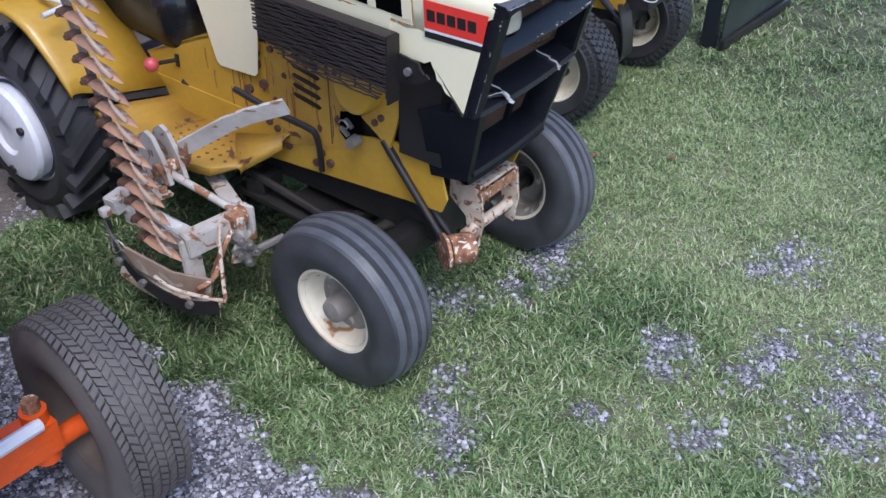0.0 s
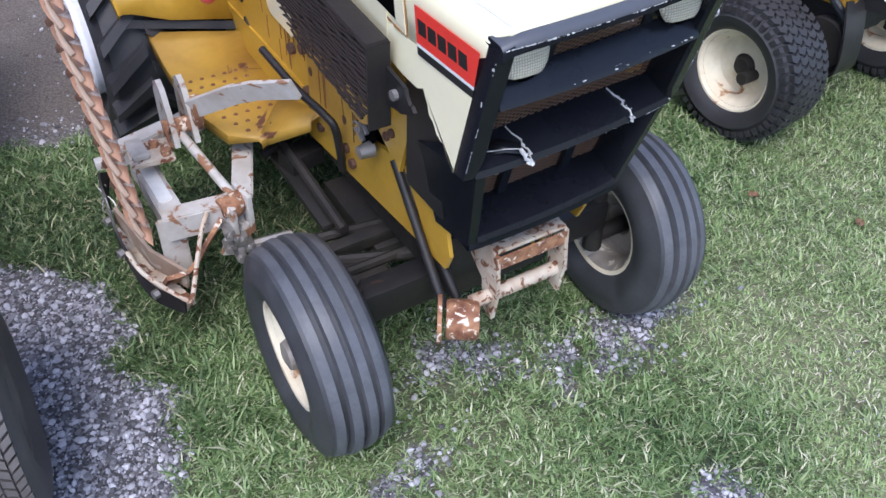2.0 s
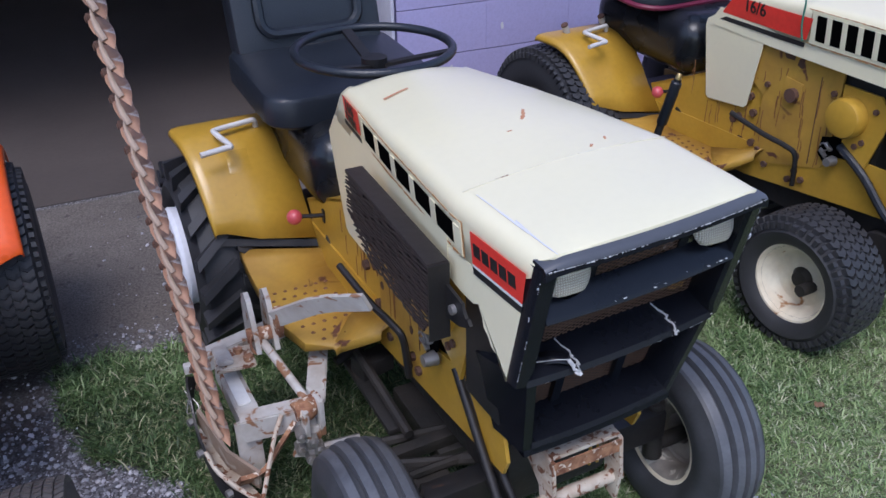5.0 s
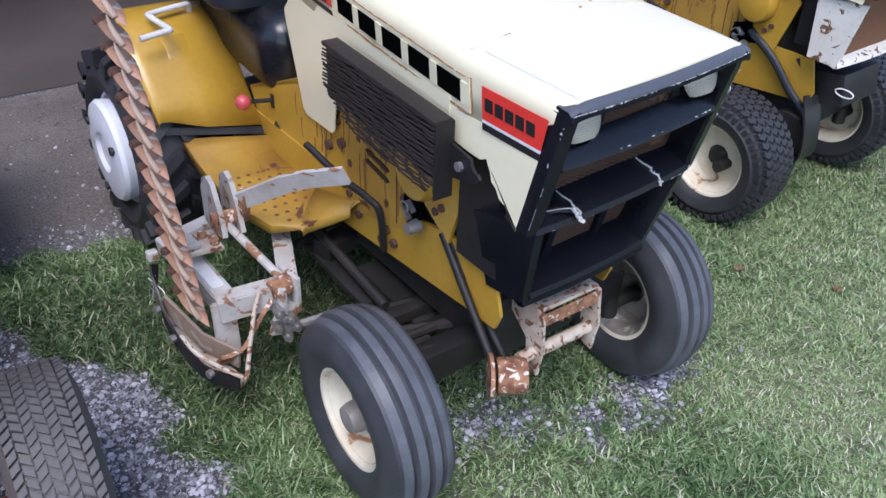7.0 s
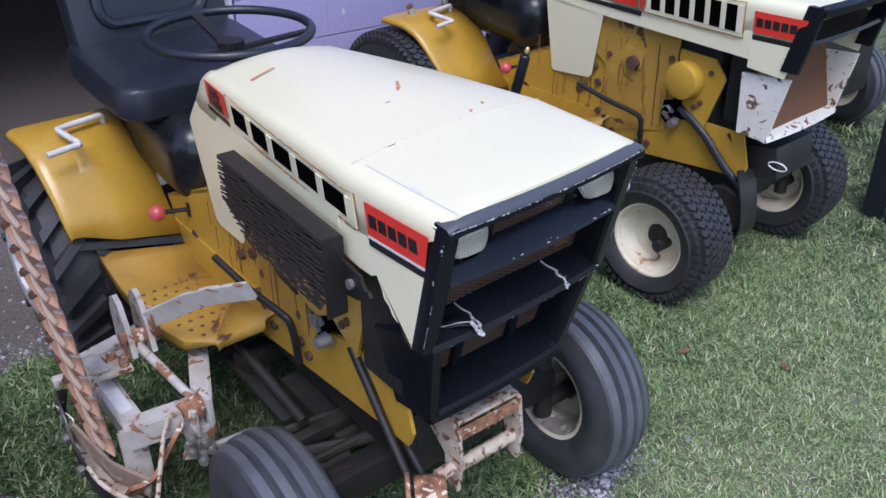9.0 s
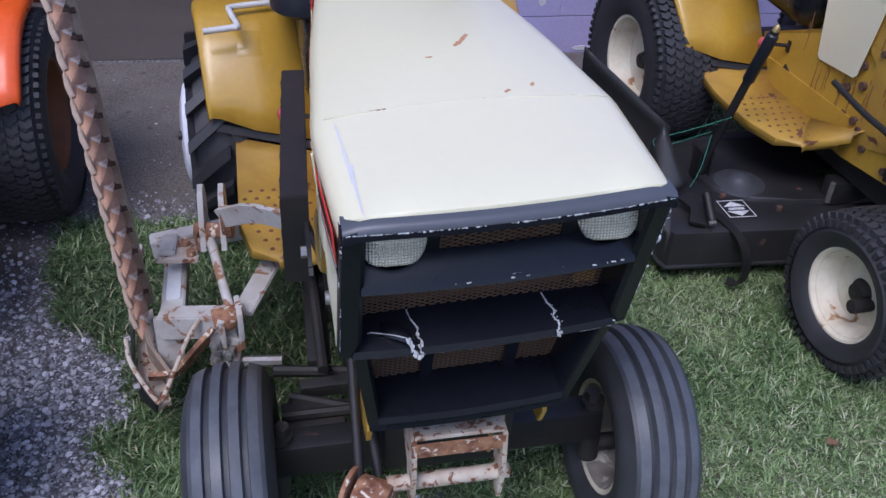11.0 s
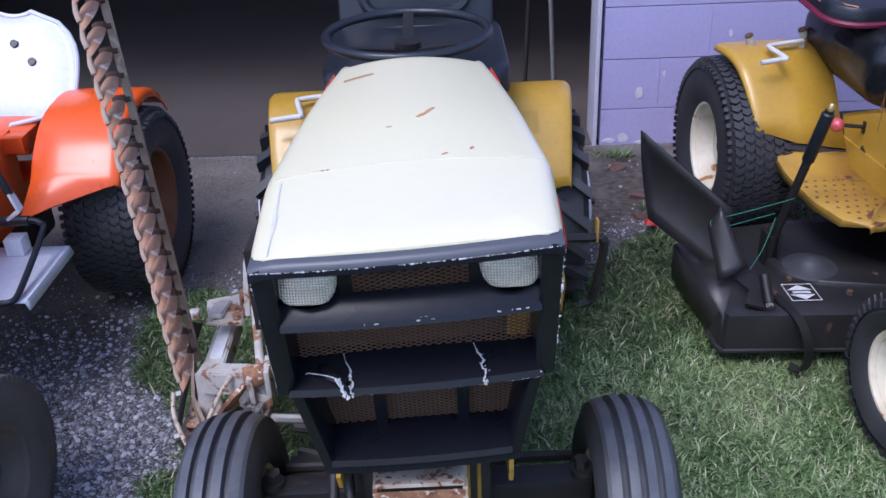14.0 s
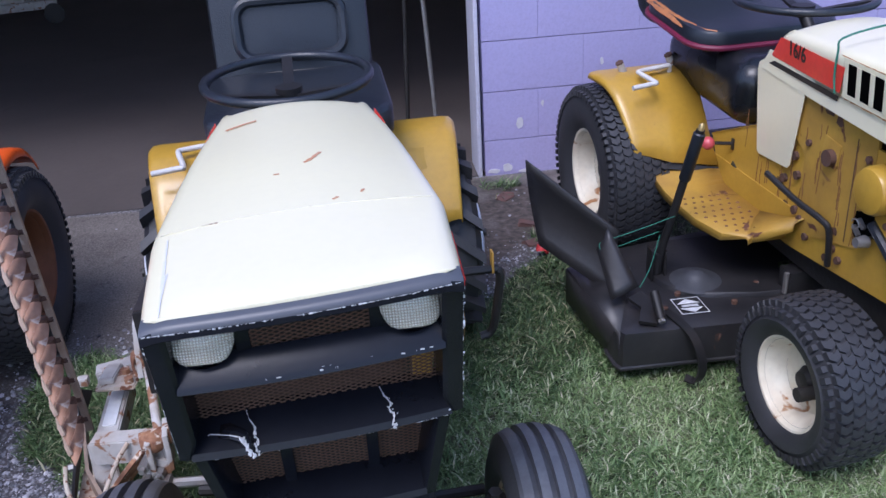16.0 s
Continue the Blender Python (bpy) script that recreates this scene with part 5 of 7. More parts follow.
def pad(bm, m, w, h, d, r, puff=0.012):
    """An upholstered pad: rounded outline w x h (half sizes), d deep, with soft edges; its front looks along -y of m."""
    out = rounded(w, h, r)
    def ring(scale_in, y):
        return [m @ Vector((x * (1 - scale_in / w), y, z * (1 - scale_in / h))) for x, z in out]
    rows = [ring(0.012, d), ring(0, d - 0.012), ring(0, 0.014), ring(0.006, 0.004), ring(0.018, 0.0), ring(w * 0.35, -puff * 0.7), ring(w * 0.75, -puff)]
    loft(bm, rows, closed=True)
    vs = list(bm.verts)
    n = len(out)
    bm.faces.new(vs[-n:])
    bm.faces.new(vs[-n * len(rows):-n * len(rows) + n][::-1])


def build_seat(t, main):
    if main:
        bm = B()
        pad(bm, Matrix.Translation((0, 1.15, 0.800)) @ Matrix.Rotation(radians(-86), 4, "X") @ Matrix.Translation((0, -0.04, 0)), 0.245, 0.225, 0.09, 0.075)
        seat = part("seat", bm, M["vinyl"], t, "black vinyl seat cushion with rolled front edge")
        bm = B()
        pad(bm, Matrix.Translation((0, 1.36, 1.03)) @ Matrix.Rotation(radians(-14), 4, "X") @ Matrix.Translation((0, -0.03, 0)), 0.222, 0.26, 0.09, 0.085)
        back = part("backrest", bm, M["vinyl"], t, "tall black vinyl backrest with a recessed panel")
        bm = B()
        mm = Matrix.Translation((0, 1.36, 1.03)) @ Matrix.Rotation(radians(-14), 4, "X") @ Matrix.Translation((0, -0.046, -0.070))
        out = rounded(0.148, 0.078, 0.045)
        tube(bm, [mm @ Vector((x, 0, z)) for x, z in out + out[:1]], 0.015, 8, cap=False)
        part("recess_rim", bm, M["vinyl"], back)
        for k, z in enumerate((0.10, -0.19)):
            bm = B()
            m2 = Matrix.Translation((0, 1.36, 1.03)) @ Matrix.Rotation(radians(-14), 4, "X") @ Matrix.Translation((0, -0.044, z))
            tube(bm, [m2 @ Vector((x, 0.012 * (x / 0.2) ** 2, -0.01 * (x / 0.2) ** 2)) for x in np.linspace(-0.2, 0.2, 12)], 0.004, 6)
            part("seam", bm, M["ink_and_shade"], back)
        bm = B()
        box(bm, (0, 1.14, 0.745), (0.22, 0.26, 0.02))
        for s in (-1, 1):
            tube(bm, curve_pts([(s * 0.09, 1.04, 0.75), (s * 0.09, 1.00, 0.745), (s * 0.07, 0.98, 0.73)]), 0.012, 8)
        part("seat_bracket", bm, M["steel"], t)
    else:
        bm = B()
        pad(bm, Matrix.Translation((0, 1.17, 0.845)) @ Matrix.Rotation(radians(-84), 4, "X") @ Matrix.Translation((0, -0.03, 0)), 0.25, 0.23, 0.06, 0.10)
        seat = part("seat", bm, M["vinyl"], t, "black vinyl bucket seat with torn orange foam")
        bm = B()
        out = rounded(0.254, 0.234, 0.10)
        mm = Matrix.Translation((0, 1.17, 0.825)) @ Matrix.Rotation(radians(-84), 4, "X")
        tube(bm, [mm @ Vector((x, 0, z)) for x, z in out + out[:1]], 0.009, 8, cap=False)
        part("piping", bm, M["maroon"], seat)
        bm = B()
        rnd = random.Random(3)
        pts = [Vector((x, 1.17 + q, 0.866 + 0.1045 * q)) for x, q in ((-0.240, 0.17), (-0.243, 0.10), (-0.244, 0.03), (-0.243, -0.04), (-0.240, -0.10), (-0.230, -0.15), (-0.212, -0.19), (-0.185, -0.213))]
        for p, q in zip(pts, pts[1:]):
            strap(bm, [p, q], (0.75, 0, 0.65), rnd.uniform(0.018, 0.034), 0.008)
        part("torn_foam", bm, M["seat_orange"], seat, "torn strip of orange foam along the seat's edge")
        bm = B()
        pad(bm, Matrix.Translation((0, 1.42, 1.0)) @ Matrix.Rotation(radians(-14), 4, "X"), 0.24, 0.22, 0.07, 0.10)
        part("backrest", bm, M["vinyl"], t)
        bm = B()
        strap(bm, curve_pts([(-0.05, 1.02, 0.62), (-0.12, 1.06, 0.70), (-0.10, 1.15, 0.80)]), (0.3, 0.8, 0), 0.06, 0.006)
        box(bm, (0, 1.14, 0.785), (0.22, 0.22, 0.02))
        part("seat_bracket", bm, M["blackmetal"], t)


TRACTOR = pose(-0.018, 0, 0, 0, 0, 2.1)
NEIGHBOUR = pose(1.466, 0.392, 0, 0, 0, 4.2)
tractor = build_tractor("garden_tractor", "mustard and cream garden tractor with cracked black grille, on grass", TRACTOR, True)
neighbour = build_tractor("garden_tractor", "weathered mustard and cream garden tractor with a mower deck", NEIGHBOUR, False)


# ---- parts that only the main tractor carries ----
M["wire"] = surface("brown_black_steel", (0.036, 0.030, 0.028), 0.45, metal=0.3, second=(0.075, 0.055, 0.045), scale=9, bump=0.15)

def build_muffler(t):
    """A flat louvred guard that lies along the hood's side."""
    xo = lambda y: -0.268 + 0.058 * (y + 0.02)      # outer face
    y0, y1, top, low = -0.020, 0.416, 0.842, 0.692

    def slab(depth0, depth1, za, zb, ya, yb):
        bm = B()
        loft(bm, [[(xo(y) + depth0, y, za), (xo(y) + depth1, y, za), (xo(y) + depth1, y, zb), (xo(y) + depth0, y, zb)] for y in (ya, yb)], closed=True)
        bm.verts.ensure_lookup_table()
        bm.faces.new(bm.verts[:4])
        bm.faces.new(bm.verts[4:])
        return bm

    mf = part("heat_shield", slab(0.010, 0.036, low + 0.03, top - 0.006, y0 + 0.006, y1 - 0.004), M["greasy"], t, "dark louvred heat-shield box on the hood side")
    bm = slab(0.0, 0.040, top - 0.005, top, y0, y1)
    bmesh.ops.bevel(bm, geom=list(bm.edges), offset=0.0015, segments=2, affect="EDGES")
    part("top_plate", bm, M["wire"], mf)
    rnd = random.Random(2)
    n = 20
    for i in range(n):
        bm = B()
        z = top - 0.007 - i * 0.0073
        ya = y0 + (0.007 * (i - 15) if i > 15 else 0.002)
        yb = y1 - 0.004 - (0.016 * (i - 12) if i > 12 else 0)
        pts = [(xo(y) + 0.002 - 0.0015 * (k % 2) + 0.0012 * math.sin(k * 1.7 + i), y, z + 0.0014 * math.sin(k * 0.9 + i * 2)) for k, y in enumerate(np.linspace(ya, yb, 24))]
        tube(bm, pts, 0.0021, 5)
        part("louvre_wire", bm, M["wire"], mf)
    for y in np.linspace(y0 + 0.006, y1 - 0.10, 8):
        bm = B()
        tube(bm, [(xo(y) + 0.006, y, top - 0.006), (xo(y) + 0.006, y, low + 0.01)], 0.0024, 5)
        part("louvre_post", bm, M["greasy"], mf)
    bm = slab(0.0, 0.040, low, top - 0.002, y0 - 0.004, y0)
    x = xo(y0)
    prism(bm, [(y0 - 0.004, 0.800), (y0 - 0.004, 0.735), (-0.070, 0.742), (-0.104, 0.758), (-0.108, 0.764), (-0.100, 0.772), (-0.094, 0.770), (-0.084, 0.780), (-0.080, 0.792)], x + 0.032, x + 0.038)
    part("end_plate", bm, M["blackmetal"], mf)
    bm = B()
    tube(bm, [(x + 0.033, -0.055, 0.768), (x + 0.024, -0.055, 0.768)], 0.009, 8)
    part("bolt", bm, M["steel"], mf)


def build_front_bracket(t):
    bm = B()
    box(bm, (-0.008, -0.105, 0.442), (0.150, 0.085, 0.008), rx(-8), bevel=0.002)
    br = part("front_bracket", bm, M["flaking"], t, "rusty welded steel hitch bracket with flaking cream paint")
    for x in (-0.084, 0.068):
        bm = B()
        prism(bm, [(-0.150, 0.440), (-0.060, 0.455), (-0.060, 0.40), (-0.110, 0.36), (-0.120, 0.292), (-0.150, 0.285), (-0.160, 0.36)], x - 0.004, x + 0.004)
        part("bracket_ear", bm, M["flaking"], br)
    bm = B()
    prism(bm, [(-0.152, 0.438), (-0.152, 0.41), (-0.148, 0.41), (-0.148, 0.438)], -0.084, 0.068)
    part("bracket_lip", bm, M["rusty"], br)
    bm = B()
    tube(bm, [(-0.125, -0.135, 0.335), (0.085, -0.135, 0.335)], 0.014, 12)
    part("cross_pin", bm, M["flaking"], br)
    bm = B()
    lathe(bm, [(-0.030, 0.0005), (-0.030, 0.034), (-0.024, 0.038), (0.024, 0.038), (0.030, 0.034), (0.030, 0.0005)], 24)
    dr = part("pulley", bm, M["rusty"], t, "rust-flaked steel pulley drum", at=(-0.150, -0.145, 0.312))
    dr.rotation_euler = (0, 0, radians(-32))
    bm = B()
    lathe(bm, [(-0.046, 0.0005), (-0.046, 0.046), (-0.038, 0.046), (-0.038, 0.0005)], 28)
    part("pulley_disc", bm, M["rusty"], dr)
    for dx in (0.0, 0.034):
        bm = B()
        tube(bm, [(-0.168 + dx, -0.11 + dx * 0.3, 0.32), (-0.162 + dx * 0.2, 0.085, 0.53)], 0.0095, 10)
        part("control_rod", bm, M["blackmetal"], t)
    for x in (0.075, 0.095):
        bm = B()
        tube(bm, [(x, -0.05, 0.29), (x, -0.05, 0.42)], 0.004, 8)
        part("hanger_bolt", bm, M["yellow_worn"], t)


def build_underside(t):
    rnd = random.Random(11)
    bm = B()
    box(bm, (0.02, 0.32, 0.20), (0.34, 0.26, 0.05), rx(2), bevel=0.008)
    un = part("belt_carrier", bm, M["greasy"], t, "black greasy mower drive carrier under the frame")
    for nm, c, s in (("carrier_plate", (-0.20, 0.44, 0.235), (0.05, 0.30, 0.016)), ("carrier_plate", (-0.12, 0.22, 0.235), (0.26, 0.03, 0.03)), ("carrier_box", (-0.17, 0.52, 0.265), (0.09, 0.06, 0.045)), ("carrier_box", (-0.23, 0.13, 0.225), (0.12, 0.07, 0.055))):
        bm = B()
        box(bm, c, s, rz(rnd.uniform(-14, 14)), bevel=0.004)
        part(nm, bm, M["greasy"], un)
    for pts in (((-0.24, 0.60, 0.24), (-0.10, 0.62, 0.27)), ((-0.30, 0.30, 0.215), (0.05, 0.24, 0.22)), ((-0.27, 0.18, 0.25), (-0.10, 0.10, 0.26)), ((-0.20, 0.58, 0.30), (-0.20, 0.24, 0.26))):
        bm = B()
        tube(bm, pts, 0.012, 8)
        part("linkage_rod", bm, M["greasy"], un)
    # hanging lift chain
    for i in range(9):
        bm = B()
        c = Vector((-0.205 + 0.004 * i, 0.585 - 0.016 * i, 0.335 - 0.0145 * i))
        ring = [c + Vector((0.007 * math.cos(a) * (i % 2), 0.010 * math.sin(a), 0.012 * math.cos(a) * (1 - 0.4 * (i % 2)))) for a in np.linspace(0, 2 * math.pi, 11)]
        tube(bm, ring, 0.0028, 5, cap=False)
        part("chain_link", bm, M["greasy"], un)
    # crank on the left side of the tractor
    bm = B()
    tube(bm, curve_pts([(0.15, 0.39, 0.617), (0.36, 0.39, 0.617), (0.384, 0.39, 0.613), (0.392, 0.39, 0.595), (0.380, 0.393, 0.50), (0.369, 0.395, 0.458), (0.345, 0.395, 0.448)], 4), 0.010, 8)
    ck = part("crank_lever", bm, M["blackmetal"], t, "bent steel crank lever")
    bm = B()
    box(bm, (0.375, 0.39, 0.635), (0.005, 0.02, 0.05), bevel=0.001)
    part("crank_tab", bm, M["yellow_worn"], ck)


build_muffler(tractor)
build_front_bracket(tractor)
build_underside(tractor)


# ---- sickle-bar mower, folded upright ----
BASE = Vector((-0.56, 0.44, 0.0))


def wpart(name, bm, material, parent, label="", base=BASE, **kw):
    """A part given in world places, under a thing that stands at base."""
    bmesh.ops.translate(bm, verts=bm.verts, vec=-base)
    return part(name, bm, material, parent, label, **kw)


def build_sickle():
    t = thing("sickle_mower", "rusty sickle-bar mower folded upright beside the tractor", "mower", Matrix.Translation(BASE))
    foot, head = Vector((-0.6040, 0.4565, 0.265)), Vector((-0.705, 0.566, 1.52))
    d = (head - foot).normalized()
    fwd = Vector((0.13, -1, -0.05))
    fwd = (fwd - d * fwd.dot(d)).normalized()
    out = d.cross(fwd).normalized()
    strap(bm := B(), [foot + out * 0.014 - fwd * 0.034, head + out * 0.014 - fwd * 0.034], out, 0.015, 0.012)
    bar = wpart("cutter_bar", bm, M["bar"], t, "long flat steel cutter bar with rivets")
    # one guard, shared by all: a tapered tooth with a hooked lip over the knife slot
    bm = B()
    rows = []
    for reach, low, high, half in ((-0.030, -0.006, 0.009, 0.010), (-0.012, -0.007, 0.008, 0.014), (0.012, -0.011, 0.003, 0.018), (0.040, -0.019, -0.008, 0.018), (0.068, -0.029, -0.019, 0.012), (0.086, -0.036, -0.030, 0.005), (0.096, -0.038, -0.036, 0.001)):
        mid, tall = (low + high) / 2 - 0.001, (high - low) / 2
        rows.append([(reach, mid + tall * math.sin(a), half * math.cos(a)) for a in np.linspace(0, 2 * math.pi, 8, endpoint=False)])
    loft(bm, rows, closed=True)
    bm.verts.ensure_lookup_table()
    bm.faces.new(bm.verts[:8])
    bm.faces.new(bm.verts[-8:])
    lip_start = len(bm.faces)
    tube(bm, [(0.072, -0.024, -0.008), (0.064, -0.006, -0.013), (0.052, 0.012, -0.014), (0.044, 0.028, -0.012)], [0.006, 0.006, 0.005, 0.002], 8)
    tooth_faces = len(bm.faces)
    box(bm, (-0.022, 0.004, 0), (0.026, 0.018, 0.026), bevel=0.005)
    bm.faces.ensure_lookup_table()
    for face in bm.faces[lip_start:tooth_faces]:
        face.material_index = 1
    for face in bm.faces[tooth_faces:]:
        face.material_index = 2
    frame_m = Matrix((tuple((*fwd, 0)), tuple((*d, 0)), tuple((*out, 0)), (0, 0, 0, 1))).transposed()
    mesh = None
    bolt = None
    n = int((head - foot).length / 0.0515)
    for i in range(n):
        p = foot + d * (0.030 + 0.0515 * i) - BASE
        if mesh is None:
            g = part("guard", bm, M["guard"], bar, "pointed rusty cutting guard")
            mesh = g.data
            mesh.materials.append(M["guard_base"])
            mesh.materials.append(M["rusted_dark"])
        else:
            g = new("guard", mesh)
            g.parent = bar
        g.matrix_local = Matrix.Translation(p - out * 0.004) @ frame_m
        if bolt is None:
            b2 = B()
            tube(b2, [(-0.030, 0.002, -0.019), (-0.030, 0.002, 0.018)], 0.0065, 6)
            k = part("bolt", b2, M["rusted_dark"], bar)
            bolt = k.data
        else:
            k = new("bolt", bolt)
            k.parent = bar
        k.matrix_local = Matrix.Translation(p) @ frame_m
    # hinged frame
    def beam(name, a, b, w, h, mat, label="", up=(0, 0, 1)):
        bm = B()
        a, b = Vector(a), Vector(b)
        strap(bm, [a, b], up, h, w)
        bmesh.ops.bevel(bm, geom=list(bm.edges), offset=0.003, segments=2, affect="EDGES")
        return wpart(name, bm, M[mat], t, label)
    beam("frame_arm", (-0.545, 0.645, 0.270), (-0.535, 0.405, 0.270), 0.050, 0.050, "white_worn", "chipped white steel frame arm")
    lb = beam("paper_label", (-0.543, 0.590, 0.2965), (-0.537, 0.450, 0.2965), 0.003, 0.030, "paper", up=(1, 0, 0))
    beam("front_crossbar", (-0.560, 0.400, 0.275), (-0.400, 0.375, 0.285), 0.045, 0.060, "white_worn", "chipped white steel crossbar")
    beam("rear_crossbar", (-0.600, 0.645, 0.305), (-0.300, 0.700, 0.330), 0.045, 0.045, "white_worn")
    beam("rear_plate", (-0.574, 0.577, 0.338), (-0.482, 0.570, 0.338), 0.010, 0.088, "flaking", "flaked white clamp plate", up=(0, 1, 0))
    beam("plate_cleat", (-0.552, 0.640, 0.335), (-0.552, 0.545, 0.352), 0.014, 0.036, "white_worn", up=(1, 0, 0))
    for x, y in ((-0.515, 0.590), (-0.500, 0.548)):
        tube(bm := B(), [(x, y, 0.340), (x, y, 0.356)], 0.011, 6)
        wpart("plate_bolt", bm, M["rusty"], t)
    beam("inner_arm", (-0.300, 0.640, 0.300), (-0.390, 0.395, 0.290), 0.012, 0.046, "white_worn", up=(1, 0.35, 0))
    beam("drop_leg", (-0.548, 0.402, 0.29), (-0.548, 0.390, 0.15), 0.012, 0.055, "white_worn", up=(1, 0, 0))
    bm = B()
    tube(bm, [(-0.470, 0.625, 0.385), (-0.412, 0.378, 0.315)], 0.0105, 10)
    wpart("push_rod", bm, M["white_worn"], t)
    # pivot knuckle with rusted nut
    bm = B()
    box(bm, (-0.395, 0.372, 0.285), (0.012, 0.070, 0.095), rz(8), bevel=0.003)
    box(bm, (-0.432, 0.360, 0.275), (0.012, 0.060, 0.090), rz(8), bevel=0.003)
    wpart("knuckle", bm, M["white_worn"], t)
    bm = B()
    tube(bm, [(-0.448, 0.362, 0.305), (-0.385, 0.372, 0.312)], 0.022, 10)
    bmesh.ops.create_uvsphere(bm, u_segments=12, v_segments=8, radius=0.025, matrix=Matrix.Translation((-0.42, 0.358, 0.306)))
    wpart("pivot_nut", bm, M["rusty"], t, "rusted round pivot nut")
    for c in ((-0.442, 0.335, 0.262), (-0.415, 0.338, 0.235), (-0.445, 0.34, 0.22), (-0.405, 0.33, 0.215), (-0.425, 0.335, 0.19)):
        bm = B()
        tube(bm, [Vector(c) + Vector((0, 0.018, 0)), Vector(c) - Vector((0.004, 0.012, 0))], 0.013, 6)
        tube(bm, [Vector(c), Vector(c) - Vector((0.006, 0.022, 0))], 0.007, 8)
        wpart("bolt", bm, M["steel"], t)
    bm = B()
    box(bm, (-0.425, 0.350, 0.225), (0.055, 0.010, 0.085), ry(20), bevel=0.003)
    wpart("link_plate", bm, M["white_worn"], t)
    bm = B()
    tube(bm, [(-0.43, 0.345, 0.20), (-0.31, 0.33, 0.205)], 0.012, 8)
    wpart("pitman_rod", bm, M["steel"], t)
    # shoe
    bm = B()
    prism(bm, [(-0.648, 0.60), (-0.650, 0.50), (-0.635, 0.36), (-0.585, 0.285), (-0.560, 0.300), (-0.590, 0.40), (-0.61, 0.52), (-0.63, 0.62)], 0.115, 0.128, "z")
    shoe = wpart("inner_shoe", bm, M["flaking"], t, "rust and flaked-white inner shoe plate")
    shoe.location = (0.012, 0, 0.014)
    bm = B()
    strap(bm, curve_pts([(-0.640, 0.62, 0.275), (-0.652, 0.585, 0.230), (-0.656, 0.50, 0.165), (-0.636, 0.36, 0.138), (-0.585, 0.275, 0.14)], 4), (0, 0.3, 1), 0.034, 0.006)
    wpart("shoe_runner", bm, M["blackmetal"], shoe)
    bm = B()
    tube(bm, curve_pts([(-0.655, 0.42, 0.205), (-0.640, 0.36, 0.185), (-0.585, 0.268, 0.168), (-0.572, 0.262, 0.168), (-0.555, 0.285, 0.19), (-0.515, 0.335, 0.262), (-0.488, 0.362, 0.295)], 4), 0.0052, 8)
    wpart("guard_rod", bm, M["flaking"], shoe)
    bm = B()
    strap(bm, [(-0.645, 0.56, 0.20), (-0.610, 0.42, 0.17), (-0.560, 0.33, 0.16)], (0, 0, 1), 0.05, 0.008)
    wpart("knife_clip", bm, M["bar"], shoe)
    bm = B()
    strap(bm, curve_pts([(-0.605, 0.34, 0.165), (-0.55, 0.345, 0.165), (-0.50, 0.36, 0.215), (-0.455, 0.372, 0.26)], 4), (0, -0.6, 0.8), 0.05, 0.01)
    wpart("shoe_yoke", bm, M["rusty"], shoe)
    for y, z in ((0.56, 0.19), (0.47, 0.165), (0.33, 0.15)):
        bm = B()
        x = float(np.interp(y, [0.29, 0.36, 0.50, 0.6], [-0.60, -0.643, -0.662, -0.658]))
        tube(bm, [(x, y, z), (x - 0.012, y - 0.004, z)], 0.010, 6)
        wpart("bolt", bm, M["steel"], shoe)
    bm = B()
    box(bm, (-0.640, 0.620, 0.300), (0.026, 0.022, 0.022), bevel=0.004)
    wpart("stop_block", bm, M["white_worn"], shoe)
    bm = B()
    for k in range(5):
        rnd = random.Random(k)
        tube(bm, curve_pts([(-0.655 + rnd.uniform(-0.01, 0.01), 0.60, 0.22 + rnd.uniform(0, 0.04)), (-0.65 + rnd.uniform(-0.02, 0.02), 0.57, 0.24 + rnd.uniform(-0.03, 0.02)), (-0.655, 0.55, 0.20 + rnd.uniform(0, 0.03))]), 0.0016, 4)
    wpart("loose_wire", bm, M["steel"], shoe)
    # lift lever arm over the foot rest
    bm = B()
    strap(bm, [(-0.425, 0.545, 0.440), (-0.365, 0.435, 0.520), (-0.335, 0.385, 0.548), (-0.280, 0.305, 0.580)], (-0.25, -0.1, 0.9), 0.044, 0.010)
    wpart("lift_arm", bm, M["white_worn"], t, "chipped white flat lift arm")
    bm = B()
    for off in (0.0, 0.045):
        prism(bm, [(0.668, 0.33), (0.670, 0.430), (0.655, 0.462), (0.628, 0.478), (0.600, 0.468), (0.565, 0.410), (0.548, 0.350), (0.585, 0.345), (0.598, 0.385), (0.620, 0.385), (0.625, 0.33)], -0.478 + off, -0.466 + off)
    wpart("lift_bracket", bm, M["white_worn"], t, "forked white pivot bracket")
    bm = B()
    tube(bm, [(-0.490, 0.585, 0.385), (-0.405, 0.575, 0.385)], 0.018, 12)
    box(bm, (-0.418, 0.55, 0.43), (0.02, 0.03, 0.07), rx(15), bevel=0.004)
    wpart("lift_pivot", bm, M["rusty"], t)
    bm = B()
    ring = [(-0.475 + 0.012 * math.sin(a), 0.56 + 0.004 * math.cos(a), 0.375 + 0.026 * math.cos(a)) for a in np.linspace(0, 5.8, 16)]
    tube(bm, ring, 0.0035, 6)
    wpart("lynch_pin", bm, M["rusty"], t)
    return t


M["bar"] = surface("rust_grey_bar", (0.34, 0.26, 0.20), 0.6, metal=0.1, second=(0.20, 0.115, 0.07), blend=0.8, scale=14, bump=0.25, spots=(0.42, 0.36, 0.30), spot_scale=25, spot_cut=0.6)
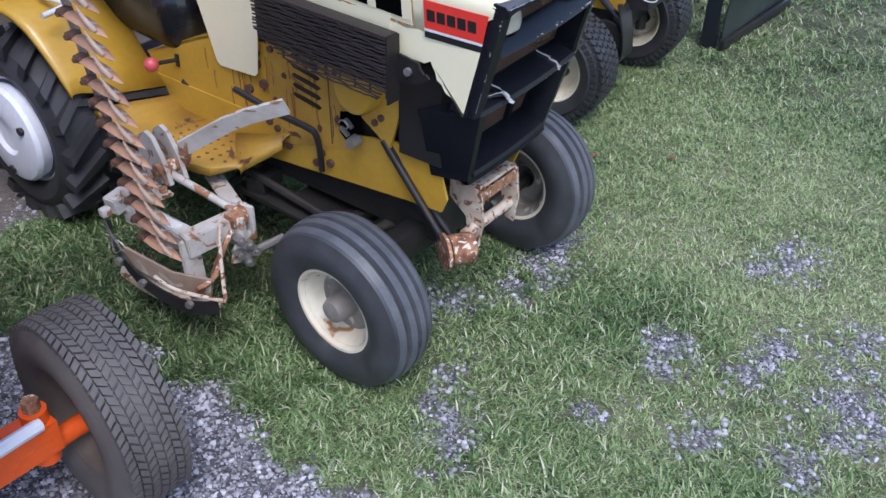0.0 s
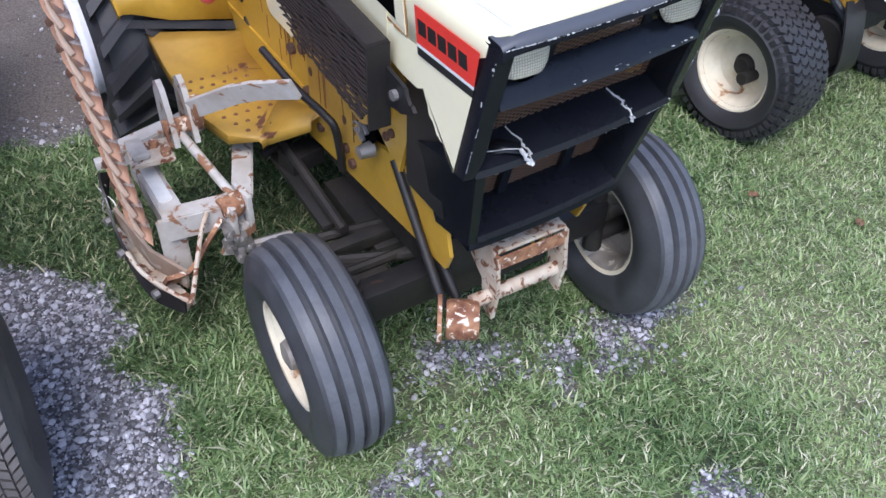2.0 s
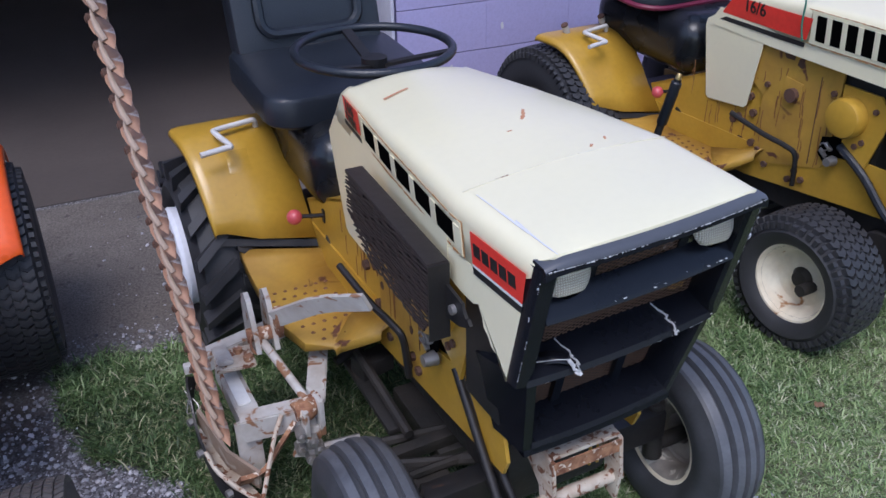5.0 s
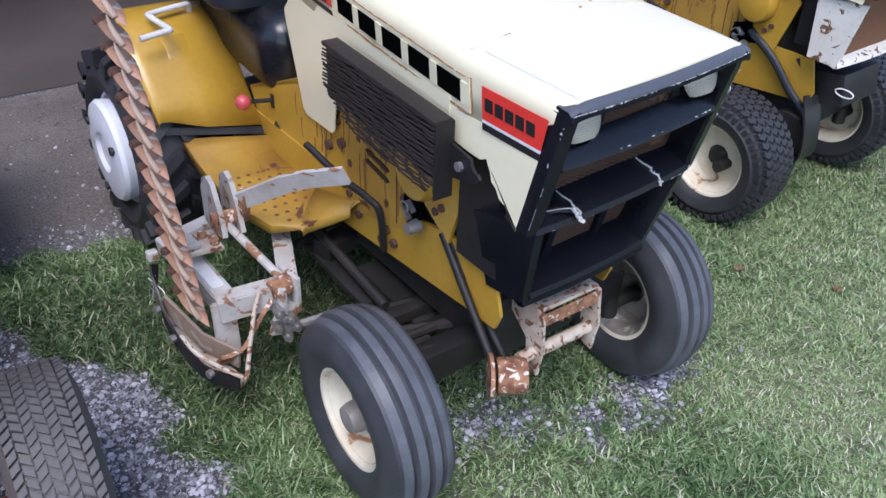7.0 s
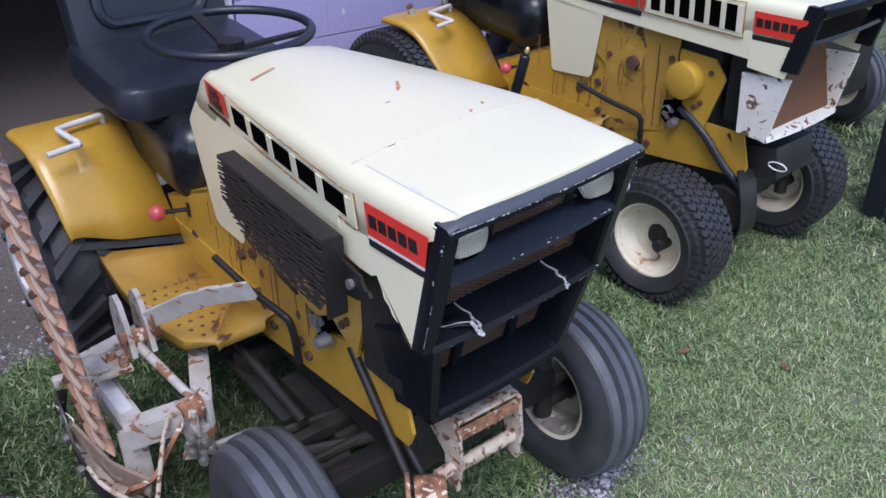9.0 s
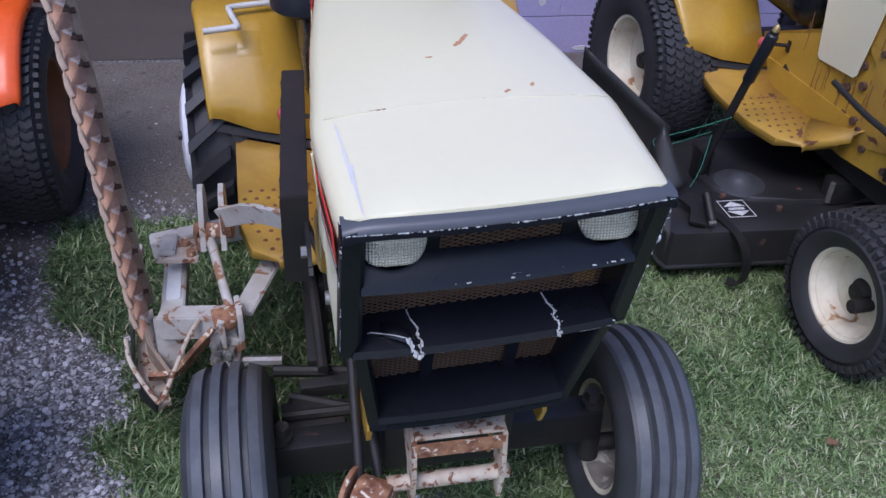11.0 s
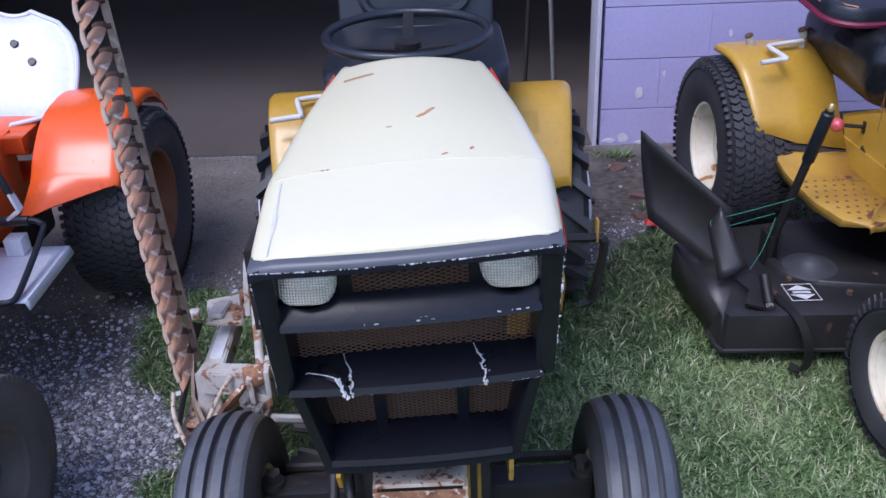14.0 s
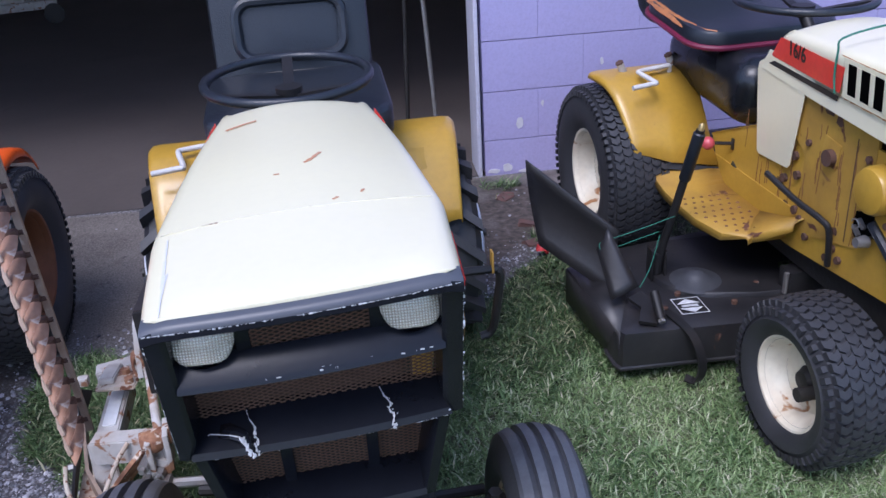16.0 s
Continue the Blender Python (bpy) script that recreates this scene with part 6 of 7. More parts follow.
M["guard_base"] = surface("pale_guard_lip", (0.42, 0.31, 0.23), 0.6, second=(0.28, 0.19, 0.14), blend=0.8, scale=30, bump=0.3, spots=(0.16, 0.08, 0.05), spot_scale=34, spot_cut=0.62)
M["guard"] = surface("rusty_guard", (0.36, 0.205, 0.13), 0.6, blend=0.8, second=(0.22, 0.105, 0.058), scale=22, bump=0.3, spots=(0.48, 0.40, 0.34), spot_scale=30, spot_cut=0.62, per_object=0.28)
sickle = build_sickle()


# ---- mower deck and blades beside the second tractor ----
def build_deck():
    base = Vector((1.2, 0.95, 0.0))
    t = thing("mower_deck", "black steel mower deck under the weathered tractor, on grass", "mower deck", Matrix.Translation(base))
    w = lambda name, bm, mat, label="", parent=None, **kw: wpart(name, bm, mat, parent or t, label, base=base, **kw)
    bm = B()
    top = [(0.764, 0.762), (0.752, 0.79), (0.748, 0.86), (0.80, 1.02), (0.90, 1.28), (1.20, 1.34), (1.95, 1.34), (2.05, 1.15), (2.05, 0.80), (1.95, 0.735)]
    rows = []
    cx, cy = 1.4, 1.03
    for k, (sc, z) in enumerate(((1.012, 0.055), (1.012, 0.062), (1.0, 0.066), (1.0, 0.160), (0.992, 0.172), (0.97, 0.176), (0.6, 0.180), (0.1, 0.182))):
        rows.append([(cx + (x - cx) * sc, cy + (y - cy) * sc, z) for x, y in top])
    loft(bm, rows, closed=True)
    deck = w("deck_shell", bm, M["deck"], "dusty black stamped deck shell")
    bm = B()
    loft(bm, [[(0.757, 0.775, 0.173), (0.90, 1.12, 0.183)], [(0.734, 0.98, 0.171), (0.83, 1.14, 0.179)], [(0.710, 1.185, 0.168), (0.76, 1.19, 0.172)]])
    w("discharge_chute", bm, M["deck"], "bent black discharge chute", thick=0.005)
    bm = B()
    loft(bm, [[(0.757, 0.775, 0.173), (0.760, 0.78, 0.055)], [(0.734, 0.98, 0.170), (0.737, 0.98, 0.055)], [(0.710, 1.185, 0.166), (0.712, 1.185, 0.050)]])
    w("chute_side", bm, M["deck"], thick=0.005)
    bm = B()
    lathe(bm, [(0.012, 0.0005), (0.009, 0.016), (0.001, 0.032), (-0.011, 0.043), (-0.017, 0.072), (-0.024, 0.084)], 28)
    dm = w("spindle_dome", bm, M["rubber_rib"], "worn round spindle cover")
    dm.location = Vector((1.055, 0.985, 0.215)) - base
    dm.rotation_euler = (0, radians(-90), 0)
    for v in dm.data.vertices:
        v.co += base
    bm = B()
    plate = [(0.935, 1.045), (0.950, 0.985), (0.985, 0.935), (1.06, 0.895), (1.20, 0.868), (1.90, 0.845), (1.90, 1.28), (1.02, 1.26)]
    rows = [[(1.35 + (x - 1.35) * sc, 1.05 + (y - 1.05) * sc, z) for x, y in plate] for sc, z in ((1.0, 0.178), (0.985, 0.192), (0.97, 0.195), (0.3, 0.196))]
    loft(bm, rows, closed=True)
    w("raised_plate", bm, M["deck"], "raised pressing on the deck's dusty top")
    # decal: white outline, chevrons and a band of unreadable print
    dc = Vector((0.990, 0.858, 0.1845))
    dx, dy = Vector((0.040, 0.0, 0)), Vector((-0.002, 0.043, 0))
    bm = B()
    q = [dc - dx - dy, dc + dx - dy, dc + dx + dy, dc - dx + dy, dc - dx - dy]
    strap(bm, q, (0, 0, 1), 0.0014, 0.0028)
    dl = w("deck_label", bm, M["chipped"], "white printed outline label on the deck")
    for s in (-1, 1):
        bm = B()
        wedge = [dc - dx * 0.85 + dy * 0.28 * s, dc + dx * 0.85 + dy * 0.28 * s, dc + dy * 0.88 * s]
        prism(bm, [(p.x, p.y) for p in wedge], 0.1838, 0.1848, "z")
        wpart("label_chevron", bm, M["chipped"], dl, base=base)
    bm = B()
    for k in range(2):
        strap(bm, [dc - dx * 0.6 + dy * (0.06 - 0.12 * k), dc + dx * 0.6 + dy * (0.06 - 0.12 * k)], (0, 1, 0), 0.006, 0.0008)
    wpart("label_print", bm, M["chipped"], dl, base=base)
    # skid hook
    bm = B()
    strap(bm, curve_pts([(0.905, 0.862, 0.184), (0.925, 0.80, 0.184), (0.950, 0.735, 0.165), (0.968, 0.700, 0.11), (0.968, 0.695, 0.06), (0.955, 0.70, 0.035), (0.93, 0.715, 0.04)], 4), (1, 0.25, 0), 0.026, 0.006)
    w("skid_hook", bm, M["blackmetal"], "curved flat steel skid hook")
    for c in ((0.84, 0.80, 0.186), (0.912, 0.85, 0.188), (0.98, 0.93, 0.184), (1.12, 0.85, 0.184), (0.87, 0.93, 0.184), (1.22, 0.93, 0.19)):
        bm = B()
        tube(bm, [Vector(c) - Vector((0, 0, 0.006)), Vector(c) + Vector((0, 0, 0.006))], 0.009, 6)
        w("bolt", bm, M["rusted_dark"])
    bm = B()
    box(bm, (1.36, 0.89, 0.22), (0.16, 0.06, 0.07), rz(8), bevel=0.005)
    w("gauge_bracket", bm, M["deck"])
    bm = B()
    tube(bm, [(1.275, 0.86, 0.19), (1.275, 0.86, 0.255)], 0.008, 6)
    w("gauge_bolt", bm, M["steel"])
    # handle bracket
    bm = B()
    tube(bm, [(0.955, 1.055, 0.185), (0.958, 1.045, 0.27)], 0.020, 10)
    for s in (-1, 1):
        box(bm, (0.955 + 0.02 * s, 1.05, 0.23), (0.006, 0.05, 0.10), bevel=0.002)
    w("handle_socket", bm, M["blackmetal"])
    return t


def build_blades():
    base = Vector((0.85, 0.85, 0.18))
    t = thing("plow_blade", "black steel plow blade leaning on the deck, tied with twine", "plow", Matrix.Translation(base))
    bm = B()
    rows = []
    for u in np.linspace(0, 1, 9):
        a = Vector((0.585, 1.20, 0.545)).lerp(Vector((0.835, 1.06, 0.345)), u)
        b = Vector((0.618, 1.17, 0.270)).lerp(Vector((0.845, 1.02, 0.120)), u)
        rows.append([a.lerp(b, v) + Vector((0, 0.035 * math.sin(math.pi * v), 0)) for v in np.linspace(0, 1, 7)])
    loft(bm, rows)
    wpart("mouldboard", bm, M["deck"], t, "wide curved black mouldboard plate", base=base, thick=0.006)
    bm = B()
    rows = []
    for u in np.linspace(0, 1, 8):
        a = Vector((0.753, 1.000, 0.325)).lerp(Vector((0.768, 0.900, 0.206)), u)
        b = Vector((0.784, 1.005, 0.390)).lerp(Vector((0.850, 0.905, 0.240)), u)
        rows.append([a.lerp(b, v) - Vector((0, 0.006 * math.sin(math.pi * v), 0)) for v in np.linspace(0, 1, 5)])
    loft(bm, rows)
    wpart("share", bm, M["deck"], t, "narrow pointed black share", base=base, thick=0.004)
    bm = B()
    strap(bm, [(0.835, 0.895, 0.215), (0.862, 0.840, 0.205), (0.838, 0.780, 0.190)], (1, 0, 0), 0.05, 0.010)
    tube(bm, [(0.872, 0.835, 0.255), (0.872, 0.770, 0.205)], 0.014, 10)
    wpart("mount", bm, M["blackmetal"], t, base=base)
    bm = B()
    tube(bm, [(0.872, 0.772, 0.206), (0.873, 0.762, 0.199)], 0.011, 6)
    wpart("bolt", bm, M["steel"], t, base=base)


def build_lift_handle():
    base = Vector((0.956, 1.045, 0.235))
    t = thing("lift_handle", "black tubular lift handle with a brass tip, standing on the deck", "handle", Matrix.Translation(base))
    lo, hi = Vector((0.956, 1.045, 0.235)), Vector((1.030, 0.975, 0.672))
    d = (hi - lo).normalized()
    bm = B()
    tube(bm, [lo, hi], 0.0125, 12)
    wpart("shaft", bm, M["blackmetal"], t, base=base)
    bm = B()
    tube(bm, [hi - d * 0.16, hi - d * 0.155, hi - d * 0.012, hi - d * 0.008], [0.014, 0.0175, 0.0175, 0.014], 12)
    wpart("grip", bm, M["vinyl"], t, base=base)
    bm = B()
    tube(bm, [hi - d * 0.004, hi + d * 0.014, hi + d * 0.020], [0.009, 0.009, 0.004], 8)
    wpart("tip", bm, M["brass"], t, "brass release button", base=base)


def build_twine():
    t = thing("green_twine", "green plastic twine tying the plow to the tractor", "twine", Matrix.Translation((0.835, 1.0, 0.34)))
    base = Vector((0.835, 1.0, 0.34))
    for pts in ([(0.760, 0.998, 0.345), (0.86, 0.99, 0.375), (0.985, 1.0, 0.405)], [(0.853, 0.90, 0.238), (0.90, 0.95, 0.275), (0.955, 1.035, 0.33)], [(0.800, 0.985, 0.330), (0.95, 1.03, 0.345)], [(0.760, 0.998, 0.345), (0.757, 0.992, 0.335), (0.768, 0.985, 0.315)]):
        bm = B()
        tube(bm, curve_pts(pts, 5), 0.0013, 5)
        wpart("strand", bm, M["twine"], t, base=base)
    # a second length over the hood of the weathered tractor
    h = thing("green_twine", "green twine wrapped over the weathered tractor's hood", "twine", NEIGHBOUR)
    bm = B()
    y = 0.335
    w = half_width(y) + 0.0085
    pts = [(-w, y - 0.01, 0.835), (-w - 0.001, y, 0.88), (-w, y, 0.935), (-w + 0.008, y, 0.966), (-w * 0.5, y - 0.015, 0.990), (0, y - 0.02, 0.993), (w * 0.5, y - 0.01, 0.990), (w, y, 0.95), (w + 0.002, y, 0.86)]
    tube(bm, curve_pts(pts, 4), 0.0028, 5)
    part("strand", bm, M["twine"], h)


M["deck"] = surface("dusty_black_steel", (0.015, 0.0145, 0.016), 0.42, second=(0.036, 0.033, 0.033), blend=0.8, scale=5, bump=0.15, spots=(0.11, 0.055, 0.035), spot_scale=9, spot_cut=0.70)
M["white_seat"] = surface("white_seat_paint", (0.62, 0.63, 0.68), 0.4, second=(0.43, 0.45, 0.52), scale=5, bump=0.04)
M["rust_streak"] = surface("rust_run", (0.20, 0.085, 0.03), 0.8, second=(0.30, 0.15, 0.05), scale=30, bump=0.1)
M["brass"] = surface("brass", (0.62, 0.46, 0.2), 0.35, metal=0.8, bump=0.05)
build_deck()
build_blades()
build_lift_handle()
build_twine()


# ---- front pulley guard of the second tractor ----
def build_neighbour_front(t):
    bm = B()
    box(bm, (-0.01, -0.10, 0.44), (0.20, 0.14, 0.10), rx(-10), bevel=0.006)
    part("front_box", bm, M["deck"], t, "black steel front mount box")
    bm = B()
    strap(bm, curve_pts([(-0.14, -0.09, 0.42), (-0.155, -0.125, 0.33), (-0.15, -0.13, 0.24), (-0.13, -0.09, 0.195), (-0.12, -0.04, 0.20)], 4), (1, 0, 0), 0.085, 0.006)
    part("belt_guard", bm, M["deck"], t, "curved grey steel belt guard")
    bm = B()
    lathe(bm, [(-0.02, 0.0005), (-0.02, 0.075), (-0.012, 0.078), (0.012, 0.078), (0.02, 0.075), (0.02, 0.0005)], 28)
    part("drive_pulley", bm, M["greasy"], t, at=(-0.15, -0.045, 0.275))
    bm = B()
    tube(bm, curve_pts([(-0.172, 0.15, 0.56), (-0.175, 0.05, 0.50), (-0.170, -0.03, 0.42), (-0.16, -0.09, 0.37)], 4), 0.012, 8)
    part("hose", bm, M["vinyl"], t, "black rubber hose")
    bm = B()
    tube(bm, [(-0.15, -0.02, 0.52), (-0.13, -0.10, 0.39)], 0.008, 8)
    part("control_rod", bm, M["blackmetal"], t)
    bm = B()
    ring = [(-0.115, -0.175 + 0.03 * math.cos(a), 0.45 + 0.012 * math.sin(a)) for a in np.linspace(0, 6, 16)]
    tube(bm, ring, 0.0025, 5)
    part("pin_loop", bm, M["paper"], t)
    bm = B()
    box(bm, (-0.1595, 0.36, 0.665), (0.004, 0.070, 0.070), rx(8), bevel=0.0015)
    boss = part("side_plate", bm, M["yellow_worn"], t, "square rust-edged plate with a bolt")
    bm = B()
    tube(bm, [(-0.160, 0.352, 0.655), (-0.178, 0.352, 0.655)], 0.022, 14)
    part("boss", bm, M["rusted_dark"], boss)


def add_rust(t, seed, count, patches):
    """Rust that ran down from seams and bolts on the tractor's right side."""
    rnd = random.Random(seed)
    bm = B()
    for k in range(count):
        if k < count // 2:
            y, z, x = rnd.uniform(0.47, 0.80), rnd.uniform(0.50, 0.655), -0.1496
        else:
            y, z, x = rnd.choice((0.465, 0.31, 0.40, 0.215, 0.25)) + rnd.uniform(-0.02, 0.02), rnd.uniform(0.52, 0.73), -0.1586
        z1 = max(z - rnd.uniform(0.03, 0.12), 0.41)
        pts = [(x, y + rnd.uniform(-0.003, 0.003), z + (z1 - z) * q) for q in (0, 0.3, 0.6, 1)]
        for a, b in zip(pts, pts[1:]):
            strap(bm, [a, b], (0, 1, 0), rnd.uniform(0.001, 0.0036), 0.0012)
    tagged(part("rust_streak", bm, M["rust_streak"], t), kind="stuff")
    for y, z, r in patches:
        bm = B()
        n = 11
        prism(bm, [(y + r * rnd.uniform(0.55, 1.1) * math.cos(6.283 * k / n), z + r * rnd.uniform(0.55, 1.1) * math.sin(6.283 * k / n)) for k in range(n)], -0.1596 if y < 0.47 else -0.1505, -0.158 if y < 0.47 else -0.149)
        part("rust_patch", bm, M["rusted_dark"], t)
    # the seam between shield and pedestal
    bm = B()
    strap(bm, [(-0.1592, 0.262, 0.735), (-0.1592, 0.258, 0.46)], (0, 1, 0), 0.003, 0.0012)
    part("seam", bm, M["rusted_dark"], t)


add_rust(neighbour, 31, 44, ((0.39, 0.775, 0.030), (0.345, 0.755, 0.018), (0.585, 0.50, 0.016), (0.47, 0.66, 0.013), (0.545, 0.445, 0.014), (0.30, 0.47, 0.014)))
add_rust(tractor, 12, 30, ((0.43, 0.70, 0.016), (0.235, 0.66, 0.014), (0.415, 0.60, 0.010), (0.23, 0.53, 0.018), (0.455, 0.52, 0.012), (0.30, 0.49, 0.012), (0.52, 0.63, 0.014)))
build_neighbour_front(neighbour)


# ---- the orange tractor ----
def build_orange():
    t = thing("garden_tractor", "orange garden tractor with white metal seat, on gravel", "garden tractor", pose(-1.435, 0.130, 0, 0, 0, 1.0))
    # front axle and wheels
    bm = B()
    strap(bm, [(-0.36, 0.0, 0.235), (0.36, 0.0, 0.235)], (0, 0, 1), 0.075, 0.06)
    ax = part("front_axle", bm, M["orange"], t, "orange box-section front axle")
    for s in (-1, 1):
        bm = B()
        tube(bm, [(s * 0.335, 0, 0.17), (s * 0.335, 0, 0.30)], 0.026, 12)
        tube(bm, [(s * 0.33, 0, 0.20), (s * 0.43, 0, 0.20)], 0.022, 12)
        part("spindle", bm, M["orange"], ax)
        bm = B()
        tube(bm, [(s * 0.335, 0, 0.295), (s * 0.335, 0, 0.325)], 0.017, 6)
        part("nut", bm, M["rusty"], ax)
    add_wheel(t, (0.455, -0.01, 0.222), 0.225, 0.155, 0.112, 1, "zigzag", "rim_brown", "rubber_brown", steer=-3)
    add_wheel(t, (-0.455, -0.01, 0.222), 0.225, 0.155, 0.112, -1, "zigzag", "rim_brown", "rubber_brown", steer=-3)
    bm = B()
    tube(bm, [(0.10, -0.05, 0.30), (0.33, -0.03, 0.285)], 0.014, 8)
    part("steering_link", bm, M["white"], ax)
    # rear wheels
    for s in (-1, 1):
        add_wheel(t, (s * 0.425, 1.215, 0.302), 0.309, 0.25, 0.160, s, "turf", "rim_rust", "rubber")
    # frame, hood, nose
    bm = B()
    prism(bm, [(-0.12, 0.30), (-0.12, 0.42), (0.55, 0.42), (1.35, 0.40), (1.35, 0.30)], -0.13, 0.13)
    part("frame", bm, M["orange"], t)
    bm = B()
    rows = []
    for y in (-0.20, -0.19, -0.1, 0.2, 0.5, 0.57, 0.58):
        e = 0.03 if y in (-0.20, 0.58) else 0
        rows.append([(x, y, z - e * (z > 0.6)) for x, z in ((-0.185, 0.56), (-0.19, 0.70), (-0.186, 0.86), (-0.165, 0.90), (0, 0.915), (0.165, 0.90), (0.186, 0.86), (0.19, 0.70), (0.185, 0.56))])
    loft(bm, rows)
    part("hood", bm, M["white"], t, "white painted hood", thick=0.004)
    bm = B()
    prism(bm, [(-0.195, 0.42), (-0.215, 0.55), (-0.215, 0.88), (-0.19, 0.88), (-0.19, 0.42)], -0.19, 0.19)
    part("nose", bm, M["orange"], t)
    for s in (-1, 1):
        bm = B()
        prism(bm, [(-0.215, 0.40), (-0.20, 0.40), (-0.17, 0.56), (-0.19, 0.56)], s * 0.155 - 0.012, s * 0.155 + 0.012)
        part("nose_post", bm, M["orange"], t)
        # side sheets
        bm = B()
        prism(bm, [(0.56, 0.86), (0.78, 0.84), (0.80, 0.54), (0.72, 0.47), (0.69, 0.45), (0.64, 0.62), (0.56, 0.66)], s * 0.150, s * 0.158)
        part("dash_side", bm, M["white"], t, "white dash side sheet")
        bm = B()
        tube(bm, [(s * 0.156, 0.755, 0.515), (s * 0.166, 0.755, 0.515)], 0.009, 8)
        part("bolt", bm, M["steel"], t)
        bm = B()
        prism(bm, [(0.42, 0.36), (0.42, 0.60), (0.95, 0.585), (1.10, 0.60), (1.10, 0.36)], s * 0.130, s * 0.148)
        part("tunnel_side", bm, M["orange"], t)
        # foot board, white tip
        bm = B()
        rows = [[(s * x, y, z) for x, z in ((0.14, 0.365), (0.25, 0.362), (0.392, 0.362), (0.400, 0.340))] for y in (0.48, 0.50, 0.60, 0.72, 0.78)]
        loft(bm, rows)
        fb = part("foot_board", bm, M["white"], t, "white painted foot board", thick=0.005)
        bm = B()
        prism(bm, [(0.135, 0.45), (0.30, 0.45), (0.22, 0.62), (0.135, 0.74)] if s > 0 else [(-0.135, 0.45), (-0.30, 0.45), (-0.22, 0.62), (-0.135, 0.74)], 0.3665, 0.3695, "z")
        part("foot_board_paint", bm, M["orange"], fb)
        # fender
        side = [(1.46, 0.55), (1.40, 0.615), (1.30, 0.648), (1.20, 0.648), (1.10, 0.632), (1.01, 0.580), (0.945, 0.508)]
        side = [(p.y, p.z) for p in curve_pts([(0, *q) for q in side], 3)]
        bm = B()
        rows = []
        for k, (y, z) in enumerate(side):
            f = k / (len(side) - 1)
            rows.append([(s * x, y, z + dz) for x, dz in ((0.245, -0.03), (0.258, 0.0), (0.34, 0.004), (0.48, 0.0), (0.502, -0.004), (0.510, -0.014), (0.512, -0.03))])
        # the lower front edge sweeps forward towards the tunnel
        rows.append([(s * x, y, z) for x, y, z in ((0.258, 0.79, 0.425), (0.268, 0.795, 0.440), (0.34, 0.835, 0.458), (0.48, 0.905, 0.482), (0.502, 0.916, 0.484), (0.510, 0.918, 0.482), (0.512, 0.92, 0.474))])
        loft(bm, rows)
        part("fender", bm, M["orange"], t, "glossy orange rear fender", thick=0.004, angle=60)
    bm = B()
    prism(bm, [(0.42, 0.60), (0.95, 0.585), (0.95, 0.59), (0.42, 0.606)], -0.15, 0.15)
    part("tunnel_top", bm, M["orange"], t)
    bm = B()
    box(bm, (0, 1.06, 0.57), (0.42, 0.05, 0.05), bevel=0.004)
    box(bm, (0, 1.22, 0.54), (0.36, 0.20, 0.07), bevel=0.01)
    strap(bm, curve_pts([(0.13, 0.93, 0.57), (0.13, 0.95, 0.64), (0.11, 1.00, 0.67)], 4), (1, 0, 0), 0.12, 0.006)
    part("seat_support", bm, M["orange"], t, "orange folded seat support")
    # seat
    bm = B()
    rows = []
    for i in range(13):
        v = i / 12
        y = 1.20 + 0.33 * v
        z = 0.582 + 0.02 * (1 - min(1, v * 6)) * -1 + 0.27 * (max(0.0, v - 0.30) / 0.70) ** 1.2
        half = 0.222 * max(0.0, 1 - (2 * abs(v - 0.5)) ** 2.8) ** 0.5 * 0.45 + 0.222 * 0.55 * (1 - (2 * abs(v - 0.5)) ** 3 * 0.55)
        rows.append([(0.05 + u * half, y, z - 0.022 * (1 - u * u) * 0.6 + (0.032 * max(0, abs(u) - 0.75) * 4) * (0.5 + 0.5 * v) * (1 - max(0.0, v - 0.55) / 0.45)) for u in np.linspace(-1, 1, 15)])
    loft(bm, rows)
    st = part("seat", bm, M["white_seat"], t, "white pressed-steel pan seat with drain holes", thick=0.005, angle=70)
    bm = B()
    rim = rows[0] + [r[-1] for r in rows[1:]] + rows[-1][::-1] + [r[0] for r in rows[::-1][1:]]
    tube(bm, rim, 0.008, 8, cap=False)
    part("rolled_rim", bm, M["white_seat"], st)
    # black discs paint the shade within the drain holes
    for x, v in ((0.0, 0.82), (-0.062, 0.70), (0.062, 0.70)):
        y = 1.20 + 0.33 * v
        z = 0.582 + 0.27 * (max(0.0, v - 0.30) / 0.70) ** 1.2 - 0.012
        bm = B()
        lathe(bm, [(0.004, 0.0005), (0.004, 0.013), (-0.006, 0.014)], 16)
        h = part("drain_hole", bm, M["ink_and_shade"], st, at=(x + 0.05, y - 0.003, z + 0.006))
        h.rotation_euler = (Matrix.Rotation(math.atan(1.40 * (max(0.0, v - 0.30) / 0.70) ** 0.2), 3, "X") @ Matrix.Rotation(radians(-90), 3, "Y")).to_euler()
    # lever and brake pedal
    bm = B()
    tube(bm, [(0.333, 0.665, 0.580), (0.312, 0.665, 0.650)], 0.011, 10)
    lv = part("lever_grip", bm, M["vinyl"], t)
    bm = B()
    strap(bm, [(0.334, 0.665, 0.584), (0.348, 0.665, 0.535), (0.30, 0.69, 0.50)], (0, 1, 0), 0.022, 0.008)
    part("lever_shank", bm, M["white"], lv)
    bm = B()
    tube(bm, curve_pts([(0.20, 0.748, 0.462), (0.22, 0.748, 0.464), (0.32, 0.746, 0.464), (0.350, 0.740, 0.458), (0.360, 0.722, 0.440), (0.372, 0.52, 0.384), (0.368, 0.470, 0.374), (0.335, 0.462, 0.373)], 4), 0.0085, 10)
    pd = part("brake_pedal", bm, M["vinyl"], t, "black bent-rod brake pedal")
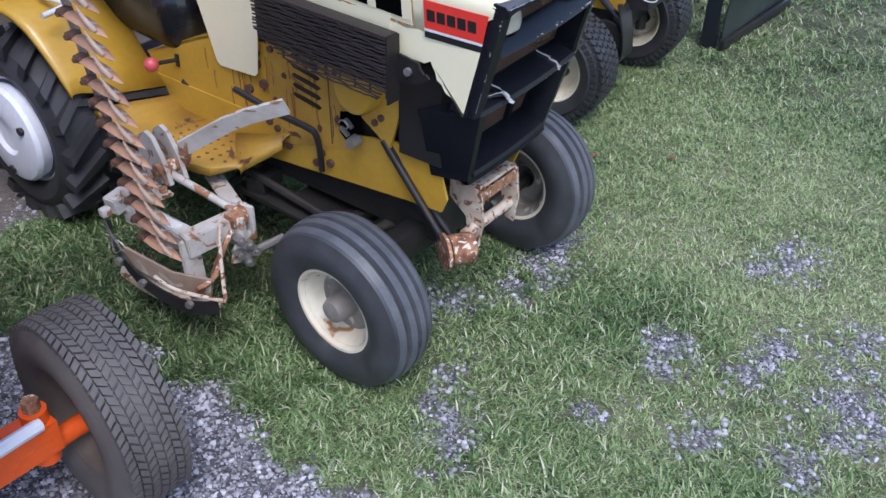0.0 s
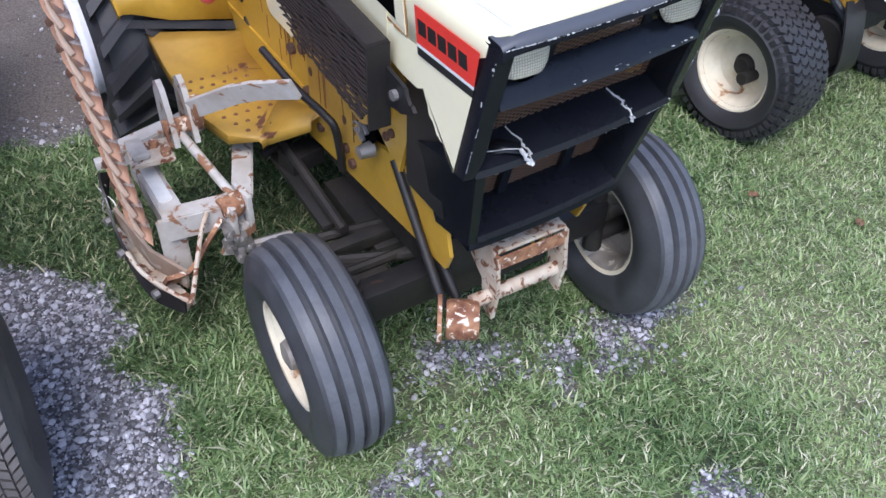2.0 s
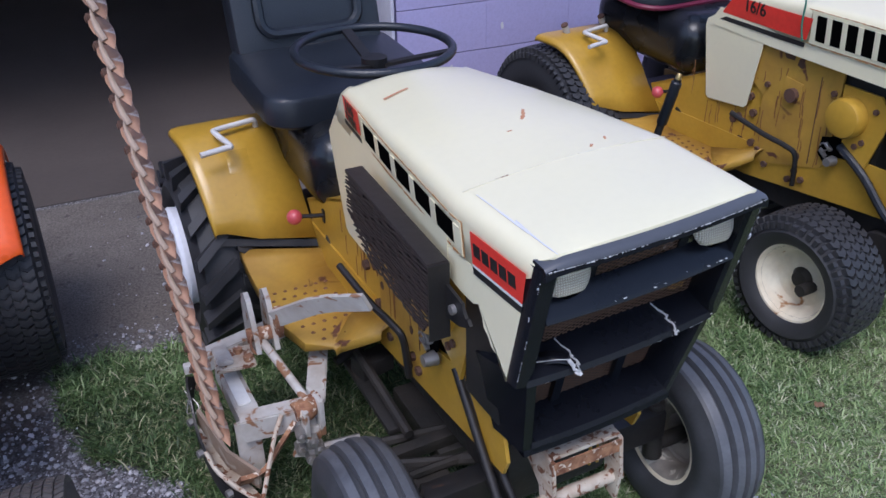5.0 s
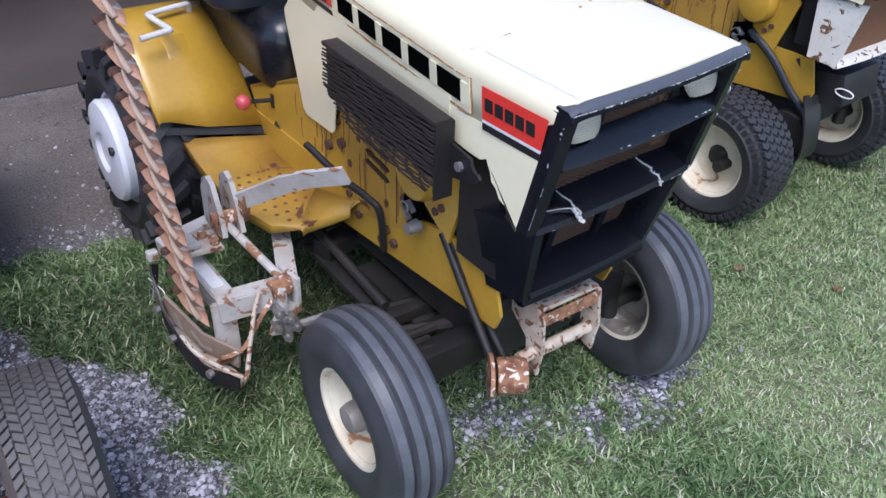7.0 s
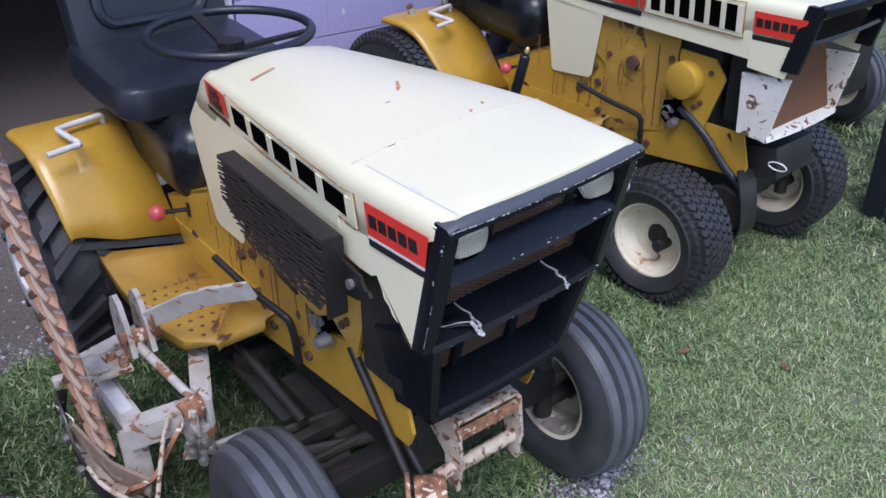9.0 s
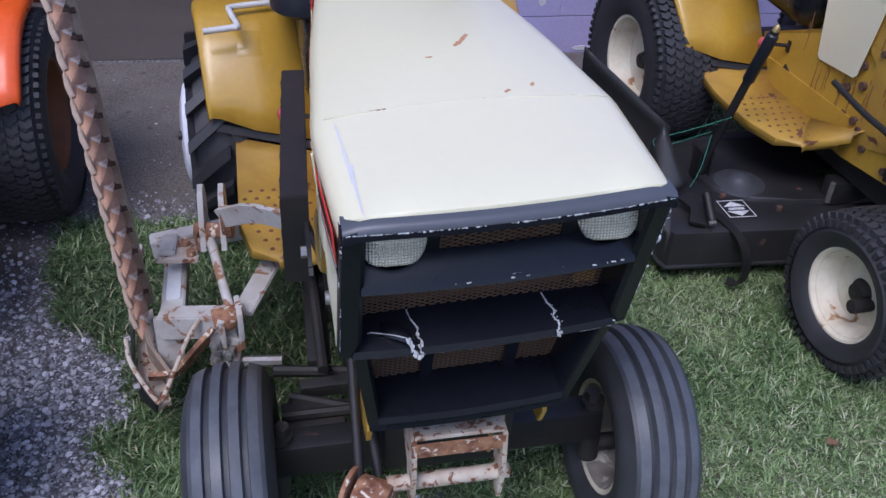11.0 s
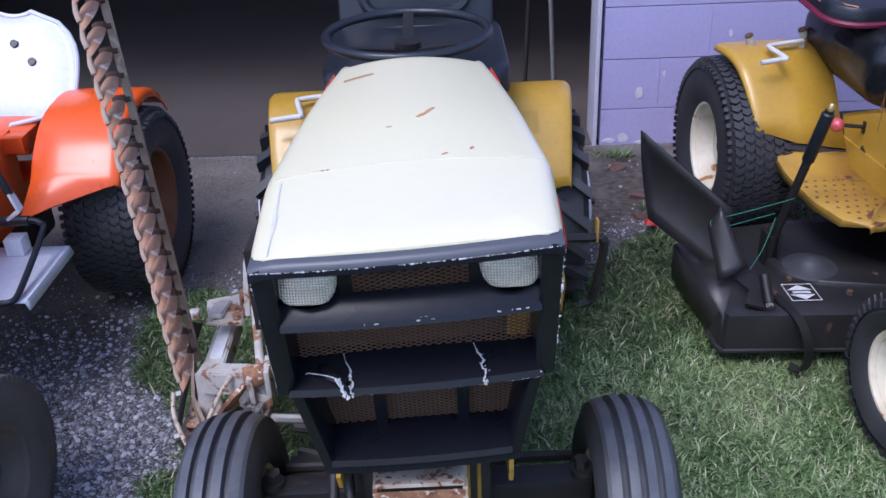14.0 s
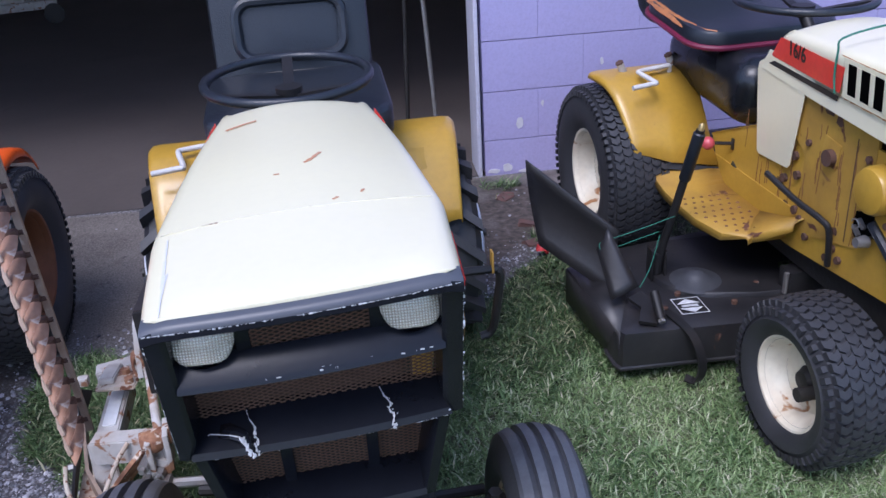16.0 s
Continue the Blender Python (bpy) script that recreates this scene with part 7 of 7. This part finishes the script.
    bm = B()
    tube(bm, [(0.195, 0.748, 0.462), (0.32, 0.746, 0.464)], 0.014, 10)
    part("pedal_sleeve", bm, M["vinyl"], pd)
    bm = B()
    box(bm, (0.265, 0.75, 0.39), (0.05, 0.05, 0.05), bevel=0.004)
    part("pedal_bracket", bm, M["white"], t)
    bm = B()
    box(bm, (0.29, 0.285, 0.335), (0.04, 0.10, 0.055), rz(-20), bevel=0.006)
    part("white_bracket", bm, M["white"], t)
    bm = B()
    box(bm, (0, 0.65, 0.26), (0.28, 1.2, 0.12), bevel=0.02)
    part("gearbox", bm, M["greasy"], t)
    return t


build_orange()


# ---- things at the edge of the view ----
def build_far_machine():
    base = Vector((2.45, 0.5, 0))
    t = thing("snow_blade", "dark green steel dozer blade standing on the lawn", "blade", Matrix.Translation((2.18, 0.22, 0)))
    bm = B()
    rows = []
    for z in np.linspace(0.02, 0.42, 8):
        bow = 0.10 * (z / 0.42) ** 2 - 0.06 * (z / 0.42)
        rows.append([(x, -bow + 0.02 * x, z) for x in (0.0, 0.35, 0.75)])
    loft(bm, rows)
    part("mouldboard", bm, M["green"], t, thick=0.008)
    for x in (0.0, 0.75):
        bm = B()
        prism(bm, [(0.03, 0.0), (0.10, 0.02), (0.10, 0.40), (0.02, 0.42), (0.04, 0.2)], x - 0.012, x + 0.012)
        part("blade_end", bm, M["vinyl"], t)
    bm = B()
    box(bm, (0.37, -0.005, 0.03), (0.78, 0.02, 0.05), bevel=0.003)
    part("cutting_edge", bm, M["blackmetal"], t)
    k = thing("garden_tractor", "dark machine with a blue hood parked further along", "garden tractor", Matrix.Translation((2.60, 0.95, 0)))
    bm = B()
    box(bm, (0, 0.25, 0.42), (0.42, 0.9, 0.36), bevel=0.02)
    part("body", bm, M["greasy"], k)
    bm = B()
    box(bm, (0, 0.2, 0.76), (0.42, 0.85, 0.28), bevel=0.05)
    part("hood", bm, M["blue"], k, "blue painted hood")
    for s in (-1, 1):
        add_wheel(k, (s * 0.38, 0.0, 0.20), 0.20, 0.15, 0.108, s, "rib", "rim", "rubber")
        add_wheel(k, (s * 0.40, 1.0, 0.285), 0.288, 0.22, 0.158, s, "turf", "rim", "rubber")


M["green"] = surface("dark_green_steel", (0.025, 0.035, 0.032), 0.45, second=(0.04, 0.05, 0.045), bump=0.1)
M["blue"] = surface("blue_paint", (0.05, 0.14, 0.38), 0.4, bump=0.04)
build_far_machine()


def build_garage_cart():
    t = thing("floor_jack", "pale grey wheeled floor jack deep in the garage", "jack", pose(-2.65, 6.9, 0.006, 0, 0, 15))
    bm = B()
    box(bm, (0, 0, 0.16), (0.62, 0.05, 0.07), bevel=0.008)
    box(bm, (-0.05, 0.18, 0.16), (0.62, 0.05, 0.07), bevel=0.008)
    box(bm, (-0.1, 0.09, 0.20), (0.30, 0.16, 0.06), bevel=0.008)
    part("body", bm, M["white_worn"], t)
    for x in (-0.26, 0.27):
        bm = B()
        lathe(bm, [(-0.02, 0.0005), (-0.02, 0.085), (0.02, 0.085), (0.02, 0.0005)], 20)
        wv = part("wheel", bm, M["greasy"], t, at=(x, -0.04, 0.085))
        wv.rotation_euler = (0, 0, radians(90))


build_garage_cart()


# ---- wall blocks ----
def build_blocks():
    rnd = random.Random(3)
    h, l, gap = 0.222, 0.445, 0.004
    meshes = {}
    def block_mesh(w):
        key = round(w, 3)
        if key not in meshes:
            bm = B()
            box(bm, (0, 0, 0), (w - 0.0008, 0.03, h - gap), bevel=0.0014)
            me = bpy.data.meshes.new("block")
            bm.to_mesh(me)
            bm.free()
            me.materials.append(M["lilac"])
            meshes[key] = me
        return meshes[key]
    z0 = -0.057
    for r in range(13):
        x = JAMB
        first = True
        while x < 5.5:
            w = l * (0.55 if (first and r % 2) else 1.0)
            first = False
            ob = new("block", block_mesh(w))
            ob.parent = wall_ob
            ob.location = (x + w / 2, WALL + 0.0 + rnd.uniform(-0.001, 0.001), z0 + h * (r + 0.5))
            x += w
        # return of the pier into the door opening
        ob = new("block", block_mesh(0.19))
        ob.parent = wall_ob
        ob.location = (JAMB + 0.014, WALL + 0.112, z0 + h * (r + 0.5))
        ob.rotation_euler = (0, 0, radians(90))


build_blocks()


def build_bricks():
    rnd = random.Random(5)
    for x, y, s, a in ((0.725, 1.72, 0.055, 20), (0.735, 1.90, 0.050, -15), (0.70, 2.19, 0.05, 40)):
        bm = B()
        box(bm, (0, 0, 0), (s * 1.4, s, 0.05), bevel=0.008)
        for v in bm.verts:
            v.co += Vector([rnd.uniform(-0.006, 0.006) for _ in range(3)])
        ob = tagged(part("brick", bm, M["brick"]), "broken red brick half sunk in bare earth", "brick", group="bricks by the wall")
        ob.location, ob.rotation_euler = (x, y, -0.017), (radians(rnd.uniform(-8, 8)), radians(rnd.uniform(-8, 8)), radians(a))
    bm = B()
    rows = [[(u * 0.022 * (1 - v * v), v * 0.03, 0.01 * math.sin(3 * u + 2 * v)) for u in (-1, 0, 1)] for v in np.linspace(-0.9, 0.9, 6)]
    loft(bm, rows)
    leaf = tagged(part("fallen_leaf", bm, M["leaf"], thick=0.0008), "bright red fallen leaf on the grass", "leaf")
    leaf.location, leaf.rotation_euler = (0.727, 1.595, 0.035), (0.2, 0.1, 0.7)
    for x, y, a in ((0.93, 0.12, 0.4), (1.10, -0.10, 2.0)):
        dry = tagged(new("fallen_leaf", leaf.data.copy()), "dry brown fallen leaf on the lawn", "leaf", group="dry leaves")
        dry.data.materials[0] = M["dry_leaf"]
        dry.location, dry.rotation_euler = (x, y, 0.018), (0.15, -0.1, a)
        dry.scale = (0.55, 0.5, 0.5)


build_bricks()


def build_paint_chips():
    """Flakes of bare block where the lilac paint has come off."""
    rnd = random.Random(17)
    for x, z, w, h in ((0.821, 0.239, 0.016, 0.030), (0.761, 0.031, 0.026, 0.020), (1.188, 0.485, 0.009, 0.018), (0.924, 0.321, 0.007, 0.016), (0.70, 0.02, 0.03, 0.012), (0.86, 0.01, 0.05, 0.010), (1.02, 0.02, 0.04, 0.012)):
        n = 13
        bm = B()
        prism(bm, [(x + w * rnd.uniform(0.7, 1.1) * math.cos(6.283 * k / n), z + h * rnd.uniform(0.7, 1.1) * math.sin(6.283 * k / n)) for k in range(n)], WALL - 0.0185, WALL - 0.0145, "y")
        part("paint_chip", bm, M["chip"], wall_ob)


build_paint_chips()


# ---- gravel stones and grass ----
def build_gravel():
    rng = np.random.default_rng(8)
    ico = [(0, 0, 1), (0.894, 0, 0.447), (0.276, 0.851, 0.447), (-0.724, 0.526, 0.447), (-0.724, -0.526, 0.447), (0.276, -0.851, 0.447), (0.724, 0.526, -0.447), (-0.276, 0.851, -0.447), (-0.894, 0, -0.447), (-0.276, -0.851, -0.447), (0.724, -0.526, -0.447), (0, 0, -1)]
    tri_ = [(0, 1, 2), (0, 2, 3), (0, 3, 4), (0, 4, 5), (0, 5, 1), (1, 6, 2), (2, 7, 3), (3, 8, 4), (4, 9, 5), (5, 10, 1), (2, 6, 7), (3, 7, 8), (4, 8, 9), (5, 9, 10), (1, 10, 6), (11, 7, 6), (11, 8, 7), (11, 9, 8), (11, 10, 9), (11, 6, 10)]
    ico = np.array(ico)
    verts, faces = [], []
    made = 0
    for _ in range(200000):
        x, y = rng.uniform(-1.75, 1.9), rng.uniform(-1.4, 2.3)
        g = grass_amount(x, y)
        bare = y - dirt_edge(x)
        keep = (1 - g * 1.30) * (1.0 if bare < -0.05 else max(0.014, 0.6 - 2.0 * bare))
        if x < -0.75:
            keep *= 1.0 - 0.75 * step01((y - 0.50) / 0.45)
        if rng.random() > keep or x > 1.3 and y > 0.9:
            continue
        r = 0.0026 + 0.0072 * rng.random() ** 3.4
        v = ico * (1 + rng.uniform(-0.3, 0.3, (12, 1))) * r * np.array([1, rng.uniform(0.6, 1), rng.uniform(0.45, 0.8)])
        a = rng.uniform(0, 6.28)
        c, s = math.cos(a), math.sin(a)
        v = v @ np.array([[c, s, 0], [-s, c, 0], [0, 0, 1]])
        v += (x, y, ground_height(x, y) + r * 0.25)
        n = len(verts) * 12
        verts.append(v)
        faces += [(n + i, n + j, n + k) for i, j, k in tri_]
        made += 1
        if made >= 36000:
            break
    mesh = bpy.data.meshes.new("gravel")
    mesh.from_pydata(np.concatenate(verts).tolist(), [], faces)
    mesh.materials.append(M["stone"])
    tagged(new("gravel", mesh), "loose grey crushed gravel between the grass", "gravel", kind="stuff")


def grass_material():
    m = bpy.data.materials.new("grass_blades")
    m.use_nodes = True
    nodes, links = m.node_tree.nodes, m.node_tree.links
    b = nodes["Principled BSDF"]
    b.inputs["Roughness"].default_value = 0.55
    b.inputs["Specular IOR Level"].default_value = 0.3
    rnd = nodes.new("ShaderNodeNewGeometry").outputs["Random Per Island"]
    r = nodes.new("ShaderNodeValToRGB")
    links.new(rnd, r.inputs[0])
    el = r.color_ramp.elements
    stops = ((0.0, (0.024, 0.062, 0.018)), (0.35, (0.082, 0.140, 0.042)), (0.70, (0.155, 0.236, 0.092)), (0.88, (0.255, 0.345, 0.160)), (1.0, (0.46, 0.45, 0.32)))
    while len(el) < len(stops):
        el.new(0.5)
    for e, (p, c) in zip(el, stops):
        e.position, e.color = p, (*c, 1)
    # bleached blades: pale green to straw
    r2 = nodes.new("ShaderNodeValToRGB")
    links.new(rnd, r2.inputs[0])
    el = r2.color_ramp.elements
    stops = ((0.0, (0.110, 0.160, 0.055)), (0.40, (0.235, 0.330, 0.126)), (0.70, (0.322, 0.400, 0.178)), (0.88, (0.38, 0.395, 0.24)), (1.0, (0.56, 0.52, 0.40)))
    while len(el) < len(stops):
        el.new(0.5)
    for e, (p, c) in zip(el, stops):
        e.position, e.color = p, (*c, 1)
    dry = nodes.new("ShaderNodeAttribute")
    dry.attribute_name = "dry"
    x = nodes.new("ShaderNodeMix")
    x.data_type = "RGBA"
    links.new(dry.outputs["Fac"], x.inputs[0])
    links.new(r.outputs[0], x.inputs[6])
    links.new(r2.outputs[0], x.inputs[7])
    # dark-leaved weeds where nobody mows, with shade under the machines painted in
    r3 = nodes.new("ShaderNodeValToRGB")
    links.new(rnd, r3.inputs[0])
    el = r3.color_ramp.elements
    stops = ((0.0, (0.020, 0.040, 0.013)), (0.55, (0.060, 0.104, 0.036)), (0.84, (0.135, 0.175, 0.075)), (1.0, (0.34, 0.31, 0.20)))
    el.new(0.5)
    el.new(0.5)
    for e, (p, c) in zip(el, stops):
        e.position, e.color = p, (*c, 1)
    weeds_and_shade = nodes.new("ShaderNodeMapRange")
    weeds_and_shade.inputs[1].default_value, weeds_and_shade.inputs[2].default_value, weeds_and_shade.inputs[3].default_value, weeds_and_shade.inputs[4].default_value = -0.45, 0.10, 1.0, 0.0
    links.new(dry.outputs["Fac"], weeds_and_shade.inputs[0])
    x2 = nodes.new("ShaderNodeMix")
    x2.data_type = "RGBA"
    links.new(weeds_and_shade.outputs[0], x2.inputs[0])
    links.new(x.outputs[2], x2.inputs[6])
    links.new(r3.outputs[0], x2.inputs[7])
    links.new(x2.outputs[2], b.inputs["Base Color"])
    b.inputs["Transmission Weight"].default_value = 0.0
    return m


def build_grass():
    """Blades of crabgrass in tufts: broad, arching and lying over one another, thin where the lawn is worn."""
    rng = np.random.default_rng(21)
    pts = []      # x, y, length, half width, heading, arch

    def tuft(x, y, g, n, size, spread):
        turn = rng.uniform(0, 6.28)
        for _ in range(n):
            pts.append((x + rng.normal(0, spread), y + rng.normal(0, spread), size * (0.35 + 0.85 * rng.random() ** 1.5), rng.uniform(0.0009, 0.0022) * (0.7 + 0.5 * size / 0.05), turn + rng.normal(0, 1.6), rng.uniform(0.7, 2.8)))

    def scatter(n, x0, x1, y0, y1, blades, size, fade_x=9.0):
        for _ in range(n):
            x, y = rng.uniform(x0, x1), rng.uniform(y0, y1)
            g = grass_amount(x, y)
            keep = (g * 1.15 - 0.10) * min(1.0, max(0.12, (fade_x - x) / 0.9)) * min(1.0, max(0.10, (y + 2.3) / 0.8))
            if rng.random() < keep:
                lush = 1.0 - max(0.0, dry_and_shade(x, y))
                tuft(x, y, g, blades, size * (0.70 + 0.55 * lush) * (0.55 + 0.45 * g), 0.010)

    scatter(76000, -1.2, 2.7, -1.9, 1.95, 5, 0.032, 2.7)          # the lawn
    scatter(32000, -0.8, 1.8, -1.1, 1.3, 5, 0.024)                # short undergrowth near by
    scatter(5500, -0.95, 1.9, -1.1, 1.3, 11, 0.046)                # taller tufts
    scatter(11000, 2.3, 5.2, -1.8, 2.40, 5, 0.055)                # further off
    for _ in range(900):                                          # unmown growth round the folded mower
        x, y = rng.uniform(-0.95, -0.15), rng.uniform(0.05, 1.15)
        if grass_amount(x, y) > 0.45:
            tuft(x, y, 1.0, 14, 0.050, 0.022)
    for cx, cy in ((0.70, 1.36), (0.78, 1.30), (0.66, 1.28), (0.80, 1.40), (0.60, 1.22), (0.88, 1.24), (0.74, 1.50), (0.84, 1.62), (0.92, 1.50), (0.80, 1.78), (0.72, 2.30), (0.95, 1.72)):
        for _ in range(14):                                       # leafy clumps beside the plow
            tuft(cx + rng.normal(0, 0.04), cy + rng.normal(0, 0.035), 1.0, 12, 0.062, 0.012)
    P = np.array(pts)
    n = len(P)
    h, w, a, lean = P[:, 2], P[:, 3], P[:, 4], P[:, 5]
    rise = h / np.sqrt(1 + lean ** 2) * 1.05
    reach = rise * lean
    dirx, diry = np.cos(a), np.sin(a)
    gz = np.array([ground_height(x, y) for x, y in P[:, :2]])
    dry = np.array([dry_and_shade(x, y) for x, y in P[:, :2]])
    V = np.zeros((n, 5, 3))
    for k, (t, wd) in enumerate(((0.0, 0.8), (0.0, -0.8), (0.55, 1.0), (0.55, -1.0), (1.0, 0))):
        out = reach * t ** 1.5
        V[:, k, 0] = P[:, 0] + dirx * out - diry * w * wd
        V[:, k, 1] = P[:, 1] + diry * out + dirx * w * wd
        V[:, k, 2] = gz - 0.002 + rise * (1.25 * t - 0.42 * t * t)
    base = np.arange(n)[:, None] * 5
    quads = base + np.array([0, 1, 3, 2])
    tris = base + np.array([2, 3, 4])
    mesh = bpy.data.meshes.new("grass")
    mesh.vertices.add(n * 5)
    mesh.vertices.foreach_set("co", V.reshape(-1))
    loops = np.concatenate([quads, tris], axis=1).reshape(-1)
    mesh.loops.add(len(loops))
    mesh.loops.foreach_set("vertex_index", loops)
    starts = (np.arange(n)[:, None] * 7 + np.array([0, 4])).reshape(-1)
    mesh.polygons.add(n * 2)
    mesh.polygons.foreach_set("loop_start", starts)
    mesh.update(calc_edges=True)
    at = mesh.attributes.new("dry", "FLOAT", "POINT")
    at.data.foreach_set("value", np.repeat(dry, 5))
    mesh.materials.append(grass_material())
    tagged(new("grass", mesh), "short patchy lawn grass, green with dry straw blades", "grass", kind="stuff")


build_gravel()
build_grass()
